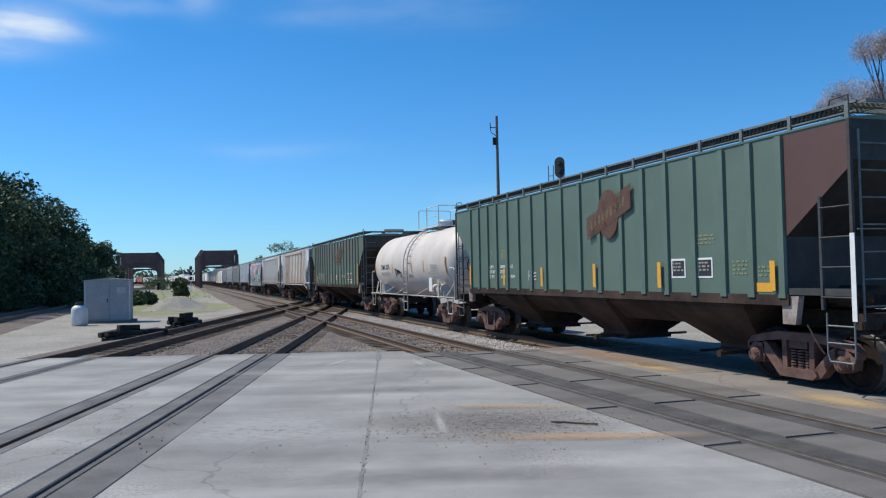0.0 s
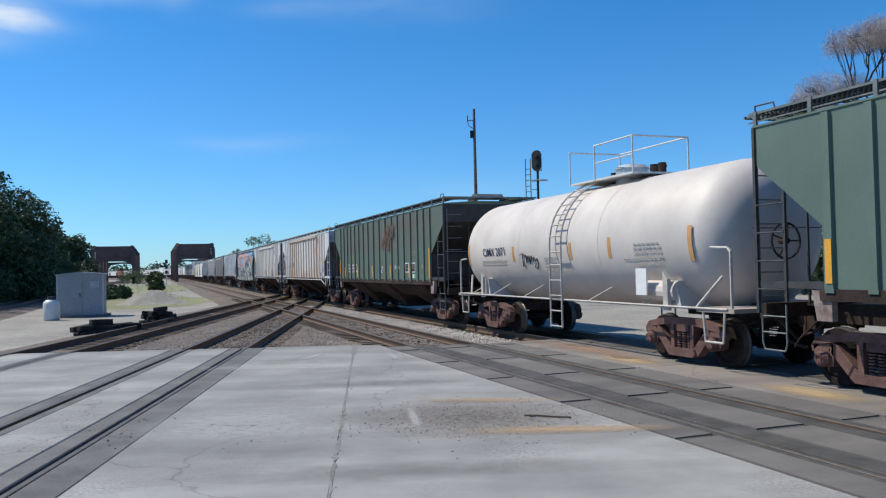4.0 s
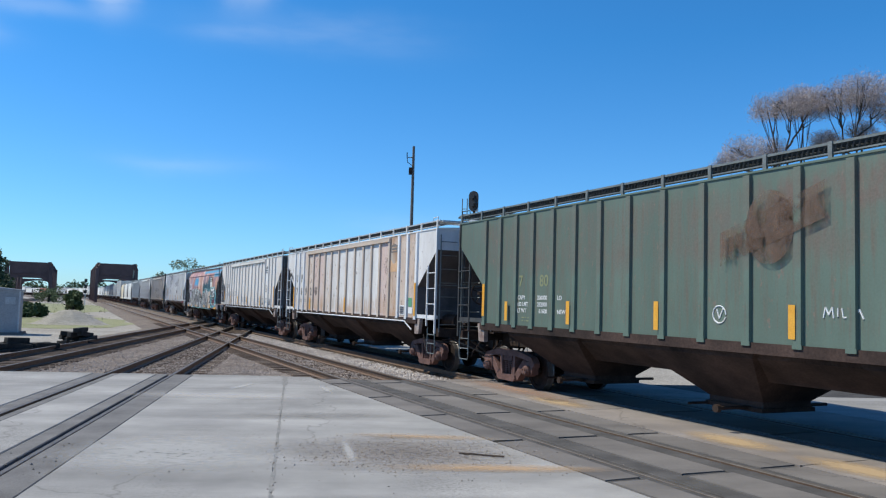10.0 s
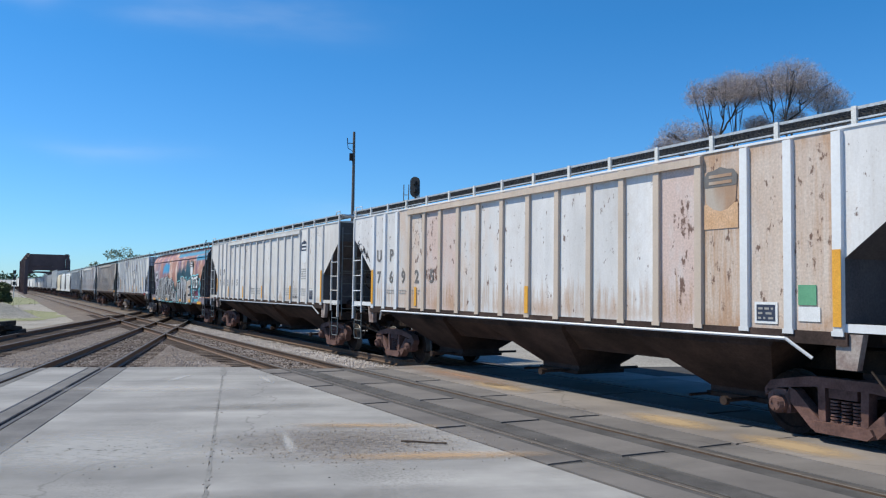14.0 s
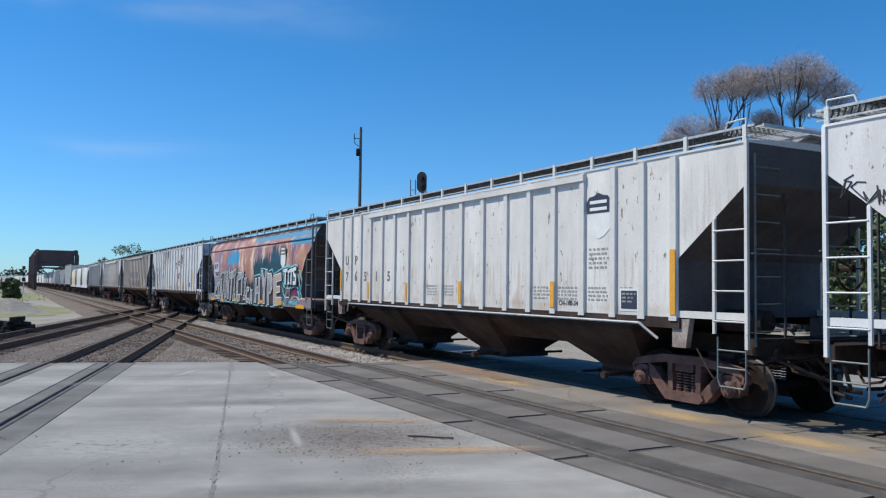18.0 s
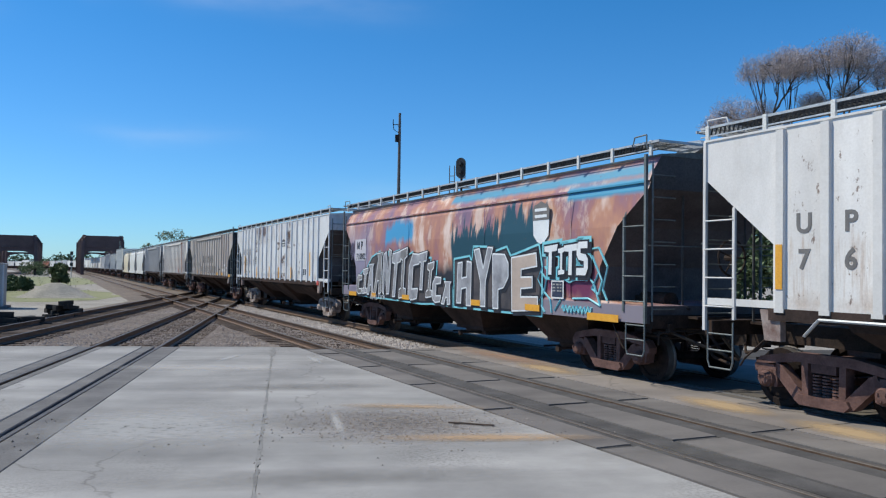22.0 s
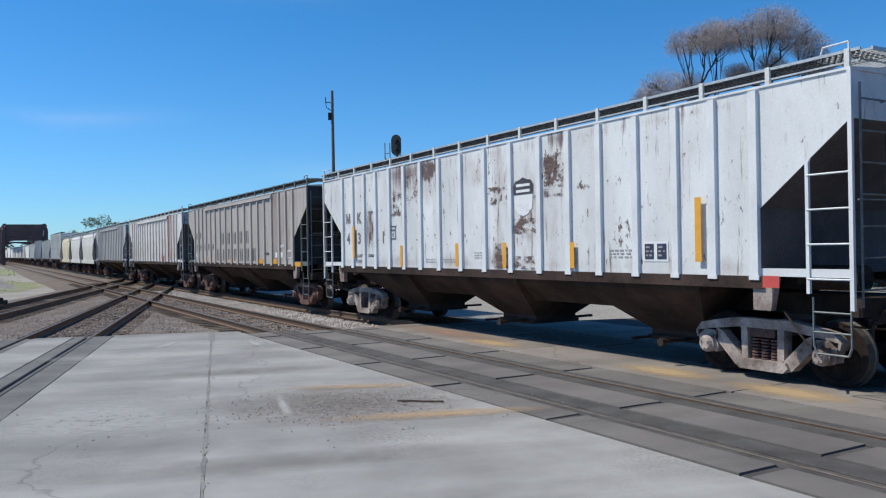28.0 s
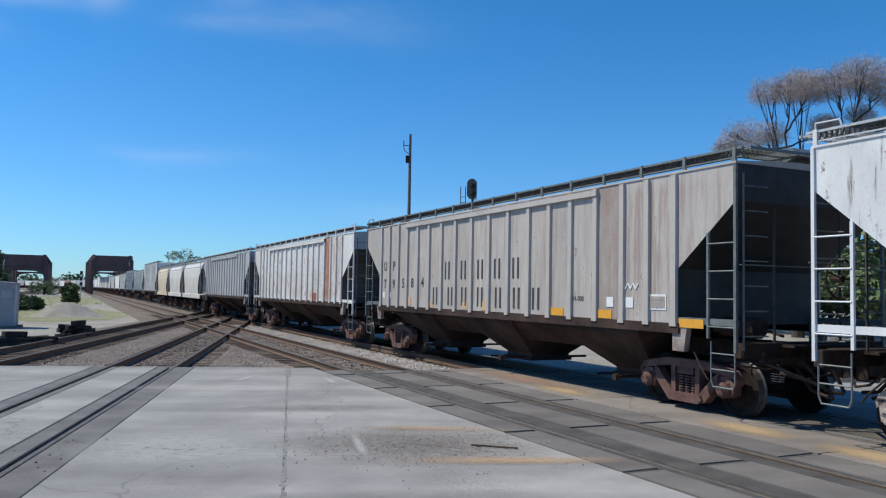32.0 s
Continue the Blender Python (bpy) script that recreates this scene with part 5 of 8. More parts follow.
def crossover_mesh(half, material):
    """Grated walkway across the roof at a car's end, on two brackets, with a raised ridge in its middle."""
    bm = bmesh.new()
    for x in (-0.42, -0.1, 0.26):
        box(bm, x - 0.014, x + 0.014, -half + 0.04, half - 0.04, -0.02, 0.02)
    for i in range(34):
        y = -half + 0.08 + i * (2 * half - 0.16) / 33
        box(bm, -0.42, 0.26, y - 0.012, y + 0.012, -0.014, 0.012)
    for y in (-0.55, 0.55):
        prism(bm, [(-0.4, -0.12), (0.0, -0.12), (0.24, -0.03), (-0.4, -0.03)], y - 0.03, y + 0.03)
    prism(bm, [(-0.45, 0.02), (0.12, 0.02), (0.02, 0.13), (-0.36, 0.15)], -0.45, 0.45)
    return mesh_of("crossover_board", bm, material)


def lever_mesh():
    bm = bmesh.new()
    bar_path(bm, [(0.02, -1.42, 0.72), (0.02, -1.42, 0.9), (0.06, -1.1, 0.94), (0.06, -0.35, 0.94), (0.28, -0.16, 1.06)], 0.014)
    box(bm, -0.02, 0.04, -1.2, -1.12, 0.9, 1.06)
    tube(bm, (0.1, -0.42, 0.9), (0.42, -0.34, 0.52), 0.028, sides=7)
    tube(bm, (0.42, -0.34, 0.52), (0.6, -0.22, 0.5), 0.028, sides=7)
    return mesh_of("uncoupling_lever", bm, M["steel_dark"])


def carbody_mesh(length, half, top, cut, paint, dark, smooth, end):
    """Side-cut body. With smooth sides the upper edge leans in, as on a welded teardrop body."""
    L = length / 2
    cx, cz, cb = cut
    bm = bmesh.new()
    if not smooth:
        prof = [(-L, top), (-L, cz), (-L + cx, cb), (-L + cx, SILL), (L - cx, SILL), (L - cx, cb), (L, cz), (L, top)]
        prism(bm, prof, -half, half)
    else:
        rows = []
        lay = [(1.06, 1.0, 0), (1.35, 1.0, 0), (1.40, 0.985, 1), (2.0, 1.0, 1), (2.7, 1.0, 1), (3.30, 0.965, 1), (3.42, 0.94, 1), (3.44, 0.955, 1), (3.60, 0.91, 1), (top, 0.80, 1)]
        for z, w, _ in lay:
            inset = 0.0 if z >= cz else (min(cx, cx * (cz - z) / (cz - cb)) if z > 1.38 else 0.0)
            if z <= 1.38:
                inset = 0.0
            rows.append([bm.verts.new(p) for p in ((-L + inset, -half * w, z), (L - inset, -half * w, z), (L - inset, half * w, z), (-L + inset, half * w, z))])
        for a, b in zip(rows, rows[1:]):
            for k in range(4):
                bm.faces.new((a[k], a[(k + 1) % 4], b[(k + 1) % 4], b[k]))
        bm.faces.new(rows[0][::-1])
        bm.faces.new(rows[-1])
    me = mesh_of("carbody", bm, paint)
    me.materials.append(dark)
    me.materials.append(end)
    # end walls and down-facing slopes take darker colours that stand in for their shade
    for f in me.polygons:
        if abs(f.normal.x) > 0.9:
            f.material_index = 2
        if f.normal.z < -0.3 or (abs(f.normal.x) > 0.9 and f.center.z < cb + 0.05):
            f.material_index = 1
    return me


def hopper(label, paint, trim=None, dark=None, chord=False, pale_truck=False, detail=True, length=LEN, smooth=False, ribs=True, top=TOP, half=HALF, end_panel=None, rib_mats=None, board=None, rod=False, end=None, gear=None):
    car = thing("hopper_car", label, "freight car", "cars of the freight train")
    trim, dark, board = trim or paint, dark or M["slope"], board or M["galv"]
    gear = gear or trim
    L = length / 2
    cut = CUT
    cx, cz, cb = cut
    key = (round(length, 2), round(top, 2), smooth)
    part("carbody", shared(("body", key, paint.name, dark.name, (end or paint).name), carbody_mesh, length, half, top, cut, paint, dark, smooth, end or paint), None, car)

    def roof_mesh():
        bm = bmesh.new()
        hw = half * (0.8 if smooth else 1.0) + 0.02
        vs = [(-hw, top), (hw, top), (hw, top + 0.03), (0.6, top + 0.1), (-0.6, top + 0.1), (-hw, top + 0.03)]
        a, b = ([bm.verts.new((x, y, z)) for y, z in vs] for x in (-L - 0.02, L + 0.02))
        bm.faces.new(a)
        bm.faces.new(b[::-1])
        for i in range(6):
            bm.faces.new((a[i], b[i], b[(i + 1) % 6], a[(i + 1) % 6]))
        return mesh_of("roof", bm, trim)

    roof = part("roof", shared(("roof", key, trim.name), roof_mesh), None, car)

    def hatch():
        bm = bmesh.new()
        w = (length - 1.6) / 6 - 0.06
        box(bm, -w / 2, w / 2, -0.4, 0.4, top + 0.1, top + 0.16)
        box(bm, -w / 2 + 0.05, -w / 2 + 0.12, -0.45, 0.45, top + 0.15, top + 0.19)
        return mesh_of("hatch_cover", bm, trim)

    hm = shared(("hatch", key, trim.name), hatch)
    for i in range(6):
        part("hatch_cover", hm, None, roof, at=pose(-L + 0.8 + (i + 0.5) * (length - 1.6) / 6, 0, 0))
    k = length / LEN
    if detail or not smooth:
        for x0, x1, b0, b1 in BAYS if length > 14 else ((-3.6, -0.6, -2.6, -1.4), (0.6, 3.6, 1.4, 2.6)):
            hop = part("discharge_hopper", shared(("bay", x0, half, smooth), pyramid_bay, x0, x1, b0, b1, half, smooth), None, car)
            if detail:
                part("outlet_gate", shared("gate", gate_mesh), None, hop, at=pose((b0 + b1) / 2, 0, 0))
    if length > 14 and not smooth:
        part("slope_skirt", shared(("skirt", half), skirt_mesh, half), None, car, "dark brown sheets joining the hopper bays")
    bm = bmesh.new()
    box(bm, -L - 0.15, L + 0.15, -0.35, 0.35, 0.86, 1.16)
    part("centre_sill", bm, M["steel_dark"], car)
    for s in (-1, 1):
        y, turn = s * half, 0 if s < 0 else 180
        if not smooth:
            bm = bmesh.new()
            box(bm, -L + cx - 0.05, L - cx + 0.05, min(y, y + s * 0.035), max(y, y + s * 0.035), SILL - 0.14, SILL + 0.02)
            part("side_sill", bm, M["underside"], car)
            if rod:
                bm = bmesh.new()
                yy = y + s * 0.06
                bar_path(bm, [(-6.3, yy - s * 0.1, 1.1), (-6.0, yy, 1.33), (6.0, yy, 1.33), (6.3, yy - s * 0.1, 1.1)], 0.022)
                part("grab_rail", bm, M["galv"] if paint.name.startswith("light") else trim, car, "long thin rod under the sill")
        if ribs:
            xs = RIB_X if length > 14 else [x * k for x in RIB_X[1::2]]
            for i, x in enumerate(xs):
                m_ = (rib_mats or {}).get(i, trim)
                part("side_post", shared(("rib", top, m_.name), rib_mesh, top, m_, SILL), None, car, at=pose(x, y, 0, 0, 0, turn))
        if chord:
            bm = bmesh.new()
            box(bm, -4.6, 4.64, min(y, y + s * 0.075), max(y, y + s * 0.075), top - 0.15, top - 0.04)
            part("top_chord", bm, (rib_mats or {}).get(9, trim), car)
        nb = 16 if length > 14 else 8
        post = M["white_metal"] if board is M["galv"] else board
        yb = y * (0.93 if smooth else 1.0) - s * 0.02
        rb = part("running_board", shared(("board", length, board.name), board_mesh, length, board, 230 if detail else 60), None, car, at=pose(0, yb, top + 0.215, 0, 0, turn))
        for i in range(nb):
            part("running_board_bracket", shared(("bracket", post.name), bracket_mesh, post), None, rb, at=pose(-L + 0.03 + i * (length - 0.06) / (nb - 1), 0, 0))
    for sx in (-1, 1):
        bm = bmesh.new()
        box(bm, sx * L - 0.1, sx * L + 0.06, -1.5, 1.5, 0.98, 1.2)
        part("end_sill", bm, M["steel_dark"], car)
        for sy in (-1, 1):
            bm = bmesh.new()
            box(bm, sx * L - 0.022, sx * L + 0.028, sy * half - 0.03, sy * half + 0.016, 1.06, top)
            part("corner_post", bm, gear, car)
            if not smooth:
                bm = bmesh.new()
                x0, x1 = sorted((sx * (L - cx), sx * (L - 0.02)))
                box(bm, x0, x1, min(sy * half, sy * (half - 0.08)), max(sy * half, sy * (half - 0.08)), 1.44, 1.54)
                part("end_girt", bm, gear, car)
                bm = bmesh.new()
                x0, x1 = sorted((sx * (L - cx - 0.12), sx * (L - cx + 0.22)))
                prism(bm, [(x0, SILL), (x1, SILL), (x1 - 0.08 * (sx > 0), 1.0), (x0 + 0.08 * (sx < 0), 1.0)][::-1], min(sy * half, sy * (half - 0.1)), max(sy * half, sy * (half - 0.1)))
                part("bolster_web", bm, M["web"], car)
        part("coupler", shared("coupler", coupler_mesh), None, car, at=pose(sx * (L + 0.1), 0, 0, 0, 0, 0 if sx > 0 else 180))
        bogie(car, sx * (L - 1.62), pale_truck)
        if detail:
            for sy in (-1, 1):
                flip = Matrix.Diagonal((-1 if sx < 0 else 1, -1 if sy > 0 else 1, 1, 1))
                part("ladder", shared(("side_ladder", gear.name), side_ladder_mesh, gear), None, car, at=pose(sx * (L - 0.56), sy * (half + 0.0), 0) @ flip)
                part("step", shared("stirrup", stirrup_mesh, M["dark_board"]), None, car, at=pose(sx * (L - 0.28), sy * (half - 0.02), 0))
                part("ladder", shared(("end_ladder", top), end_ladder_mesh, M["dark_board"], top), None, car, at=pose(sx * (L + 0.06), sy * (half - 0.33), 0) @ flip)
            for y in (-0.72, 0.72):
                bm = bmesh.new()
                tube(bm, (sx * (L - 0.1), y, 1.15), (sx * (L - 0.1), y, cz + 0.02), 0.022, sides=6)
                part("end_strut", bm, M["grating"], car)
            bm = bmesh.new()
            tube(bm, (sx * (L + 0.08), -half, 2.35), (sx * (L + 0.08), half, 2.35), 0.012, sides=6)
            part("grab_rail", bm, M["dark_board"], car)
            part("crossover_board", shared(("crossover", half, board.name), crossover_mesh, half, board), None, roof, at=pose(sx * (L - 0.02), 0, top + 0.2, 0, 0, 0 if sx > 0 else 180))
            bm = bmesh.new()
            bar_path(bm, [(sx * (L - 0.02), -half + 0.02, top + 0.1), (sx * (L - 0.02), -half + 0.02, top + 0.33), (sx * (L - 0.36), -half + 0.05, top + 0.33), (sx * (L - 0.4), -half + 0.05, top + 0.22)], 0.012)
            part("roof_grab", bm, gear, car)
            part("uncoupling_lever", shared("lever", lever_mesh), None, car, at=pose(sx * (L + 0.1), 0, 0, 0, 0, 0 if sx > 0 else 180))
            bm = bmesh.new()
            bar_path(bm, [(sx * (L - 1.0), -half + 0.12, 1.0), (sx * (L - 0.72), -half + 0.05, 0.72), (sx * (L - 0.62), -half + 0.06, 0.6)], 0.014)
            part("brake_rod", bm, M["steel_dark"], car)
            bm = bmesh.new()
            bar_path(bm, [(sx * (L - 0.3), -0.5, 0.98), (sx * (L - 0.05), -0.62, 0.72), (sx * (L + 0.25), -0.5, 0.66), (sx * (L + 0.5), -0.25, 0.78)], 0.02)
            part("brake_pipe", bm, M["steel_dark"], car)
            bm = bmesh.new()
            box(bm, sx * L - 0.5, sx * L + 0.3, -0.75, 0.75, 1.14, 1.18)
            part("end_platform", bm, M["steel_dark"], car)
            bm = bmesh.new()
            tube(bm, (sx * (L + 0.05), -1.2, 0.95), (sx * (L + 0.55), -0.35, 0.55), 0.028, sides=6)
            part("air_hose", bm, M["black"], car)
    if detail:
        part("brake_wheel", shared("brake_wheel", brake_wheel_mesh), None, car, at=pose(-L - 0.16, -0.9, 2.15))
        part("brake_cylinder", shared("brake_cyl", brake_box_mesh), None, car, "greasy brake cylinder", at=pose(-L + 0.75, -0.4, 1.38))
        part("brake_cylinder", shared("brake_cyl", brake_box_mesh), None, car, "greasy brake reservoir", at=pose(L - 0.75, -0.7, 1.4))
    return car


# ---- markings on the near side of a car ----
def patch_mesh(x0, x1, z0, z1, material, thick=0.004):
    bm = bmesh.new()
    box(bm, x0, x1, -thick, 0, z0, z1)
    return mesh_of("marking", bm, material)


def strip(car, x, z0, z1, w=0.11, y=-HALF - 0.057, material=None, name="reflector"):
    part(name, patch_mesh(x - w / 2, x + w / 2, z0, z1, material or M["yellow"]), None, car, at=pose(0, y, 0))


def panel_mark(car, x0, x1, z0, z1, material, name="placard", y=-HALF - 0.003, label=""):
    part(name, patch_mesh(x0, x1, z0, z1, material), None, car, label, at=pose(0, y, 0))


def letters(car, words, x, z, size, material=None, y=-HALF - 0.004, name="lettering", bold=0.004, space=1.0, tilt=0.0, at=None):
    if words == "M":
        # a plain block letter cut as one sheet
        w, h, s = 0.62 * size, 0.70 * size, 0.13 * size
        pts = [(0, 0), (s, 0), (s, 0.6 * h), (0.44 * w, 0.06 * h), (0.56 * w, 0.06 * h), (w - s, 0.6 * h), (w - s, 0), (w, 0), (w, h), (w - 1.1 * s, h), (0.5 * w, 0.34 * h), (1.1 * s, h), (0, h)]
        flat_shape(car, [(x - w / 2 + a, z + b) for a, b in pts], material or M["lettering"], name, y)
        return
    me = text_mesh(words, size, material or M["lettering"], "CENTER", space, bold)
    part(name, me, None, car, at=pose(x, y, z, 90 + tilt, 0, 0) if at is None else at)


def fine_print(car, x, z, w, rows, material=None, y=-HALF - 0.003, seed=0, h=0.03):
    """Small lettering that cannot be read: rows of short bars."""
    rnd = random.Random(seed + int(x * 100))
    bm = bmesh.new()
    for r in range(rows):
        a = x
        while a < x + w - 0.03:
            b = min(x + w, a + rnd.uniform(0.03, 0.1))
            box(bm, a, b, -0.003, 0, z - r * h * 2.2, z - r * h * 2.2 + h)
            a = b + rnd.uniform(0.02, 0.06)
    part("fine_print", bm, material or M["faint"], car, at=pose(0, y, 0))["kind"] = "stuff"


def outline_box(car, x0, x1, z0, z1, fill, y=-HALF - 0.003):
    panel_mark(car, x0, x1, z0, z1, M["white_mark"], "placard", y)
    panel_mark(car, x0 + 0.035, x1 - 0.035, z0 + 0.035, z1 - 0.035, fill, "placard", y - 0.005)
    fine_print(car, x0 + 0.06, z1 - 0.1, x1 - x0 - 0.12, 3, M["faint"], y - 0.010, 5, 0.028)


def flat_shape(car, pts, material, name, y, label=""):
    bm = bmesh.new()
    prism(bm, pts, -0.004, 0)
    part(name, bm, material, car, label, at=pose(0, y, 0))


def shield(car, x, z, w, h, top_mat, low_mat, y=-HALF - 0.004):
    a, b = x - w / 2, x + w / 2
    body = [(a, z + h * 0.10), (a + w * 0.04, z - h * 0.30), (a + w * 0.28, z - h * 0.45), (x, z - h * 0.5), (b - w * 0.28, z - h * 0.45), (b - w * 0.04, z - h * 0.30), (b, z + h * 0.10)]
    flat_shape(car, body, low_mat, "emblem", y, "pale lower half of a shield emblem")
    cap = [(a, z + h * 0.06), (b, z + h * 0.06), (b + w * 0.02, z + h * 0.30), (b - w * 0.1, z + h * 0.42), (x + w * 0.2, z + h * 0.44), (x, z + h * 0.5), (x - w * 0.2, z + h * 0.44), (a + w * 0.1, z + h * 0.42), (a - w * 0.02, z + h * 0.30)]
    flat_shape(car, cap, top_mat, "emblem", y - 0.005, "dark upper half of a shield emblem")
    for k, zz in enumerate((z + h * 0.30, z + h * 0.15)):
        panel_mark(car, a + w * 0.14, b - w * 0.14, zz - h * 0.035, zz + h * 0.035, low_mat, "emblem_bar", y - 0.01)


def herald(car, x, z, material, band_mat, y=-HALF - 0.056):
    """Round emblem crossed by a slanting band, faded."""
    k = 28
    flat_shape(car, [(x + 0.42 * math.cos(6.28319 * i / k), z + 0.52 * math.sin(6.28319 * i / k)) for i in range(k)], material, "emblem", y, "faded round emblem")
    flat_shape(car, [(x - 0.9, z - 0.53), (x + 0.9, z + 0.05), (x + 0.9, z + 0.55), (x - 0.9, z - 0.03)], material, "emblem", y - 0.005, "slanting emblem band")
    bm = bmesh.new()
    for i in range(9):
        a = x - 0.72 + i * 0.165
        m = z + 0.02 + (a - x) * 0.31
        box(bm, a, a + 0.085, -0.003, 0, m - 0.1, m + 0.1)
    part("emblem_bar", bm, band_mat, car, at=pose(0, y - 0.010, 0))["kind"] = "stuff"


# ---- tank car ----
def tank_car(label):
    car = thing("tank_car", label, "tank car", "cars of the freight train")
    L, r, zc = 5.75, 1.40, 2.30
    bm = bmesh.new()
    k = 48
    rings = []
    head = [(0.0, 0.02), (0.03, 0.45), (0.12, 0.85), (0.28, 1.14), (0.48, 1.31), (0.7, r)]
    for x, rr in [(-L - 0.4 + a, b) for a, b in head] + [(L - a, b) for a, b in head[::-1]]:
        rings.append([bm.verts.new((x, rr * math.cos(2 * math.pi * i / k), zc + rr * math.sin(2 * math.pi * i / k))) for i in range(k)])
    for a, b in zip(rings, rings[1:]):
        for i in range(k):
            bm.faces.new((a[i], a[(i + 1) % k], b[(i + 1) % k], b[i]))
    bm.faces.new(rings[0])
    bm.faces.new(rings[-1][::-1])
    part("tank_shell", bm, M["tank_white"], car, "cream-white riveted-free steel shell with rust tints", smooth=True)

    def on(a, lift=0.0):
        """A point of the shell's skin; a: degrees above the middle on the near side."""
        return (-(r + lift) * math.cos(radians(a)), zc + (r + lift) * math.sin(radians(a)))

    for x in (-1.95, 1.95):
        bm = bmesh.new()
        for i in range(k):
            a, b = 360 * i / k, 360 * (i + 1) / k
            vs = []
            for ang, dx in ((a, -0.012), (a, 0.012), (b, 0.012), (b, -0.012)):
                vs.append(bm.verts.new((x + dx, (r + 0.004) * math.cos(radians(ang)), zc + (r + 0.004) * math.sin(radians(ang)))))
            bm.faces.new(vs)
        part("weld_seam", bm, M["tank_white"], car)
    for x, a0, a1 in ((-5.4, -18, 8), (-2.3, -14, 2), (0.75, -14, 2), (2.4, -14, 4), (5.05, -18, 8)):
        bm = bmesh.new()
        prev = None
        for i in range(7):
            y, z = on(a0 + (a1 - a0) * i / 6, 0.004)
            cur = [bm.verts.new((x - 0.06, y, z)), bm.verts.new((x + 0.06, y, z))]
            if prev:
                bm.faces.new((prev[0], prev[1], cur[1], cur[0]))
            prev = cur
        part("reflector", bm, M["tank_orange"], car)
    # centre sill, bolsters, saddles
    for x0, x1 in ((-L - 0.35, -L + 2.2), (L - 2.2, L + 0.35)):
        bm = bmesh.new()
        box(bm, x0, x1, -0.35, 0.35, 0.84, 1.1)
        part("stub_sill", bm, M["steel_dark"], car)
    for sx in (-1, 1):
        x = sx * 4.35
        for sy in (-1, 1):
            bm = bmesh.new()
            q = [(x - 0.07, 0.98), (x + 0.07, 0.98), (x + 0.07, 1.55), (x - 0.07, 1.7)]
            prism(bm, q, min(sy * 1.36, sy * 1.44), max(sy * 1.36, sy * 1.44))
            part("bolster_post", bm, M["cream_metal"], car)
            bm = bmesh.new()
            prism(bm, [(x - 0.3, 1.02), (x + 0.3, 1.02), (x + 0.12, 1.5), (x - 0.12, 1.5)], min(sy * 0.3, sy * 1.3), max(sy * 0.3, sy * 1.3))
            part("saddle", bm, M["tank_white"], car)
        part("coupler", shared("coupler", coupler_mesh), None, car, at=pose(sx * (L + 0.3), 0, 0, 0, 0, 0 if sx > 0 else 180))
        bogie(car, sx * 4.35)
        bm = bmesh.new()
        box(bm, min(sx * (L - 0.5), sx * (L + 0.45)), max(sx * (L - 0.5), sx * (L + 0.45)), -1.45, 1.45, 1.0, 1.07)
        part("end_platform", bm, M["sill"], car)
        for sy in (-1, 1):
            bm = bmesh.new()
            bar_path(bm, [(sx * (L + 0.35), sy * 1.4, 1.05), (sx * (L + 0.35), sy * 1.4, 2.0), (sx * (L + 0.28), sy * 1.4, 2.07), (sx * (L - 0.15), sy * 1.4, 2.09)], 0.026)
            part("end_rail", bm, M["cream_metal"], car)
            bm = bmesh.new()
            bar_path(bm, [(sx * (L + 0.2), sy * 1.43, 1.0), (sx * (L + 0.15), sy * 1.43, 0.5), (sx * (L - 0.3), sy * 1.43, 0.5), (sx * (L - 0.35), sy * 1.43, 1.0)], 0.022)
            part("step", bm, M["cream_metal"], car)
            bm = bmesh.new()
            tube(bm, (sx * (L - 0.55), sy * 1.42, 1.05), (sx * (L - 0.1), sy * 1.2, 1.6), 0.03, sides=6)
            part("end_brace", bm, M["cream_metal"], car)
    for sy in (-1, 1):
        bm = bmesh.new()
        bar_path(bm, [(-L - 0.3, sy * 1.45, 1.06), (-4.3, sy * 1.47, 1.06), (4.3, sy * 1.47, 1.06), (L + 0.3, sy * 1.45, 1.06)], 0.024)
        part("hand_rail", bm, M["cream_metal"], car, "white lower hand rail")
        for x in (-5.1, -3.6, -1.6, 1.6, 3.6):
            bm = bmesh.new()
            y, z = on(-42)
            tube(bm, (x, sy * 1.46, 1.06), (x + 0.35, sy * -y, z), 0.018, sides=6)
            part("rail_strut", bm, M["cream_metal"], car)
    # ladder following the shell up to the top platform
    for sy in (-1, 1):
        bm = bmesh.new()
        for x in (0.0, 0.55):
            pts = [(x, sy * 1.52, 0.42)] + [(x, -sy * on(a, 0.12)[0], on(a, 0.12)[1]) for a in range(0, 78, 8)]
            bar_path(bm, pts, 0.022)
        for z in (0.45, 0.8, 1.15, 1.5, 1.85, 2.15):
            tube(bm, (0, sy * 1.52, z), (0.55, sy * 1.52, z), 0.018, sides=6)
        for a in range(8, 74, 10):
            y, z = on(a, 0.12)
            tube(bm, (0, -sy * y, z), (0.55, -sy * y, z), 0.018, sides=6)
        part("ladder", bm, M["cream_metal"], car, "curved white ladder")
    bm = bmesh.new()
    box(bm, -0.4, 2.3, -0.7, 0.7, zc + r + 0.05, zc + r + 0.09)
    part("top_platform", bm, M["white_metal"], car)
    z0, z1 = zc + r + 0.05, zc + r + 0.85
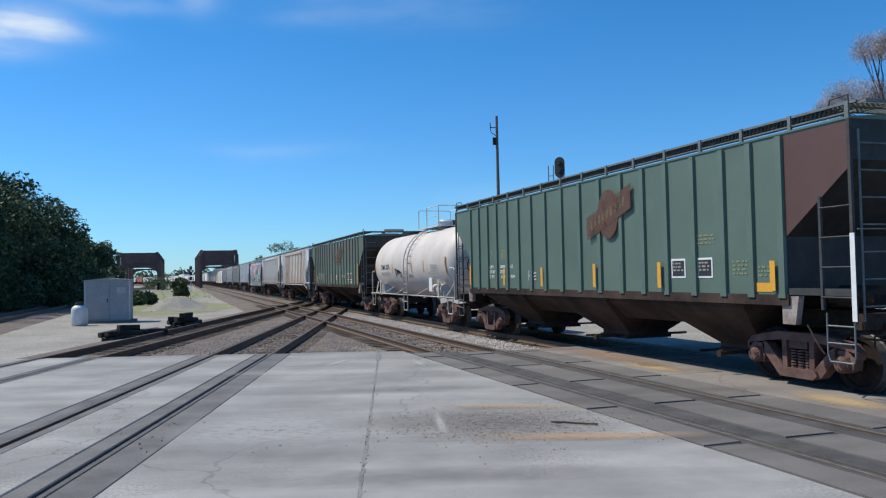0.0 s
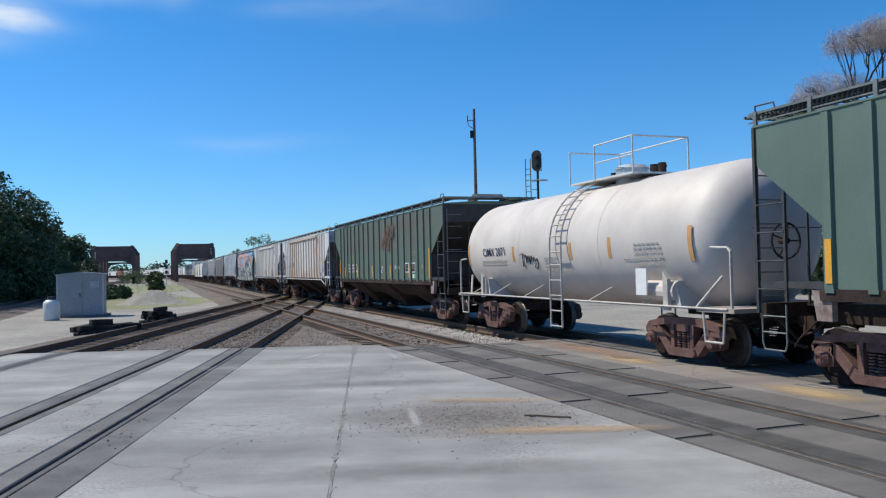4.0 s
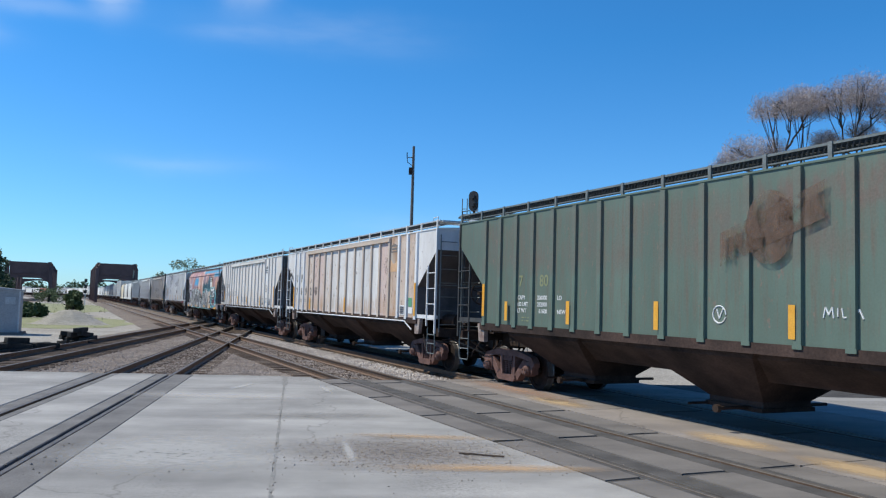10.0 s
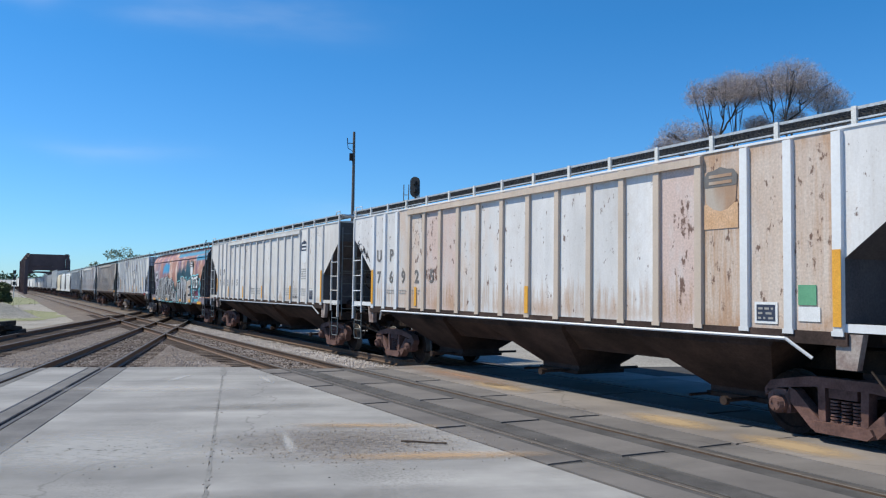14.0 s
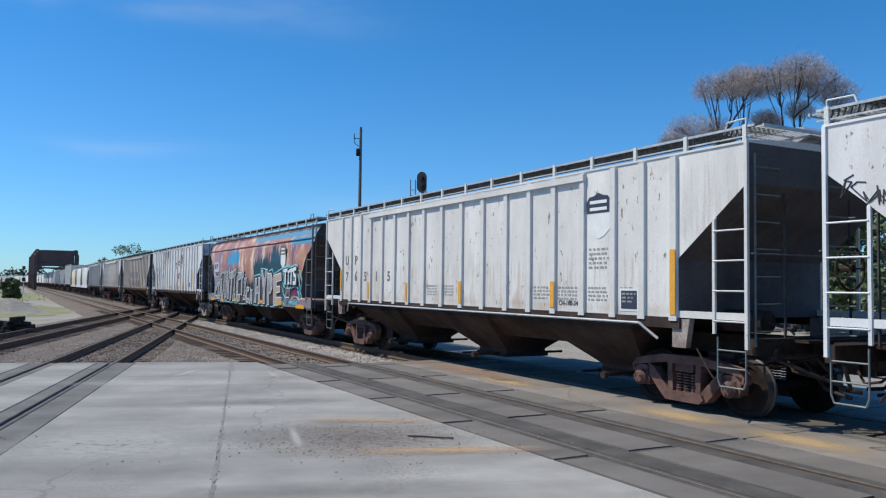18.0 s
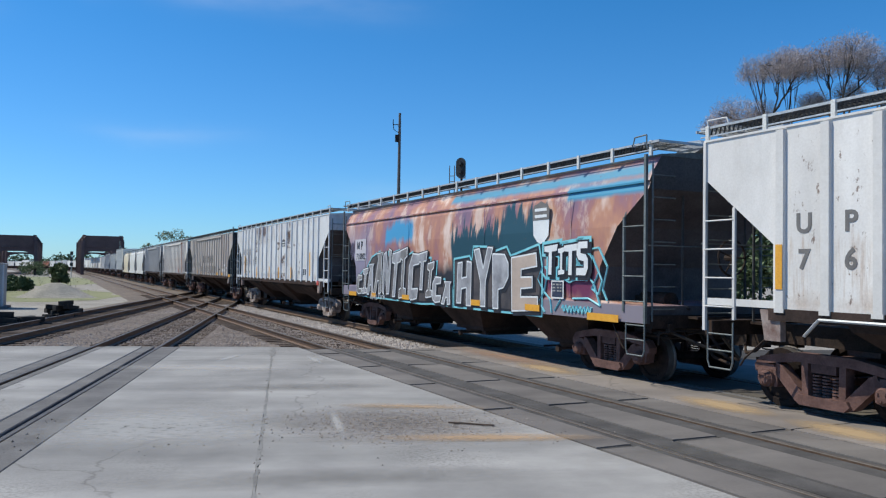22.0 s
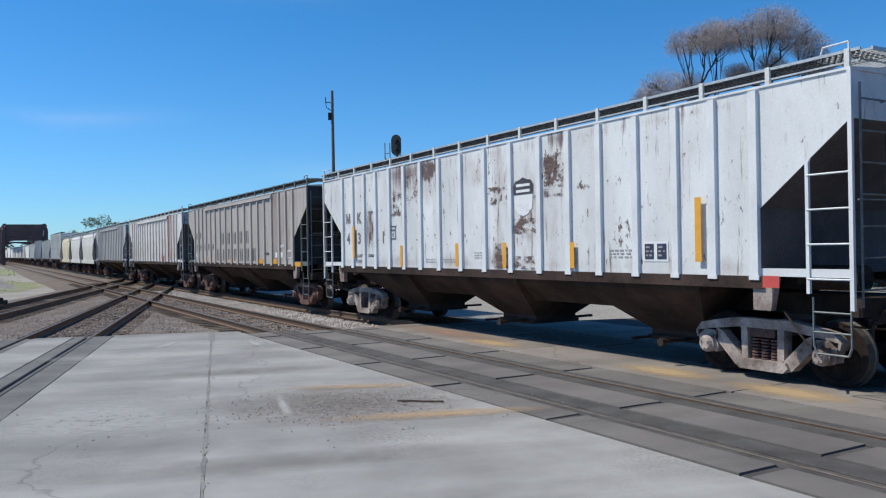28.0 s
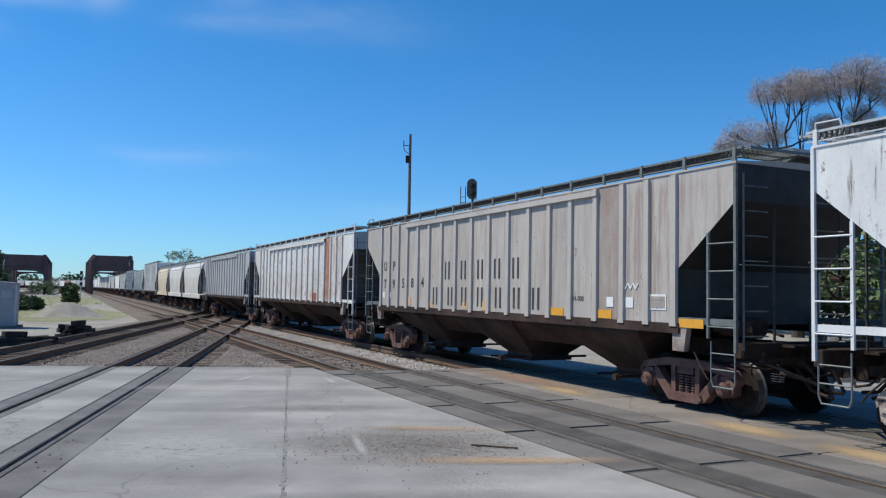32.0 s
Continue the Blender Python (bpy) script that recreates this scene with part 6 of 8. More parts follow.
    for q, w in (([(-0.4, -0.7, z0), (-0.4, -0.7, z1), (-0.4, 0.7, z1), (-0.4, 0.7, z0)], 0.02), ([(0.75, -0.7, z0), (0.75, -0.7, z1), (2.3, -0.7, z1), (2.3, -0.7, z0)], 0.02), ([(0.75, -0.7, z0 + 0.4), (2.3, -0.7, z0 + 0.4)], 0.016), ([(-0.4, 0.7, z1), (2.3, 0.7, z1), (2.3, 0.7, z0)], 0.02), ([(2.3, -0.7, z1), (2.3, 0.7, z1)], 0.02)):
        bm = bmesh.new()
        bar_path(bm, q, w)
        part("guard_rail", bm, M["white_metal"], car)
    bm = bmesh.new()
    tube(bm, (1.2, 0, zc + r - 0.05), (1.2, 0, zc + r + 0.28), 0.36, sides=18)
    tube(bm, (1.2, 0, zc + r + 0.28), (1.2, 0, zc + r + 0.36), 0.4, 0.3, 18)
    part("manway", bm, M["galv"], car)
    for x in (0.3, 1.9, 2.2):
        bm = bmesh.new()
        tube(bm, (x, 0.1, zc + r - 0.02), (x, 0.1, zc + r + 0.3), 0.09, sides=10)
        tube(bm, (x - 0.12, 0.1, zc + r + 0.22), (x + 0.12, 0.1, zc + r + 0.22), 0.04)
        part("valve", bm, M["steel_dark"], car)
    bm = bmesh.new()
    tube(bm, (3.4, -1.2, 1.32), (4.5, -1.2, 1.32), 0.2, sides=14)
    part("air_reservoir", bm, M["tank_white"], car)
    # placard holders and lettering on the curved side
    bm = bmesh.new()
    box(bm, 3.55, 3.9, -1.53, -1.50, 1.25, 1.75)
    part("placard", bm, M["white_mark"], car)
    for words, x, a, size, mt in (("CIMX 2071", -3.52, -6.5, 0.31, "blue_letter"),):
        y, z = on(a, 0.012)
        part("lettering", text_mesh(words, size, M[mt], "CENTER", 1.08, 0.0025), None, car, "dark blue reporting mark", at=pose(x, y, z, 90 - a, 0, 0))
    for x, w, a, rows in ((-4.45, 1.7, -13, 2), (-0.55, 0.6, -12, 5), (3.3, 0.9, -4, 6), (2.9, 0.5, -16, 1)):
        y, z = on(a, 0.012)
        bm = bmesh.new()
        rnd = random.Random(int(x * 10))
        for q in range(rows):
            c = 0.0
            while c < w - 0.03:
                e = min(w, c + rnd.uniform(0.04, 0.14))
                box(bm, c, e, -0.002, 0.0, -q * 0.075, -q * 0.075 + 0.03)
                c = e + rnd.uniform(0.02, 0.05)
        part("fine_print", bm, M["faint"], car, at=pose(x, y, z, -a, 0, 0))["kind"] = "stuff"
    # a sprayed tag: loose black strokes
    y, z = on(-15, 0.014)
    for q in ([(0.0, 0.22), (0.14, 0.26), (0.34, 0.2)], [(0.2, 0.26), (0.12, 0.08), (0.06, -0.12), (0.2, -0.02)], [(0.36, 0.2), (0.3, -0.02), (0.44, 0.18), (0.5, 0.02), (0.4, 0.04)], [(0.52, 0.2), (0.54, -0.04), (0.56, 0.14), (0.68, 0.18), (0.64, 0.06), (0.56, 0.04)], [(0.72, 0.0), (0.8, 0.14), (0.86, 0.02), (0.96, 0.1), (1.0, -0.06), (0.88, -0.2), (0.74, -0.14), (0.86, -0.04)]):
        bm = bmesh.new()
        bar_path(bm, [(u * 0.95, 0, v * 0.9) for u, v in q], 0.012, 5)
        part("graffiti_stroke", bm, M["lettering"], car, "black scrawled tag", at=pose(-1.85, y, z, 15, 0, 0))
    return car


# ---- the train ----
M["underside"] = grain_mat("dark_brown_underside", (0.02, 0.016, 0.015), (0.095, 0.062, 0.053), 0.9, 0.85, 0.0, 25, 0.3)
for k_ in ("wheel", "underside", "steel_dark"):
    M[k_].node_tree.nodes["Principled BSDF"].inputs["Specular IOR Level"].default_value = 0.15
M["web"] = grain_mat("rust_stained_web_paint", (0.16, 0.09, 0.075), (0.42, 0.36, 0.33), 3, 0.85, 0.0, 25, 0.3)
M["tread"] = grain_mat("polished_tread", (0.10, 0.09, 0.085), (0.17, 0.155, 0.145), 5, 0.5, 0.4, 60, 0.05, 0.01, 0.1)
M["cream_metal"] = grain_mat("dusty_cream_metal", (0.44, 0.40, 0.36), (0.6, 0.56, 0.51), 4, 0.6, 0, 40, 0.1)
M["sill"] = grain_mat("dusty_sill", (0.3, 0.24, 0.2), (0.46, 0.4, 0.35), 2, 0.85, 0.0, 25, 0.3)
M["green"] = paint_mat("faded_green_paint", (0.112, 0.168, 0.137), 0.25, 0.25, 0.3, seed=1)
M["green_b"] = worn_paint("dull_green_paint", (0.116, 0.168, 0.136), ((-7.0, 7.0, 2.5, 3.9, (0.15, 0.11, 0.09), 0.42, "wash"), (1.5, 5.5, 3.1, 3.9, (0.17, 0.10, 0.085), 0.5, "wash"), (-8.0, 8.0, 1.4, 3.9, (0.14, 0.11, 0.085), 0.25, "streak"), (-8.0, 8.0, 1.4, 3.9, (0.2, 0.15, 0.12), 0.08, "flake")), seed=1.7, streak=0.2, streak_colour=(0.15, 0.14, 0.11))
M["brown"] = paint_mat("brown_primer", (0.105, 0.052, 0.045), 0.2, 0.3, 0.3, seed=1.3)
RUST, TAN, BEIGE, PINK, STREAK = (0.13, 0.062, 0.04), (0.46, 0.28, 0.17), (0.60, 0.46, 0.37), (0.62, 0.47, 0.42), (0.45, 0.28, 0.17)
M["tan_post"] = paint_mat("tan_stained_paint", (0.60, 0.49, 0.40), 0.4, 0.6, 0.25, seed=2.2)
M["rusty_white"] = worn_paint("rust_stained_white_paint", (0.73, 0.72, 0.72), (
    (-4.5, -3.8, 1.4, 3.9, BEIGE, 0.78, "sheet"), (-3.75, -3.02, 1.4, 3.9, PINK, 0.8, "sheet"), (-3.0, -2.2, 1.4, 3.9, PINK, 0.7, "sheet"), (-5.2, -4.55, 1.4, 3.9, BEIGE, 0.5, "sheet"), (-2.2, -0.5, 1.4, 3.9, BEIGE, 0.25, "sheet"),
    (3.78, 4.55, 1.4, 3.9, PINK, 0.9, "sheet"), (4.6, 5.35, 1.4, 3.95, TAN, 0.95, "sheet"), (5.38, 6.02, 1.4, 3.95, TAN, 0.72, "sheet"), (5.38, 6.02, 1.4, 2.3, BEIGE, 0.4, "sheet"), (6.04, 6.7, 1.4, 3.95, TAN, 0.9, "sheet"),
    (-6.7, 4.6, 1.35, 2.15, STREAK, 0.42, "streak"), (-4.6, 4.6, 1.35, 1.75, TAN, 0.5, "wash"), (4.6, 6.7, 2.6, 3.9, (0.36, 0.18, 0.09), 0.45, "streak"), (4.6, 6.7, 1.4, 3.9, (0.66, 0.58, 0.52), 0.5, "streak"), (5.38, 6.7, 1.4, 3.9, (0.64, 0.54, 0.47), 0.5, "wash"),
    (4.0, 4.5, 1.6, 3.4, RUST, 0.36, "flake"), (4.6, 6.7, 1.5, 3.9, RUST, 0.19, "flake"), (-3.75, -3.05, 2.0, 2.5, RUST, 0.55, "flake"), (-4.6, -3.0, 2.4, 3.8, RUST, 0.24, "flake"), (-3.0, 3.8, 1.4, 3.8, RUST, 0.1, "flake"), (6.7, 8.0, 2.6, 3.9, RUST, 0.12, "flake"), (-8.0, -4.6, 2.0, 3.9, RUST, 0.13, "flake")), seed=2)
M["rust_panel"] = paint_mat("rust_brown_sheet", (0.44, 0.28, 0.18), 0.7, 0.8, 0.3, seed=2.4, patch=0.3, patch_colour=(0.5, 0.44, 0.38))
M["bluish_white"] = paint_mat("bluish_white_paint", (0.76, 0.77, 0.79), 0.3, 0.2, 0.2, seed=2.6)
M["grey"] = worn_paint("light_grey_paint", (0.75, 0.73, 0.71), ((-6.7, 6.7, 1.35, 1.72, (0.42, 0.3, 0.22), 0.42, "wash"), (-6.7, 6.7, 1.4, 2.6, (0.45, 0.33, 0.25), 0.22, "streak"), (-6.7, 6.7, 1.4, 3.9, (0.2, 0.13, 0.1), 0.1, "flake"), (6.7, 8.0, 2.4, 3.9, (0.5, 0.43, 0.38), 0.3, "streak")), seed=3, streak=0.1)
M["grey_post"] = paint_mat("light_grey_post_paint", (0.72, 0.70, 0.68), 0.12, 0.3, 0.25, seed=3)
PURPLE, DUSK = (0.12, 0.072, 0.066), (0.40, 0.32, 0.30)
M["white"] = worn_paint("chalky_white_paint", (0.75, 0.765, 0.775), (
    (-6.7, 6.7, 1.35, 1.75, DUSK, 0.4, "wash"), (-3.75, 0.4, 2.9, 3.9, DUSK, 0.36, "wash"), (0.5, 3.0, 1.4, 3.9, DUSK, 0.34, "wash"), (-6.7, 6.7, 3.55, 3.9, DUSK, 0.3, "streak"),
    (-3.7, -1.45, 3.42, 3.9, PURPLE, 0.75, "streak"), (-2.25, -1.45, 3.4, 3.9, PURPLE, 0.75, "flake"), (-3.72, -3.05, 3.05, 3.35, PURPLE, 0.65, "flake"), (-3.72, -3.05, 2.62, 2.8, PURPLE, 0.65, "flake"), (-5.15, -4.6, 1.9, 2.95, PURPLE, 0.7, "streak"), (-5.15, -4.6, 1.9, 2.95, PURPLE, 0.5, "flake"),
    (0.5, 0.98, 2.65, 2.9, PURPLE, 0.62, "flake"), (1.32, 2.1, 2.2, 3.1, PURPLE, 0.42, "flake"), (2.22, 2.75, 2.9, 3.55, PURPLE, 0.62, "flake"), (2.4, 2.95, 3.62, 3.9, PURPLE, 0.75, "streak"), (0.5, 1.15, 1.42, 1.9, PURPLE, 0.65, "streak"), (1.4, 2.1, 1.9, 2.25, PURPLE, 0.5, "streak"),
    (3.05, 3.65, 2.75, 2.98, PURPLE, 0.48, "flake"), (4.0, 4.5, 1.8, 2.4, PURPLE, 0.4, "flake"), (-6.7, 6.7, 1.4, 3.9, PURPLE, 0.11, "flake"), (-8.0, -6.7, 2.4, 3.9, PURPLE, 0.14, "flake"), (6.7, 8.0, 2.4, 3.9, PURPLE, 0.12, "flake")), seed=5, streak=0.06)
M["white_post"] = paint_mat("white_post_paint", (0.74, 0.75, 0.77), 0.2, 0.2, 0.25, seed=5)
M["warm_grey"] = worn_paint("warm_grey_paint", (0.51, 0.468, 0.436), ((4.62, 5.35, 1.4, 3.9, (0.31, 0.235, 0.205), 0.75, "sheet"), (-6.7, 6.7, 1.4, 3.9, (0.31, 0.24, 0.2), 0.26, "streak"), (5.3, 8.0, 1.4, 3.9, (0.34, 0.25, 0.22), 0.45, "streak"), (-6.7, 3.6, 1.38, 1.62, (0.55, 0.3, 0.12), 0.2, "wash"), (-6.7, 6.7, 1.4, 3.9, (0.2, 0.13, 0.1), 0.08, "flake")), seed=6, streak=0.3, streak_colour=(0.3, 0.25, 0.22))
M["warm_post"] = paint_mat("warm_grey_post_paint", (0.51, 0.465, 0.432), 0.12, 0.4, 0.3, seed=6)
M["white_rust"] = worn_paint("white_paint_with_rust", (0.74, 0.73, 0.72), ((4.6, 5.35, 1.4, 3.9, (0.36, 0.14, 0.07), 0.92, "sheet"), (5.4, 6.7, 1.4, 3.9, (0.42, 0.2, 0.12), 0.5, "streak"), (-6.7, 4.6, 1.4, 2.8, (0.4, 0.27, 0.2), 0.3, "streak"), (-6.7, 6.7, 1.4, 3.9, (0.3, 0.17, 0.11), 0.2, "flake"), (2.6, 3.9, 1.4, 1.75, (0.62, 0.2, 0.08), 0.7, "wash")), seed=5.5)
# lightened for the far cars, where it stands in for distance haze
M["mid_grey"] = paint_mat("mid_grey_paint", (0.47, 0.47, 0.48), 0.1, 0.3, 0.3, seed=7)
M["pale_grey"] = paint_mat("pale_grey_paint", (0.66, 0.645, 0.62), 0.1, 0.3, 0.3, seed=7.5)
M["cream"] = paint_mat("cream_paint", (0.66, 0.56, 0.40), 0.1, 0.3, 0.3, seed=8)
M["box_white"] = paint_mat("plain_white_paint", (0.8, 0.78, 0.74), 0.15, 0.3, 0.3, seed=8.5)
M["orange"] = paint_mat("orange_red_paint", (0.42, 0.12, 0.06), 0.1, 0.3, 0.3, seed=8.8)
M["tank_white"] = paint_mat("tank_white_paint", (0.64, 0.575, 0.53), 0.04, 0.28, 0.15, seed=9, rust_colour=(0.42, 0.25, 0.13))
M["tank_orange"] = grain_mat("faded_orange_strip", (0.5, 0.26, 0.1), (0.6, 0.33, 0.14), 4, 0.6, 0, 40, 0.05, 0.01, 0.1)
M["blue_letter"] = grain_mat("dark_blue_lettering", (0.02, 0.028, 0.06), (0.04, 0.05, 0.1), 8, 0.7, 0, 40, 0.05, 0.01, 0.1)
M["faded_red"] = flaked_mat("faded_emblem_brown", (0.125, 0.062, 0.05), 0.78, 0.36, 0.5)
M["ghost_red"] = flaked_mat("rubbed_off_emblem_brown", (0.155, 0.10, 0.075), 0.75, 0.42, 0.62)
M["rust_smear"] = smear_mat("flaked_rust_smear", (0.17, 0.115, 0.1))
M["faded_yellow"] = flaked_mat("faded_emblem_yellow", (0.2, 0.15, 0.085), 0.8, 0.42, 0.58)
M["olive_letter"] = grain_mat("faded_olive_lettering", (0.2, 0.22, 0.12), (0.27, 0.28, 0.16), 6, 0.8, 0, 40, 0.05, 0.01, 0.1)
M["letter_grey"] = grain_mat("worn_grey_lettering", (0.13, 0.125, 0.125), (0.2, 0.19, 0.185), 4, 0.8, 0, 40, 0.05, 0.01, 0.1)
M["faint"] = grain_mat("faint_grey_print", (0.28, 0.27, 0.26), (0.38, 0.37, 0.36), 6, 0.8, 0, 40, 0.05, 0.01, 0.1)
M["orange_patch"] = grain_mat("peach_primer", (0.6, 0.36, 0.2), (0.7, 0.46, 0.3), 4, 0.9, 0, 40, 0.2)
M["navy"] = grain_mat("navy_emblem", (0.02, 0.03, 0.06), (0.04, 0.05, 0.09), 4, 0.6, 0, 40, 0.05, 0.01, 0.1)
M["sticker_green"] = grain_mat("green_sticker", (0.1, 0.3, 0.17), (0.14, 0.38, 0.22), 4, 0.6, 0, 40, 0.05, 0.01, 0.1)
M["red_mark"] = grain_mat("red_marking", (0.55, 0.07, 0.06), (0.65, 0.1, 0.08), 4, 0.6, 0, 40, 0.05, 0.01, 0.1)
M["grating"] = grain_mat("dark_grating_steel", (0.045, 0.045, 0.047), (0.085, 0.085, 0.085), 5, 0.7, 0.3, 50, 0.1)
# slope sheets and end walls: shade put into the colour, darker than the car's paint
M["slope"] = grain_mat("shaded_slope_sheet", (0.07, 0.062, 0.066), (0.15, 0.135, 0.14), 1.0, 0.85, 0, 30, 0.2)
M["shade_end"] = grain_mat("shaded_car_end", (0.075, 0.07, 0.07), (0.13, 0.122, 0.118), 1.2, 0.8, 0, 30, 0.2)
M["dark_board"] = grain_mat("dark_galvanised_steel", (0.13, 0.15, 0.15), (0.22, 0.24, 0.24), 5, 0.6, 0.3, 50, 0.1)

FLAT, ON_RIB = -HALF - 0.004, -HALF - 0.057
K = 1.05


def place(car, offset, stretch=1.0):
    """stretch: a car a little longer than the standard body; its front end keeps its place."""
    car.scale = (stretch, 1, 1)
    CARS.append((car, offset * K + 8.0 * (stretch - 1)))
    return car


def green_marks(car, strips, emblem="faded_red"):
    for x, z0, z1 in strips:
        strip(car, x, z0, z1, y=ON_RIB)
    herald(car, 1.72, 3.06, M[emblem], M["faded_yellow" if emblem == "faded_red" else emblem])
    for x0 in (3.86, 4.62):
        outline_box(car, x0, x0 + 0.42, 1.70, 2.05, M["black"], y=FLAT)
    fine_print(car, 4.6, 2.42, 0.5, 3, M["olive_letter"], FLAT, 3)
    fine_print(car, 5.55, 1.95, 0.36, 4, M["olive_letter"], FLAT, 4)
    fine_print(car, 6.15, 1.85, 0.4, 3, M["olive_letter"], FLAT, 5)
    for w_, x, z in (("CAPY", -4.98, 2.0), ("LD LMT", -4.92, 1.86), ("LT WT", -4.96, 1.72), ("200000", -4.16, 2.0), ("202000", -4.16, 1.86), ("61600", -4.12, 1.72), ("LO", -3.52, 2.0), ("NEW", -3.45, 1.72)):
        letters(car, w_, x, z, 0.125, M["white_mark"], FLAT, bold=0.001)
    fine_print(car, -4.95, 1.6, 0.3, 2, M["olive_letter"], FLAT, 6)
    letters(car, "17", -5.1, 2.28, 0.34, M["olive_letter"], FLAT)
    letters(car, "80", -4.1, 2.28, 0.34, M["olive_letter"], FLAT)


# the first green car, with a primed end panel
# black ends and slopes: the shade there is painted in
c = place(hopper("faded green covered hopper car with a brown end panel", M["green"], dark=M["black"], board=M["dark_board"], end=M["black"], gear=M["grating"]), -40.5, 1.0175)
green_marks(c, ((-6.62, 1.52, 2.12), (-3.95, 1.52, 2.0), (-1.55, 1.51, 1.98), (1.08, 1.51, 2.02), (3.53, 1.52, 2.0), (6.52, 1.5, 1.96)))
panel_mark(c, 6.03, 6.46, 1.48, 1.62, M["yellow"], "reflector", FLAT)
bm = bmesh.new()
prism(bm, [(6.76, 3.83), (6.76, 2.30), (8.0, 3.22), (8.0, 3.83)], -0.006, 0)
part("end_panel", bm, M["brown"], c, "brown primed end panel", at=pose(0, -HALF, 0))
panel_mark(c, 7.98, 8.06, 1.1, 2.3, M["white_mark"], "marking", -HALF - 0.036)
for q in ([(-2.42, 1.66), (-2.4, 1.92)], [(-2.24, 1.9), (-2.4, 1.78), (-2.22, 1.66)], [(-2.11, 1.84), (-1.98, 1.85)], [(-2.11, 1.76), (-1.98, 1.77)], [(-2.1, 1.68), (-1.98, 1.69)]):
    bm = bmesh.new()
    bar_path(bm, [(u, 0, v) for u, v in q], 0.014, 5)
    part("graffiti_stroke", bm, M["white_mark"], c, "white chalk scrawl", at=pose(0, FLAT, 0))
# white tank car
place(tank_car("white tank car with curved ladder, platform and rust tints"), -26.0)
# second green car
# ends and slopes in black paint in place of shade
c = place(hopper("dull green covered hopper car with faded emblem and graffiti", M["green_b"], dark=M["black"], board=M["dark_board"], end=M["black"], gear=M["grating"]), -11.7, 1.0175)
green_marks(c, ((-6.62, 1.6, 2.35), (-5.55, 1.53, 1.95), (-3.15, 1.53, 1.98), (-0.6, 1.53, 2.0), (2.1, 1.52, 1.98), (4.5, 1.52, 1.98), (6.7, 1.5, 2.5)), "ghost_red")
panel_mark(c, 4.72, 4.92, 1.5, 1.64, M["white_mark"], "sticker", FLAT)
panel_mark(c, 4.93, 5.12, 1.5, 1.64, M["sticker_green"], "sticker", FLAT)
for q in ([(0.75 + 0.13 * math.cos(0.5 * i), 1.82 + 0.13 * math.sin(0.5 * i)) for i in range(13)], [(0.7, 1.9), (0.75, 1.76), (0.83, 1.92)], [(2.55, 1.82), (2.58, 1.96), (2.63, 1.86), (2.68, 1.96), (2.7, 1.82)], [(2.76, 1.84), (2.76, 1.95)], [(2.82, 1.95), (2.84, 1.83), (2.92, 1.84)], [(3.0, 1.83), (3.06, 1.94), (3.12, 1.82)], [(5.8, 1.84), (5.84, 2.0)], [(5.9, 1.98), (5.82, 1.92), (5.9, 1.84)]):
    bm = bmesh.new()
    bar_path(bm, [(u, 0, v) for u, v in q], 0.011, 5)
    part("graffiti_stroke", bm, M["white_mark"], c, "small white chalk scrawl", at=pose(0, FLAT, 0))

# rust-stained car
c = place(hopper("rust-streaked white covered hopper car with flaked paint", M["rusty_white"], trim=M["bluish_white"], chord=True, rod=True, rib_mats={i: M["tan_post"] for i in range(3, 15)}), 5.17, 1.0175)
strip(c, 6.7, 1.5, 2.42, y=ON_RIB)
strip(c, 0.41, 1.47, 1.98, y=ON_RIB)
strip(c, -6.62, 1.5, 2.4, 0.12, y=ON_RIB)
strip(c, -4.2, 1.5, 1.95, y=FLAT - 0.01)
for w_, x, z, s_ in (("U", -6.3, 2.62, 0.42), ("P", -5.56, 2.62, 0.42), ("7", -6.3, 2.06, 0.42), ("6", -5.56, 2.06, 0.42), ("9", -4.87, 2.06, 0.42), ("2", -4.15, 2.06, 0.42), ("5", -3.4, 2.06, 0.42)):
    letters(c, w_, x, z, s_, M["letter_grey"], FLAT - 0.004, bold=0.012)
for x in (-5.78, -5.08, -4.4):
    fine_print(c, x, 1.85, 0.42, 2, M["faint"], FLAT - 0.004, 2)
shield(c, 4.95, 3.33, 0.55, 0.62, M["letter_grey"], M["rust_panel"], FLAT - 0.004)
panel_mark(c, 4.66, 5.24, 2.78, 3.13, M["orange_patch"], "repaint_patch", FLAT - 0.003)
panel_mark(c, 6.15, 6.4, 1.75, 2.0, M["sticker_green"], "sticker", FLAT - 0.004)
panel_mark(c, 6.15, 6.45, 1.55, 1.73, M["white_mark"], "sticker", FLAT - 0.004)
outline_box(c, 5.5, 5.85, 1.5, 1.78, M["navy"], FLAT - 0.004)

rnd = random.Random(17)
for k_ in range(6):
    bm = bmesh.new()
    x_, z_ = -7.7 + 0.14 * k_, 3.1 - 0.06 * k_ + rnd.uniform(-0.1, 0.1)
    bar_path(bm, [(x_ + rnd.uniform(-0.12, 0.12), 0, z_ + rnd.uniform(-0.14, 0.14)) for _ in range(6)], 0.009, 5)
    part("graffiti_stroke", bm, M["lettering"], c, "thin black scrawled tag", at=pose(0, FLAT, 0))

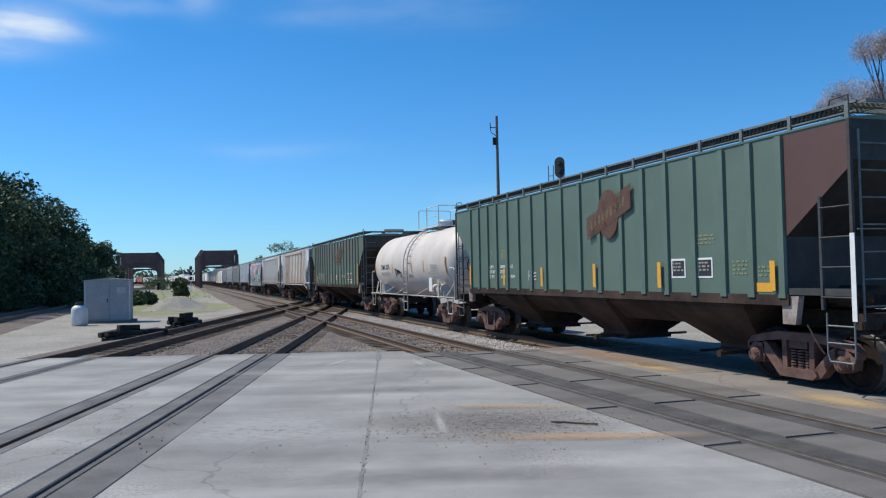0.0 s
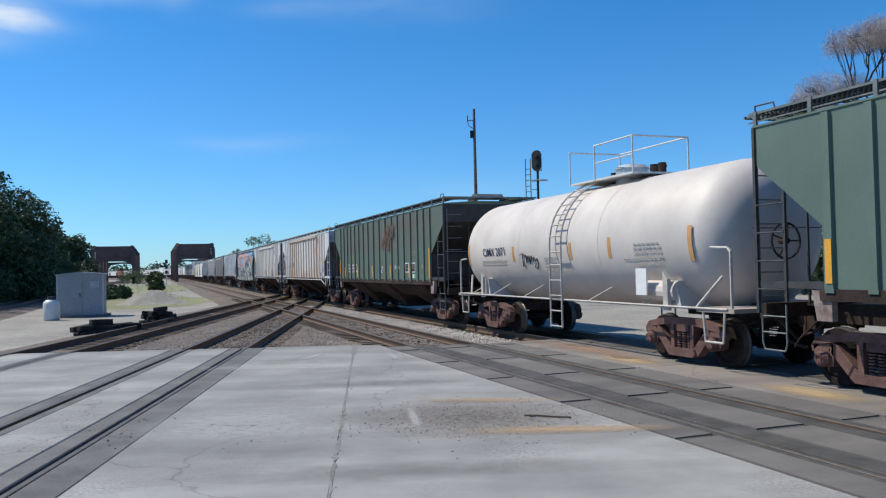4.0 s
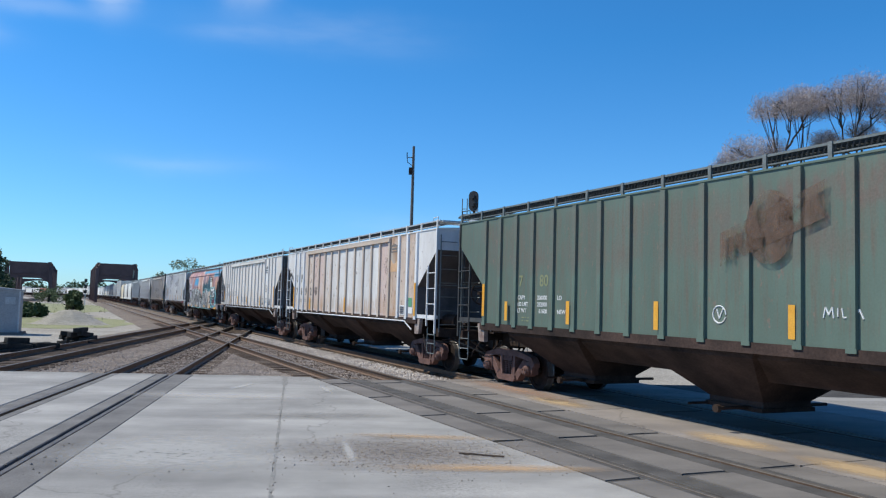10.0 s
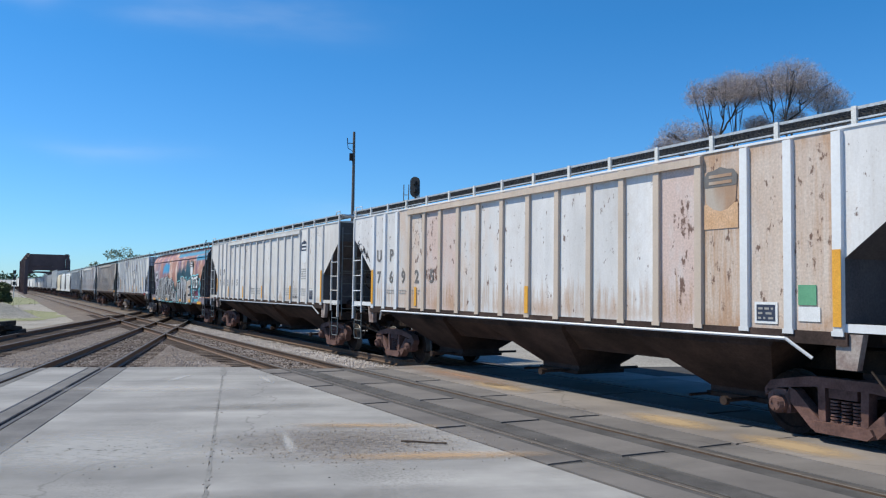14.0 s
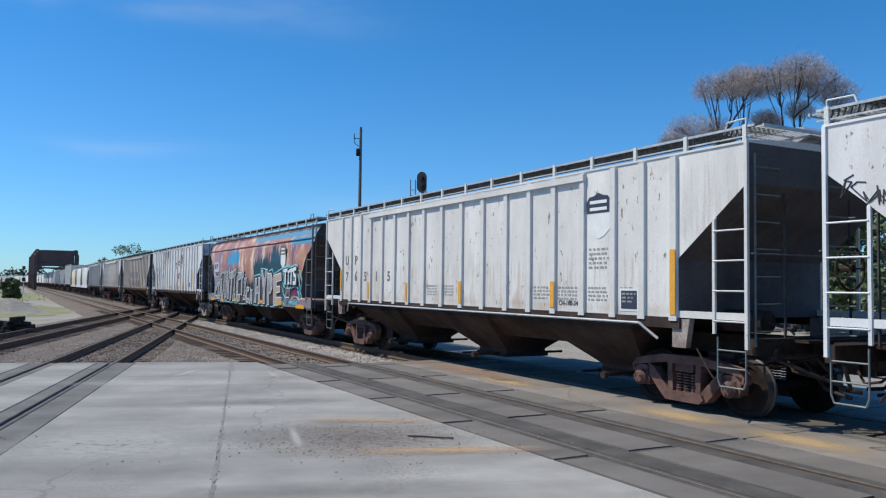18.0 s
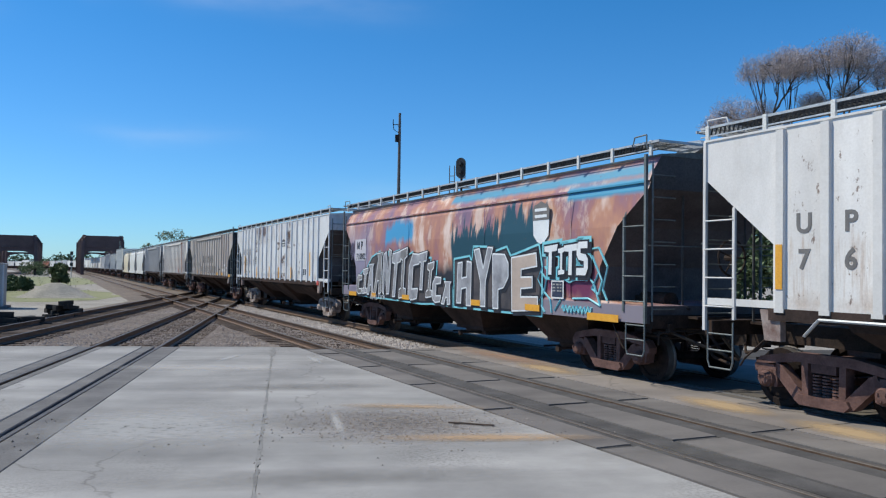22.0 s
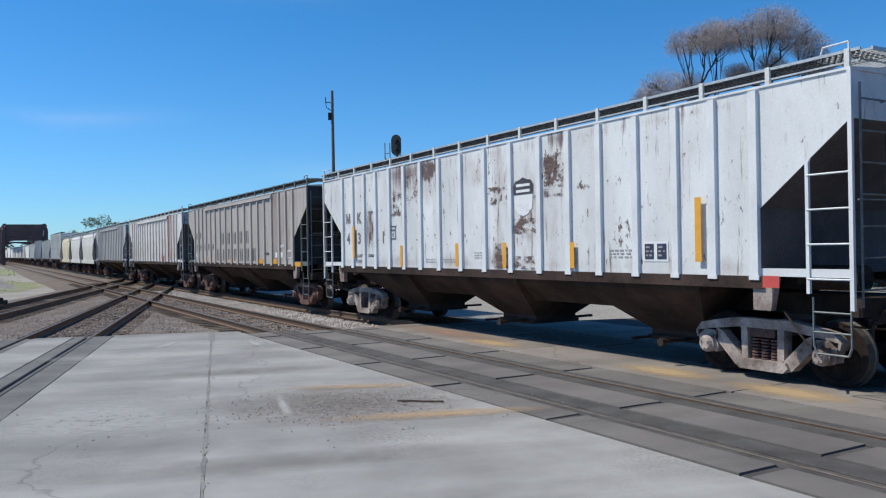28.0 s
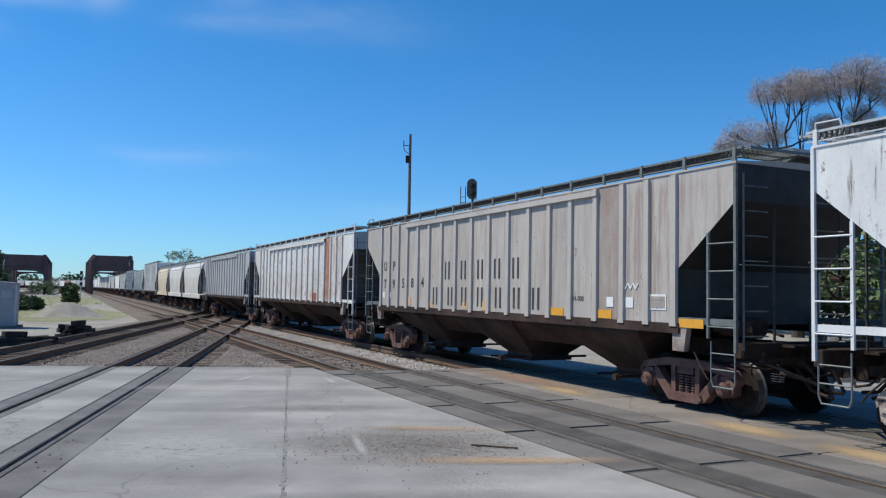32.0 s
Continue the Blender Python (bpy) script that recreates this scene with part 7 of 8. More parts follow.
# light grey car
# end walls coloured dark for the shade they stand in
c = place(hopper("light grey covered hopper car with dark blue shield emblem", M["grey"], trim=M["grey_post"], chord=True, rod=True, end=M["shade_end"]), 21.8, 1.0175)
for x, z0, z1 in ((-6.62, 1.7, 2.3), (-4.6, 1.48, 1.94), (-2.25, 1.48, 1.94), (0.41, 1.5, 1.97), (3.75, 1.5, 1.97), (6.7, 1.48, 2.45)):
    strip(c, x, z0, z1, y=ON_RIB)
shield(c, 4.97, 3.08, 0.6, 0.78, M["navy"], M["white_mark"], FLAT)
for w_, x, z in (("U", -6.27, 2.45), ("P", -5.6, 2.45), ("7", -6.27, 1.98), ("6", -5.6, 1.98), ("5", -4.92, 1.98), ("1", -4.17, 1.98), ("5", -3.38, 1.98)):
    letters(c, w_, x, z, 0.36, M["letter_grey"], FLAT, bold=0.01)
for x, w in ((-1.2, 0.5), (-0.4, 0.45), (3.1, 0.5), (3.85, 0.55), (4.7, 0.5), (5.5, 0.3)):
    fine_print(c, x, 1.85, w, 4, M["faint"], FLAT, 3)
letters(c, "CH-100-34", 4.15, 1.55, 0.12, M["lettering"], FLAT, bold=0.002)
fine_print(c, 4.72, 2.5, 0.5, 5, M["faint"], FLAT, 8, 0.035)
outline_box(c, 5.5, 5.93, 1.5, 1.86, M["navy"], FLAT)


# painted-over car: smooth welded body covered in graffiti
def graffiti_body():
    """Layers of sprayed paint: mauve, rust and peach clouds with drips, a blue top band and a teal field."""
    m, n, l, b = mat("sprayed_paint", 0.5)
    v = coords(n, l, (1, 1, 1))
    vd = coords(n, l, (1.15, 1.15, 0.6))
    base = ramp(n, l, noise_node(n, l, vd, 0.85, 4.0, 0.6), [(0.30, (0.17, 0.125, 0.20)), (0.41, (0.30, 0.16, 0.205)), (0.49, (0.38, 0.175, 0.15)), (0.57, (0.50, 0.25, 0.16)), (0.66, (0.72, 0.56, 0.49))])
    peach = ramp(n, l, noise_node(n, l, coords(n, l, (1.0, 1.0, 0.5)), 1.5, 6.0, 0.7), [(0.54, (0, 0, 0)), (0.62, (0.85,) * 3)])
    c = blend(n, l, peach, base, (0.62, 0.47, 0.40))
    sep = n.new("ShaderNodeSeparateXYZ")
    l.new(v, sep.inputs[0])
    warp = noise_node(n, l, coords(n, l, (2.2, 2.2, 0.5)), 1.3, 5.0, 0.6)

    run = noise_node(n, l, coords(n, l, (3.4, 3.4, 0.06)), 1.6, 4.0, 0.7)

    def field(x0, x1, z0, z1, soft, wob, drip=0.0):
        """1 inside a ragged box."""
        outs = []
        for axis, lo, hi in (("X", x0, x1), ("Z", z0, z1)):
            add = n.new("ShaderNodeMath")
            add.operation = "MULTIPLY_ADD"
            l.new(warp, add.inputs[0])
            if axis == "Z" and drip:
                l.new(run, add.inputs[0])
                wob = drip
            add.inputs[1].default_value = wob
            l.new(sep.outputs[axis], add.inputs[2])
            for k, sign in ((lo, 1), (hi, -1)):
                q = n.new("ShaderNodeMapRange")
                q.inputs["From Min"].default_value = k - sign * soft + wob * 0.5
                q.inputs["From Max"].default_value = k + sign * soft + wob * 0.5
                l.new(add.outputs[0], q.inputs["Value"])
                outs.append(q.outputs["Result"])
        r = outs[0]
        for o in outs[1:]:
            mu = n.new("ShaderNodeMath")
            mu.operation = "MULTIPLY"
            l.new(r, mu.inputs[0])
            l.new(o, mu.inputs[1])
            r = mu.outputs[0]
        return r

    c = blend(n, l, field(0.5, 4.7, 1.7, 2.95, 0.06, 0.7, 2.6), c, (0.015, 0.062, 0.09))
    c = blend(n, l, field(3.0, 4.75, 1.4, 3.2, 0.06, 0.5, 1.6), c, (0.018, 0.07, 0.10))
    c = blend(n, l, field(-3.9, -1.9, 2.7, 3.22, 0.1, 0.9), c, (0.06, 0.30, 0.54))
    c = blend(n, l, field(0.2, 7.7, 3.55, 3.75, 0.05, 0.12), c, (0.07, 0.27, 0.42))
    c = blend(n, l, field(5.4, 7.7, 3.25, 3.5, 0.04, 0.10), c, (0.07, 0.29, 0.45))
    c = blend(n, l, field(4.7, 6.4, 1.4, 2.1, 0.15, 0.6), c, (0.17, 0.035, 0.09))
    c = blend(n, l, field(-8.0, 8.0, 0.9, 1.36, 0.02, 0.05), c, (0.24, 0.21, 0.25))
    c = blend(n, l, field(-6.9, 4.6, 1.35, 1.95, 0.15, 0.5), c, (0.03, 0.032, 0.042))
    c = blend(n, l, field(-7.8, -5.2, 1.4, 3.0, 0.5, 0.6), c, (0.29, 0.26, 0.36))
    rust = ramp(n, l, noise_node(n, l, v, 4.0, 8.0, 0.75), [(0.66, (0, 0, 0)), (0.74, (0.8,) * 3)])
    c = blend(n, l, rust, c, (0.14, 0.07, 0.05))
    l.new(c, b.inputs["Base Color"])
    bump(n, l, b, noise_node(n, l, v, 2.5, 3.0), 0.12, 0.03)
    return m


M["graffiti"] = graffiti_body()
M["spray_cyan"] = grain_mat("cyan_spray", (0.16, 0.52, 0.62), (0.3, 0.7, 0.76), 2, 0.5, 0, 40, 0.05, 0.01, 0.1)
M["spray_grey"] = grain_mat("grey_spray", (0.24, 0.24, 0.26), (0.5, 0.5, 0.53), 2.6, 0.5, 0.1, 40, 0.05, 0.01, 0.1)
M["spray_white"] = grain_mat("white_spray", (0.7, 0.72, 0.74), (0.82, 0.84, 0.85), 2, 0.5, 0, 40, 0.05, 0.01, 0.1)
M["spray_dark"] = grain_mat("dark_grey_spray", (0.14, 0.135, 0.14), (0.36, 0.34, 0.33), 3.2, 0.5, 0.1, 40, 0.05, 0.01, 0.1)
M["spray_black"] = grain_mat("black_spray", (0.012, 0.014, 0.02), (0.03, 0.03, 0.04), 2, 0.5, 0, 40, 0.05, 0.01, 0.1)
M["spray_smoke"] = grain_mat("smoky_spray", (0.03, 0.032, 0.04), (0.13, 0.105, 0.10), 1.6, 0.5, 0, 40, 0.05, 0.01, 0.1)
M["spray_peach"] = grain_mat("peach_spray", (0.42, 0.33, 0.28), (0.56, 0.45, 0.38), 1.5, 0.5, 0, 40, 0.05, 0.01, 0.1)
# its end walls carry painted shade too
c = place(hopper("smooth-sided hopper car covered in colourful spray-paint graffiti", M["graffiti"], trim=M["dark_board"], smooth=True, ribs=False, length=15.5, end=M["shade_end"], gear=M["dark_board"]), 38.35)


def offset_poly(pts, r):
    """The outline pushed outwards by r."""
    out, k = [], len(pts)
    area = sum(pts[i][0] * pts[(i + 1) % k][1] - pts[(i + 1) % k][0] * pts[i][1] for i in range(k))
    sg = 1 if area > 0 else -1
    for i in range(k):
        p, a, b = Vector(pts[i]), Vector(pts[i - 1]), Vector(pts[(i + 1) % k])
        d1, d2 = (p - a).normalized(), (b - p).normalized()
        n1, n2 = Vector((d1.y, -d1.x)) * sg, Vector((d2.y, -d2.x)) * sg
        m = (n1 + n2)
        m = m / max(0.35, m.length_squared / 2) if m.length > 0.2 else n1
        out.append(tuple(p + m * r))
    return out


def sprayed(car, pts, fill, y, cyan=0.0, white=0.034, name="graffiti_letter", edge="spray_white", drop=(0.07, -0.05)):
    """One graffiti letter: coloured halo, black drop shadow and edge, white line and fill, each a thin film over the last."""
    if cyan:
        flat_shape(car, offset_poly(pts, cyan + 0.03), M["spray_cyan"], "graffiti_halo", y)
    flat_shape(car, [(a + drop[0], b + drop[1]) for a, b in offset_poly(pts, white + 0.03)], M["spray_black"], "graffiti_shadow", y - 0.004)
    flat_shape(car, offset_poly(pts, white + 0.025), M["spray_black"], "graffiti_edge", y - 0.008)
    flat_shape(car, offset_poly(pts, white), M[edge], "graffiti_edge", y - 0.012)
    flat_shape(car, pts, M[fill], name, y - 0.016, "silver sprayed letter")


def backing(car, pts, y, cyan=0.05):
    """The dark cloud behind a piece, rimmed in cyan."""
    flat_shape(car, offset_poly(pts, cyan), M["spray_cyan"], "graffiti_halo", y)
    flat_shape(car, pts, M["spray_black"], "graffiti_backing", y - 0.004)
    flat_shape(car, offset_poly(pts, -0.05), M["spray_smoke"], "graffiti_backing", y - 0.008)


SIDE = -HALF - 0.01


def shear(pts, x, z, w, h, lean=0.0):
    return [(x + u * w + lean * v * h, z + v * h) for u, v in pts]


H_ = [(0, 0), (0.24, 0), (0.27, 0.36), (0.68, 0.40), (0.70, -0.04), (0.95, -0.04), (0.93, 0.98), (0.68, 1.0), (0.68, 0.62), (0.28, 0.58), (0.28, 0.98), (0.02, 0.96)]
Y_ = [(0.42, -0.02), (0.70, -0.02), (0.68, 0.44), (1.12, 1.05), (0.84, 1.06), (0.54, 0.64), (0.20, 1.04), (-0.12, 1.02), (0.40, 0.42)]
P_ = [(0.16, -0.04), (0.42, -0.04), (0.40, 0.34), (0.74, 0.38), (1.0, 0.58), (0.98, 0.84), (0.76, 1.0), (0.06, 1.02)]
E_ = [(0.08, -0.06), (1.1, 0.0), (1.08, 0.22), (0.40, 0.20), (0.40, 0.40), (0.86, 0.43), (0.85, 0.60), (0.39, 0.59), (0.39, 0.78), (1.02, 0.84), (0.98, 1.06), (0, 0.98)]
backing(c, [(0.74, 1.04), (0.72, 2.16), (1.5, 2.22), (1.62, 2.06), (1.72, 2.44), (2.36, 2.42), (2.5, 2.28), (3.22, 2.4), (3.4, 2.2), (4.5, 2.42), (4.62, 2.0), (4.62, 1.04)], SIDE)
for poly, x, w, h, fill in ((H_, 0.92, 0.72, 0.96, "spray_grey"), (Y_, 1.84, 0.66, 1.2, "spray_grey"), (P_, 2.6, 0.7, 1.1, "spray_grey"), (E_, 3.46, 0.95, 1.05, "spray_peach")):
    sprayed(c, shear(poly, x, 1.14, w, h, 0.03), fill, SIDE - 0.009)
# the wildstyle piece beside it: jagged letters that cannot be read
backing(c, [(-6.3, 1.28), (-6.2, 1.62), (-5.71, 1.86), (-5.44, 1.91), (-4.98, 2.27), (-4.35, 2.41), (-4.37, 2.28), (-3.64, 2.4), (-3.65, 2.3), (-2.84, 2.43), (-2.88, 2.32), (-2.16, 2.46), (-2.16, 2.28), (-1.88, 2.36), (-1.9, 2.14), (-1.09, 2.34), (-1.13, 2.2), (-0.68, 2.2), (-0.72, 2.04), (-0.3, 2.1), (-0.37, 1.62), (0.17, 1.66), (0.23, 1.51), (0.58, 1.52), (0.6, 1.04), (0.02, 1.06), (-0.52, 1.06), (-1.24, 1.03), (-2.6, 1.06), (-4.84, 1.07), (-6.15, 1.1)], SIDE)
A_ = [(0, 0), (0.22, 0), (0.36, 0.34), (0.62, 0.34), (0.72, 0), (0.94, 0.02), (0.72, 1.0), (0.9, 1.08), (0.2, 1.04), (0.34, 0.9)]
N_ = [(0, 0.05), (0.2, 0), (0.26, 0.6), (0.66, 0), (0.9, 0.02), (1.0, 1.05), (0.78, 1.08), (0.74, 0.5), (0.34, 1.02), (0.04, 0.96)]
T_ = [(0.34, 0), (0.6, 0), (0.62, 0.78), (1.02, 0.8), (1.1, 1.02), (-0.02, 0.96), (-0.02, 0.78), (0.36, 0.76)]
I_ = [(0.1, 0), (0.95, 0.04), (0.95, 0.18), (0.64, 0.2), (0.66, 0.84), (0.95, 0.9), (0.95, 1.06), (0.05, 1.0), (0.05, 0.86), (0.4, 0.82), (0.38, 0.2), (0.1, 0.16)]
C_ = [(0.1, 0.1), (0.4, 0), (1.0, 0.04), (1.05, 0.24), (0.42, 0.22), (0.36, 0.78), (1.0, 0.82), (1.0, 1.0), (0.3, 1.02), (0, 0.75)]
for i, (poly, x, w, z, h) in enumerate(((C_, -6.3, 0.42, 1.14, 0.55), (I_, -5.8, 0.42, 1.16, 0.72), (A_, -5.3, 0.5, 1.15, 0.85), (A_, -4.72, 0.58, 1.2, 1.12), (N_, -4.05, 0.58, 1.2, 1.18), (T_, -3.4, 0.55, 1.15, 1.24), (I_, -2.78, 0.5, 1.12, 1.3), (C_, -2.15, 0.62, 1.1, 1.2), (T_, -1.42, 0.42, 1.4, 0.95), (I_, -0.92, 0.36, 1.2, 0.85), (C_, -0.5, 0.44, 1.1, 0.6), (A_, 0.08, 0.46, 1.08, 0.5))):
    sprayed(c, shear(poly, x, z, w, h, 0.16 if i % 2 else 0.08), "spray_grey" if i % 3 else "spray_dark", SIDE - 0.009 - 0.001 * (i % 4), drop=(0.05, -0.04))
# white under-scrawl too small to read
for q in ([(-5.0, 1.0), (-4.94, 1.14), (-4.88, 1.0)], [(-4.82, 1.12), (-4.8, 1.0), (-4.7, 1.1)], [(-4.62, 1.12), (-4.62, 1.0)], [(-4.5, 1.14), (-4.52, 1.0), (-4.4, 1.02)], [(-4.28, 1.02), (-4.3, 1.14), (-4.18, 1.14)], [(-4.12, 1.14), (-4.1, 1.02), (-4.0, 1.14)], [(-3.94, 1.02), (-3.86, 1.14), (-3.8, 1.02)]):
    bm = bmesh.new()
    bar_path(bm, [(u, 0, v) for u, v in q], 0.012, 5)
    part("graffiti_stroke", bm, M["spray_white"], c, "small white scrawl", at=pose(0, SIDE - 0.03, 0))
# a second, smaller piece in white on black
S_ = [(0.0, 0.0), (0.8, 0.0), (1.0, 0.2), (1.0, 0.48), (0.8, 0.62), (0.36, 0.66), (0.36, 0.8), (0.95, 0.8), (0.95, 1.0), (0.2, 1.0), (0.02, 0.85), (0.02, 0.6), (0.2, 0.46), (0.66, 0.42), (0.66, 0.22), (0.0, 0.22)]
for poly, x, w, h in ((T_, 4.78, 0.42, 0.58), (I_, 5.24, 0.24, 0.5), (T_, 5.46, 0.42, 0.58), (S_, 5.86, 0.36, 0.62)):
    sprayed(c, shear(poly, x, 1.84, w, h), "spray_white", SIDE - 0.02, 0.07, 0.012, edge="spray_black")
shield(c, 4.6, 2.88, 0.6, 0.86, M["letter_grey"], M["spray_white"], SIDE - 0.012)
outline_box(c, 5.0, 5.42, 1.38, 1.74, M["navy"], SIDE - 0.012)
for x0, x1, z0 in ((-7.0, -6.3, 1.05), (-4.9, -4.55, 1.06), (-2.5, -2.0, 1.08), (1.65, 2.1, 1.1), (4.05, 4.6, 1.1), (6.2, 7.1, 1.04)):
    panel_mark(c, x0, x1, z0, z0 + 0.13, M["yellow"], "reflector", SIDE - 0.03)
M["lavender"] = grain_mat("lavender_primer", (0.50, 0.48, 0.54), (0.62, 0.6, 0.64), 2, 0.6, 0, 40, 0.05, 0.01, 0.1)
panel_mark(c, -6.55, -5.55, 2.18, 2.86, M["lavender"], "number_panel", SIDE)
M["plum"] = grain_mat("plum_drip", (0.13, 0.11, 0.17), (0.19, 0.16, 0.23), 2, 0.6, 0, 40, 0.05, 0.01, 0.1)
for x_, z0_, z1_ in ((-7.0, 2.38, 2.72), (-6.9, 2.2, 2.8), (-6.8, 2.26, 2.76), (-6.7, 2.42, 2.84)):
    panel_mark(c, x_, x_ + 0.045, z0_, z1_, M["plum"], "paint_drip", SIDE)
letters(c, "M", -6.24, 2.54, 0.36, M["spray_black"], SIDE - 0.006)
letters(c, "P", -5.92, 2.54, 0.36, M["spray_black"], SIDE - 0.006, bold=0.01)
letters(c, "718802", -6.0, 2.22, 0.27, M["spray_black"], SIDE - 0.006, bold=0.006, space=1.05)
for q in ([(4.65, 2.0), (4.5, 1.75), (4.72, 1.5), (4.55, 1.3), (4.75, 1.1)], [(4.72, 1.5), (4.95, 1.35), (5.0, 1.1)], [(4.6, 1.9), (4.8, 1.75), (4.72, 1.5)], [(6.3, 2.2), (6.5, 1.9), (6.3, 1.6), (6.5, 1.5), (6.6, 1.75), (6.5, 1.9)], [(5.3, 1.36), (5.1, 1.15)], [(5.35 + 0.035 * k, 1.2 + 0.07 * math.sin(1.9 * k)) for k in range(28)], [(4.75, 2.0), (5.0, 1.78), (5.3, 1.8), (5.6, 1.7), (6.1, 1.86), (6.35, 1.7), (6.55, 1.3), (6.2, 1.42), (5.7, 1.4)], [(6.0, 2.3), (6.5, 2.34), (6.75, 2.0), (6.62, 1.6), (6.75, 1.4)]):
    bm = bmesh.new()
    bar_path(bm, [(u, 0, v) for u, v in q], 0.02, 5)
    part("graffiti_stroke", bm, M["spray_cyan"], c, "loose cyan spray line", at=pose(0, SIDE, 0))
bm = bmesh.new()
box(bm, -7.72, 7.72, -0.03, 0, 3.405, 3.44)
part("top_seam", bm, M["graffiti"], c, at=pose(0, -HALF * 0.955, 0))
for x in (-5.6, -2.2, 2.2, 5.6):
    part("side_seam", patch_mesh(x - 0.012, x + 0.012, 1.4, 3.3, M["graffiti"], 0.006), None, c, at=pose(0, -HALF - 0.002, 0))
# white car with rusted emblem
c = place(hopper("chalky white covered hopper car with rust blotches", M["white"], trim=M["white_post"], pale_truck=True), 54.92, 1.0175)
for x, z0, z1 in ((-3.1, 1.45, 1.96), (-0.6, 1.48, 1.97), (1.12, 1.48, 1.96), (3.1, 1.5, 1.94), (5.8, 1.62, 2.52), (-5.83, 1.65, 2.5)):
    strip(c, x, z0, z1, y=ON_RIB)
for w_, x, z in (("M", -6.28, 2.58), ("K", -5.58, 2.58), ("T", -4.87, 2.58), ("4", -6.28, 2.04), ("3", -5.58, 2.04), ("1", -4.15, 2.04)):
    letters(c, w_, x, z, 0.40, M["letter_grey"], FLAT, bold=0.012)
letters(c, "LD.LMT.", -5.56, 1.68, 0.11, M["letter_grey"], FLAT, bold=0.002)
letters(c, "LT.WT", -5.6, 1.53, 0.11, M["letter_grey"], FLAT, bold=0.002)
letters(c, "200000", -4.88, 1.68, 0.11, M["letter_grey"], FLAT, bold=0.002)
shield(c, 1.69, 2.8, 0.58, 0.72, M["lettering"], M["white_mark"], FLAT - 0.002)
rnd = random.Random(23)
for k_ in range(5):
    x_ = 1.50 + 0.09 * k_
    panel_mark(c, x_, x_ + rnd.uniform(0.03, 0.06), 2.52 + rnd.uniform(0, 0.06), 2.8 - rnd.uniform(0, 0.1), M["rust_smear"], "rust_streak", FLAT - 0.014)
for x0, x1, z0, z1 in ((0.5, 1.2, 2.7, 3.05), (0.75, 1.27, 1.46, 1.95), (1.36, 2.05, 2.12, 2.4), (1.36, 2.0, 1.46, 1.7), (2.3, 2.85, 2.75, 3.5), (-3.6, -3.1, 2.75, 3.2), (-2.9, -2.3, 3.0, 3.6)):
    panel_mark(c, x0, x1, z0, z1, M["rust_smear"], "rust_stain", FLAT - 0.003, "rust showing through flaked paint")
for x0, x1, z0, z1 in ((-3.74, -3.72, 2.14, 2.42), (-3.48, -3.46, 2.14, 2.42), (-3.74, -3.46, 2.42, 2.44), (-3.74, -3.46, 2.12, 2.14)):
    panel_mark(c, x0, x1, z0, z1, M["lettering"], "plate_outline", FLAT - 0.006)
letters(c, "PLATE", -3.6, 2.31, 0.075, M["lettering"], FLAT - 0.006, bold=0.001)
letters(c, "C", -3.6, 2.18, 0.12, M["lettering"], FLAT - 0.006, bold=0.003)
outline_box(c, 4.70, 4.95, 1.62, 1.92, M["navy"], FLAT)
outline_box(c, 4.95, 5.2, 1.62, 1.92, M["navy"], FLAT)
for x, z, w, r in ((-1.2, 1.62, 0.5, 2), (-2.0, 1.62, 0.4, 2), (0.0, 1.76, 0.35, 3), (3.95, 1.78, 0.5, 3)):
    fine_print(c, x, z, w, r, M["faint"], FLAT, 3, 0.024)
panel_mark(c, 6.86, 7.1, 1.3, 1.45, M["red_mark"], "marking", FLAT - 0.09)
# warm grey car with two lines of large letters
# shade on the ends and slopes painted as black
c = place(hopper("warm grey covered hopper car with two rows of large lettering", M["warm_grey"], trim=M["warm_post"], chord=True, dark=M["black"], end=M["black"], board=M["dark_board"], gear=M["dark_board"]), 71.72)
for w_, x, z in (("U", -6.3, 2.5), ("P", -5.6, 2.5), ("7", -6.3, 1.96), ("9", -5.6, 1.96), ("5", -4.85, 1.98), ("8", -4.17, 1.99), ("4", -3.45, 2.0)):
    letters(c, w_, x, z, 0.38, M["lettering"], FLAT, bold=0.01)
for z, h, xs in ((2.2, 0.46, (-1.87, -0.94, -0.05, 0.78, 1.62)), (1.54, 0.46, (-2.6, -1.68, -0.9, -0.05, 0.84, 1.66, 2.46))):
    for x in xs:
        for a, b, u, v in ((-0.14, -0.07, 0, 1), (0.07, 0.14, 0, 1)):
            panel_mark(c, x + a, x + b, z + u * h, z + v * h, M["lettering"], "letter_bar", FLAT - 0.002, "worn dark letter block")
for x, z0, z1 in ((-4.45, 1.46, 1.7), (-2.9, 1.47, 1.6), (-0.9, 1.47, 1.62), (0.15, 1.46, 1.66)):
    panel_mark(c, x - 0.12, x + 0.2, z0, z1, M["orange_patch"], "repaint_patch", FLAT - 0.001)
for x0, x1 in ((2.98, 3.5), (4.6, 5.05)):
    panel_mark(c, x0, x1, 1.45, 1.6, M["yellow"], "reflector", FLAT - 0.002)
for x0 in (4.9, 5.45, -6.5, -6.0):
    panel_mark(c, x0, x0 + 0.2, 1.66, 1.84, M["white_mark"], "placard", FLAT - 0.002)
outline_box(c, 6.05, 6.5, 1.64, 1.9, M["warm_grey"], FLAT - 0.002)
panel_mark(c, 6.8, 7.35, 1.38, 1.52, M["yellow"], "reflector", -HALF - 0.01)
letters(c, "CH-100", 3.95, 1.75, 0.14, M["lettering"], FLAT, bold=0.002)
bm = bmesh.new()
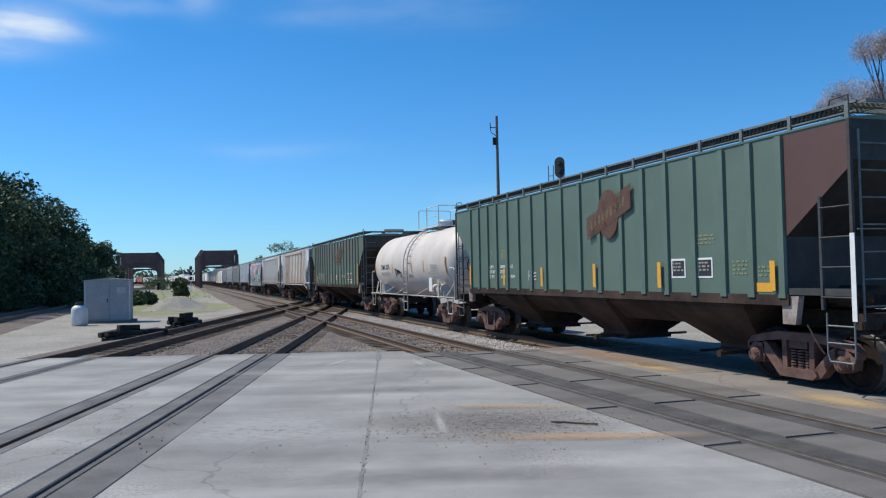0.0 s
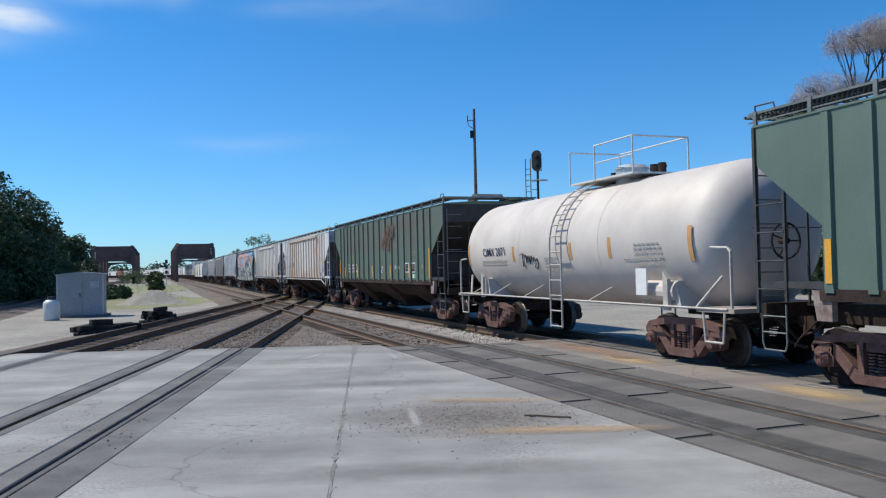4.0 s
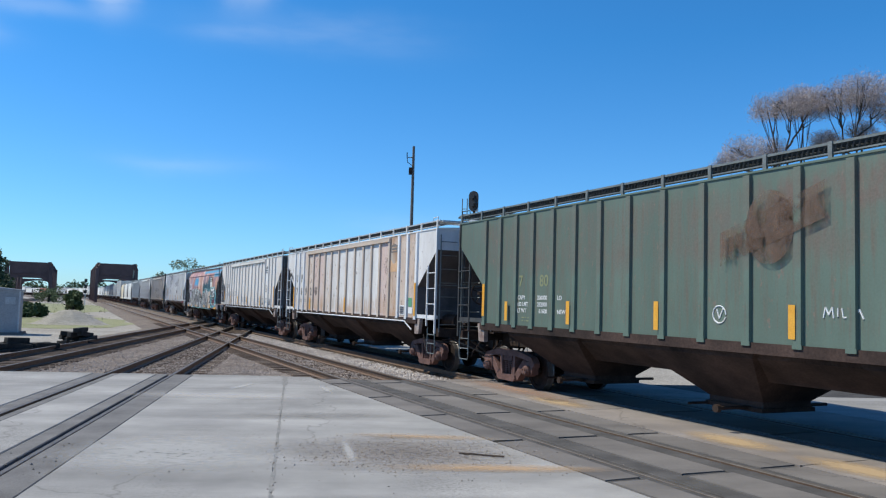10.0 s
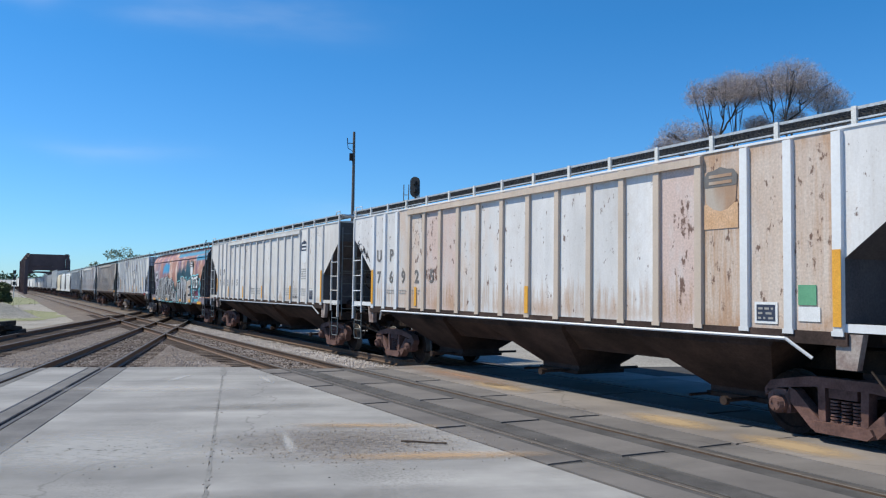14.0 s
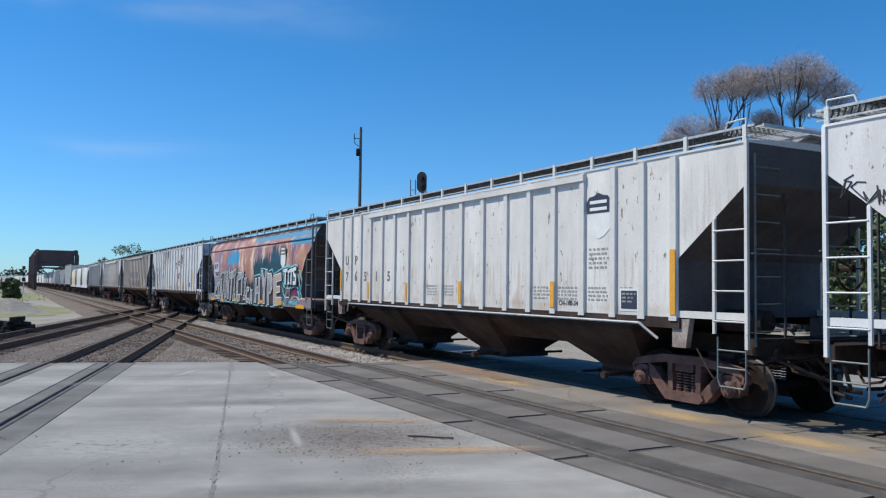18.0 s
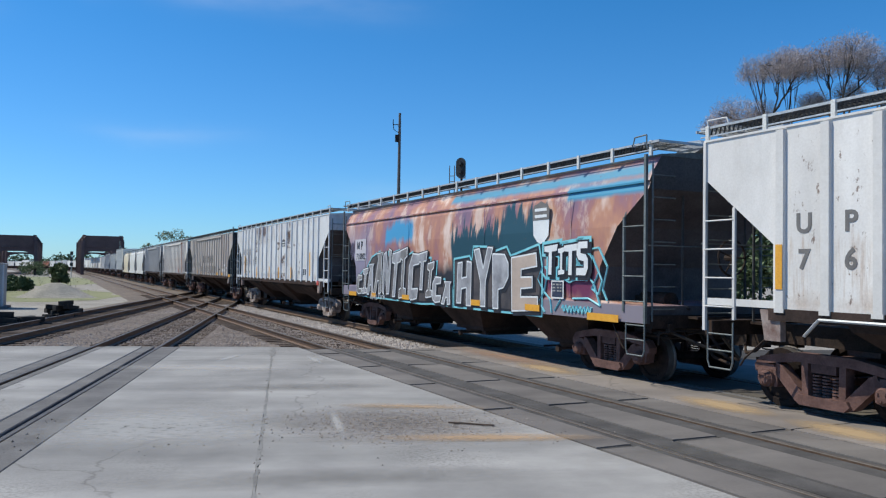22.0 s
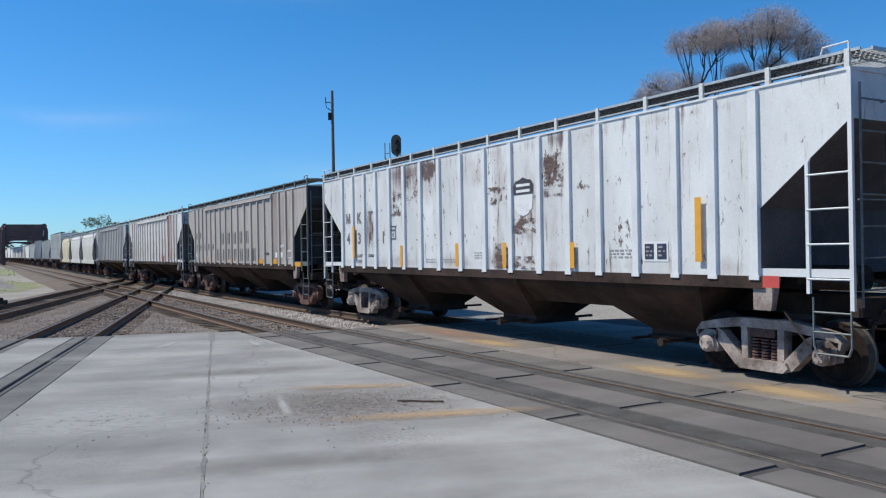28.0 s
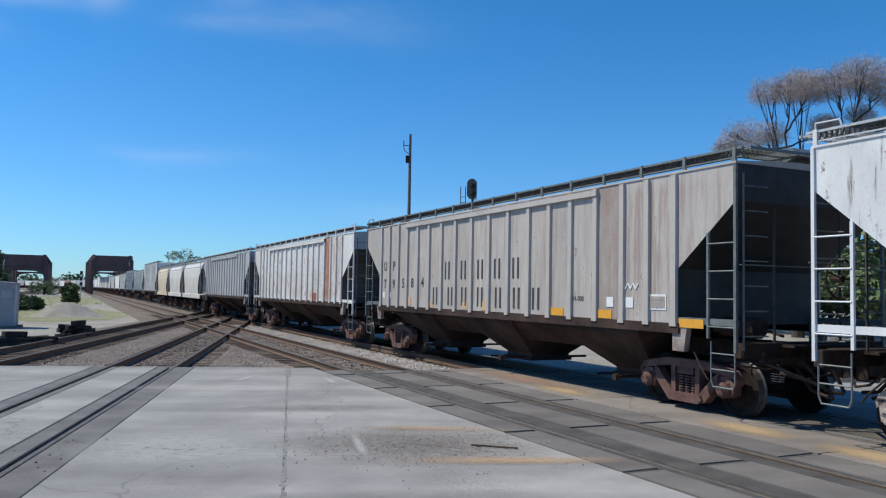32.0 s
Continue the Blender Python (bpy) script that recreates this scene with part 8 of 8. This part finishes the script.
bar_path(bm, [(5.3 + i * 0.07, 0, 1.98 + (0.1 if i % 2 else 0)) for i in range(8)], 0.014, 5)
part("graffiti_stroke", bm, M["white_mark"], c, "small white scrawl", at=pose(0, FLAT, 0))

# the cars behind
c = place(hopper("white covered hopper car with a rusty end panel", M["white_rust"], chord=True), 88.25)
panel_mark(c, 3.0, 3.7, 1.47, 1.75, M["orange"], "marking", FLAT)
c = place(hopper("plain mid-grey covered hopper car", M["mid_grey"], detail=True, chord=True), 104.85)
off_ = 118.7
for paint, label in ((M["pale_grey"], "short pale grey rounded hopper car"), (M["pale_grey"], "short pale grey rounded hopper car"), (M["cream"], "short cream rounded hopper car")):
    place(hopper(label, paint, trim=M["mid_grey"], smooth=True, ribs=False, length=9.9, detail=False), off_)
    off_ += 10.2
# mostly pale paints: the haze over distant cars is put into their colour
FAR = [("box_white", 4.5, "tall plain white covered hopper car"), ("pale_grey", 3.86, "pale grey covered hopper car"), ("mid_grey", 4.1, "dark grey covered hopper car"), ("box_white", 3.86, "white covered hopper car"), ("box_white", 3.86, "white covered hopper car"), ("mid_grey", 3.86, "dark grey covered hopper car"),
       ("pale_grey", 3.86, "pale grey covered hopper car"), ("box_white", 3.86, "white covered hopper car"), ("pale_grey", 3.86, "pale grey covered hopper car"), ("box_white", 3.86, "white covered hopper car")]
off_ = 144.2 + 8.2
for i in range(30):
    m_, top_, lab_ = FAR[i] if i < len(FAR) else FAR[(i * 3) % len(FAR)]
    if i == 17:
        m_, lab_ = "orange", "orange-red covered hopper car"
    place(hopper(lab_ + " far down the train", M[m_], detail=False, top=top_, ribs=i < 4), off_)
    off_ += 16.7


def motions():
    """The train rolls towards the camera; the wheels of the nearer cars turn with it."""
    for car, offset in CARS:
        rows = []
        for i in range(17 if offset > 150 else 33):
            t = 2 * i if offset > 150 else i
            p, h = path(D_TRAIN, offset + s_train(t))
            rows.append((t, pose(p.x, p.y, 0, 0, 0, h)))
        walk(car, rows)
    start = s_train(0)
    near = {car.name for car, offset in CARS if offset < 115}
    for w, dx, car in WHEELSETS:
        if car.name not in near:
            continue
        rows = []
        for i in range(241):
            t = 32 * i / 240
            rows.append((t, pose(dx, 0, 0.42, 0, math.degrees((start - s_train(t)) / 0.42), 0)))
        walk(w, rows)


motions()
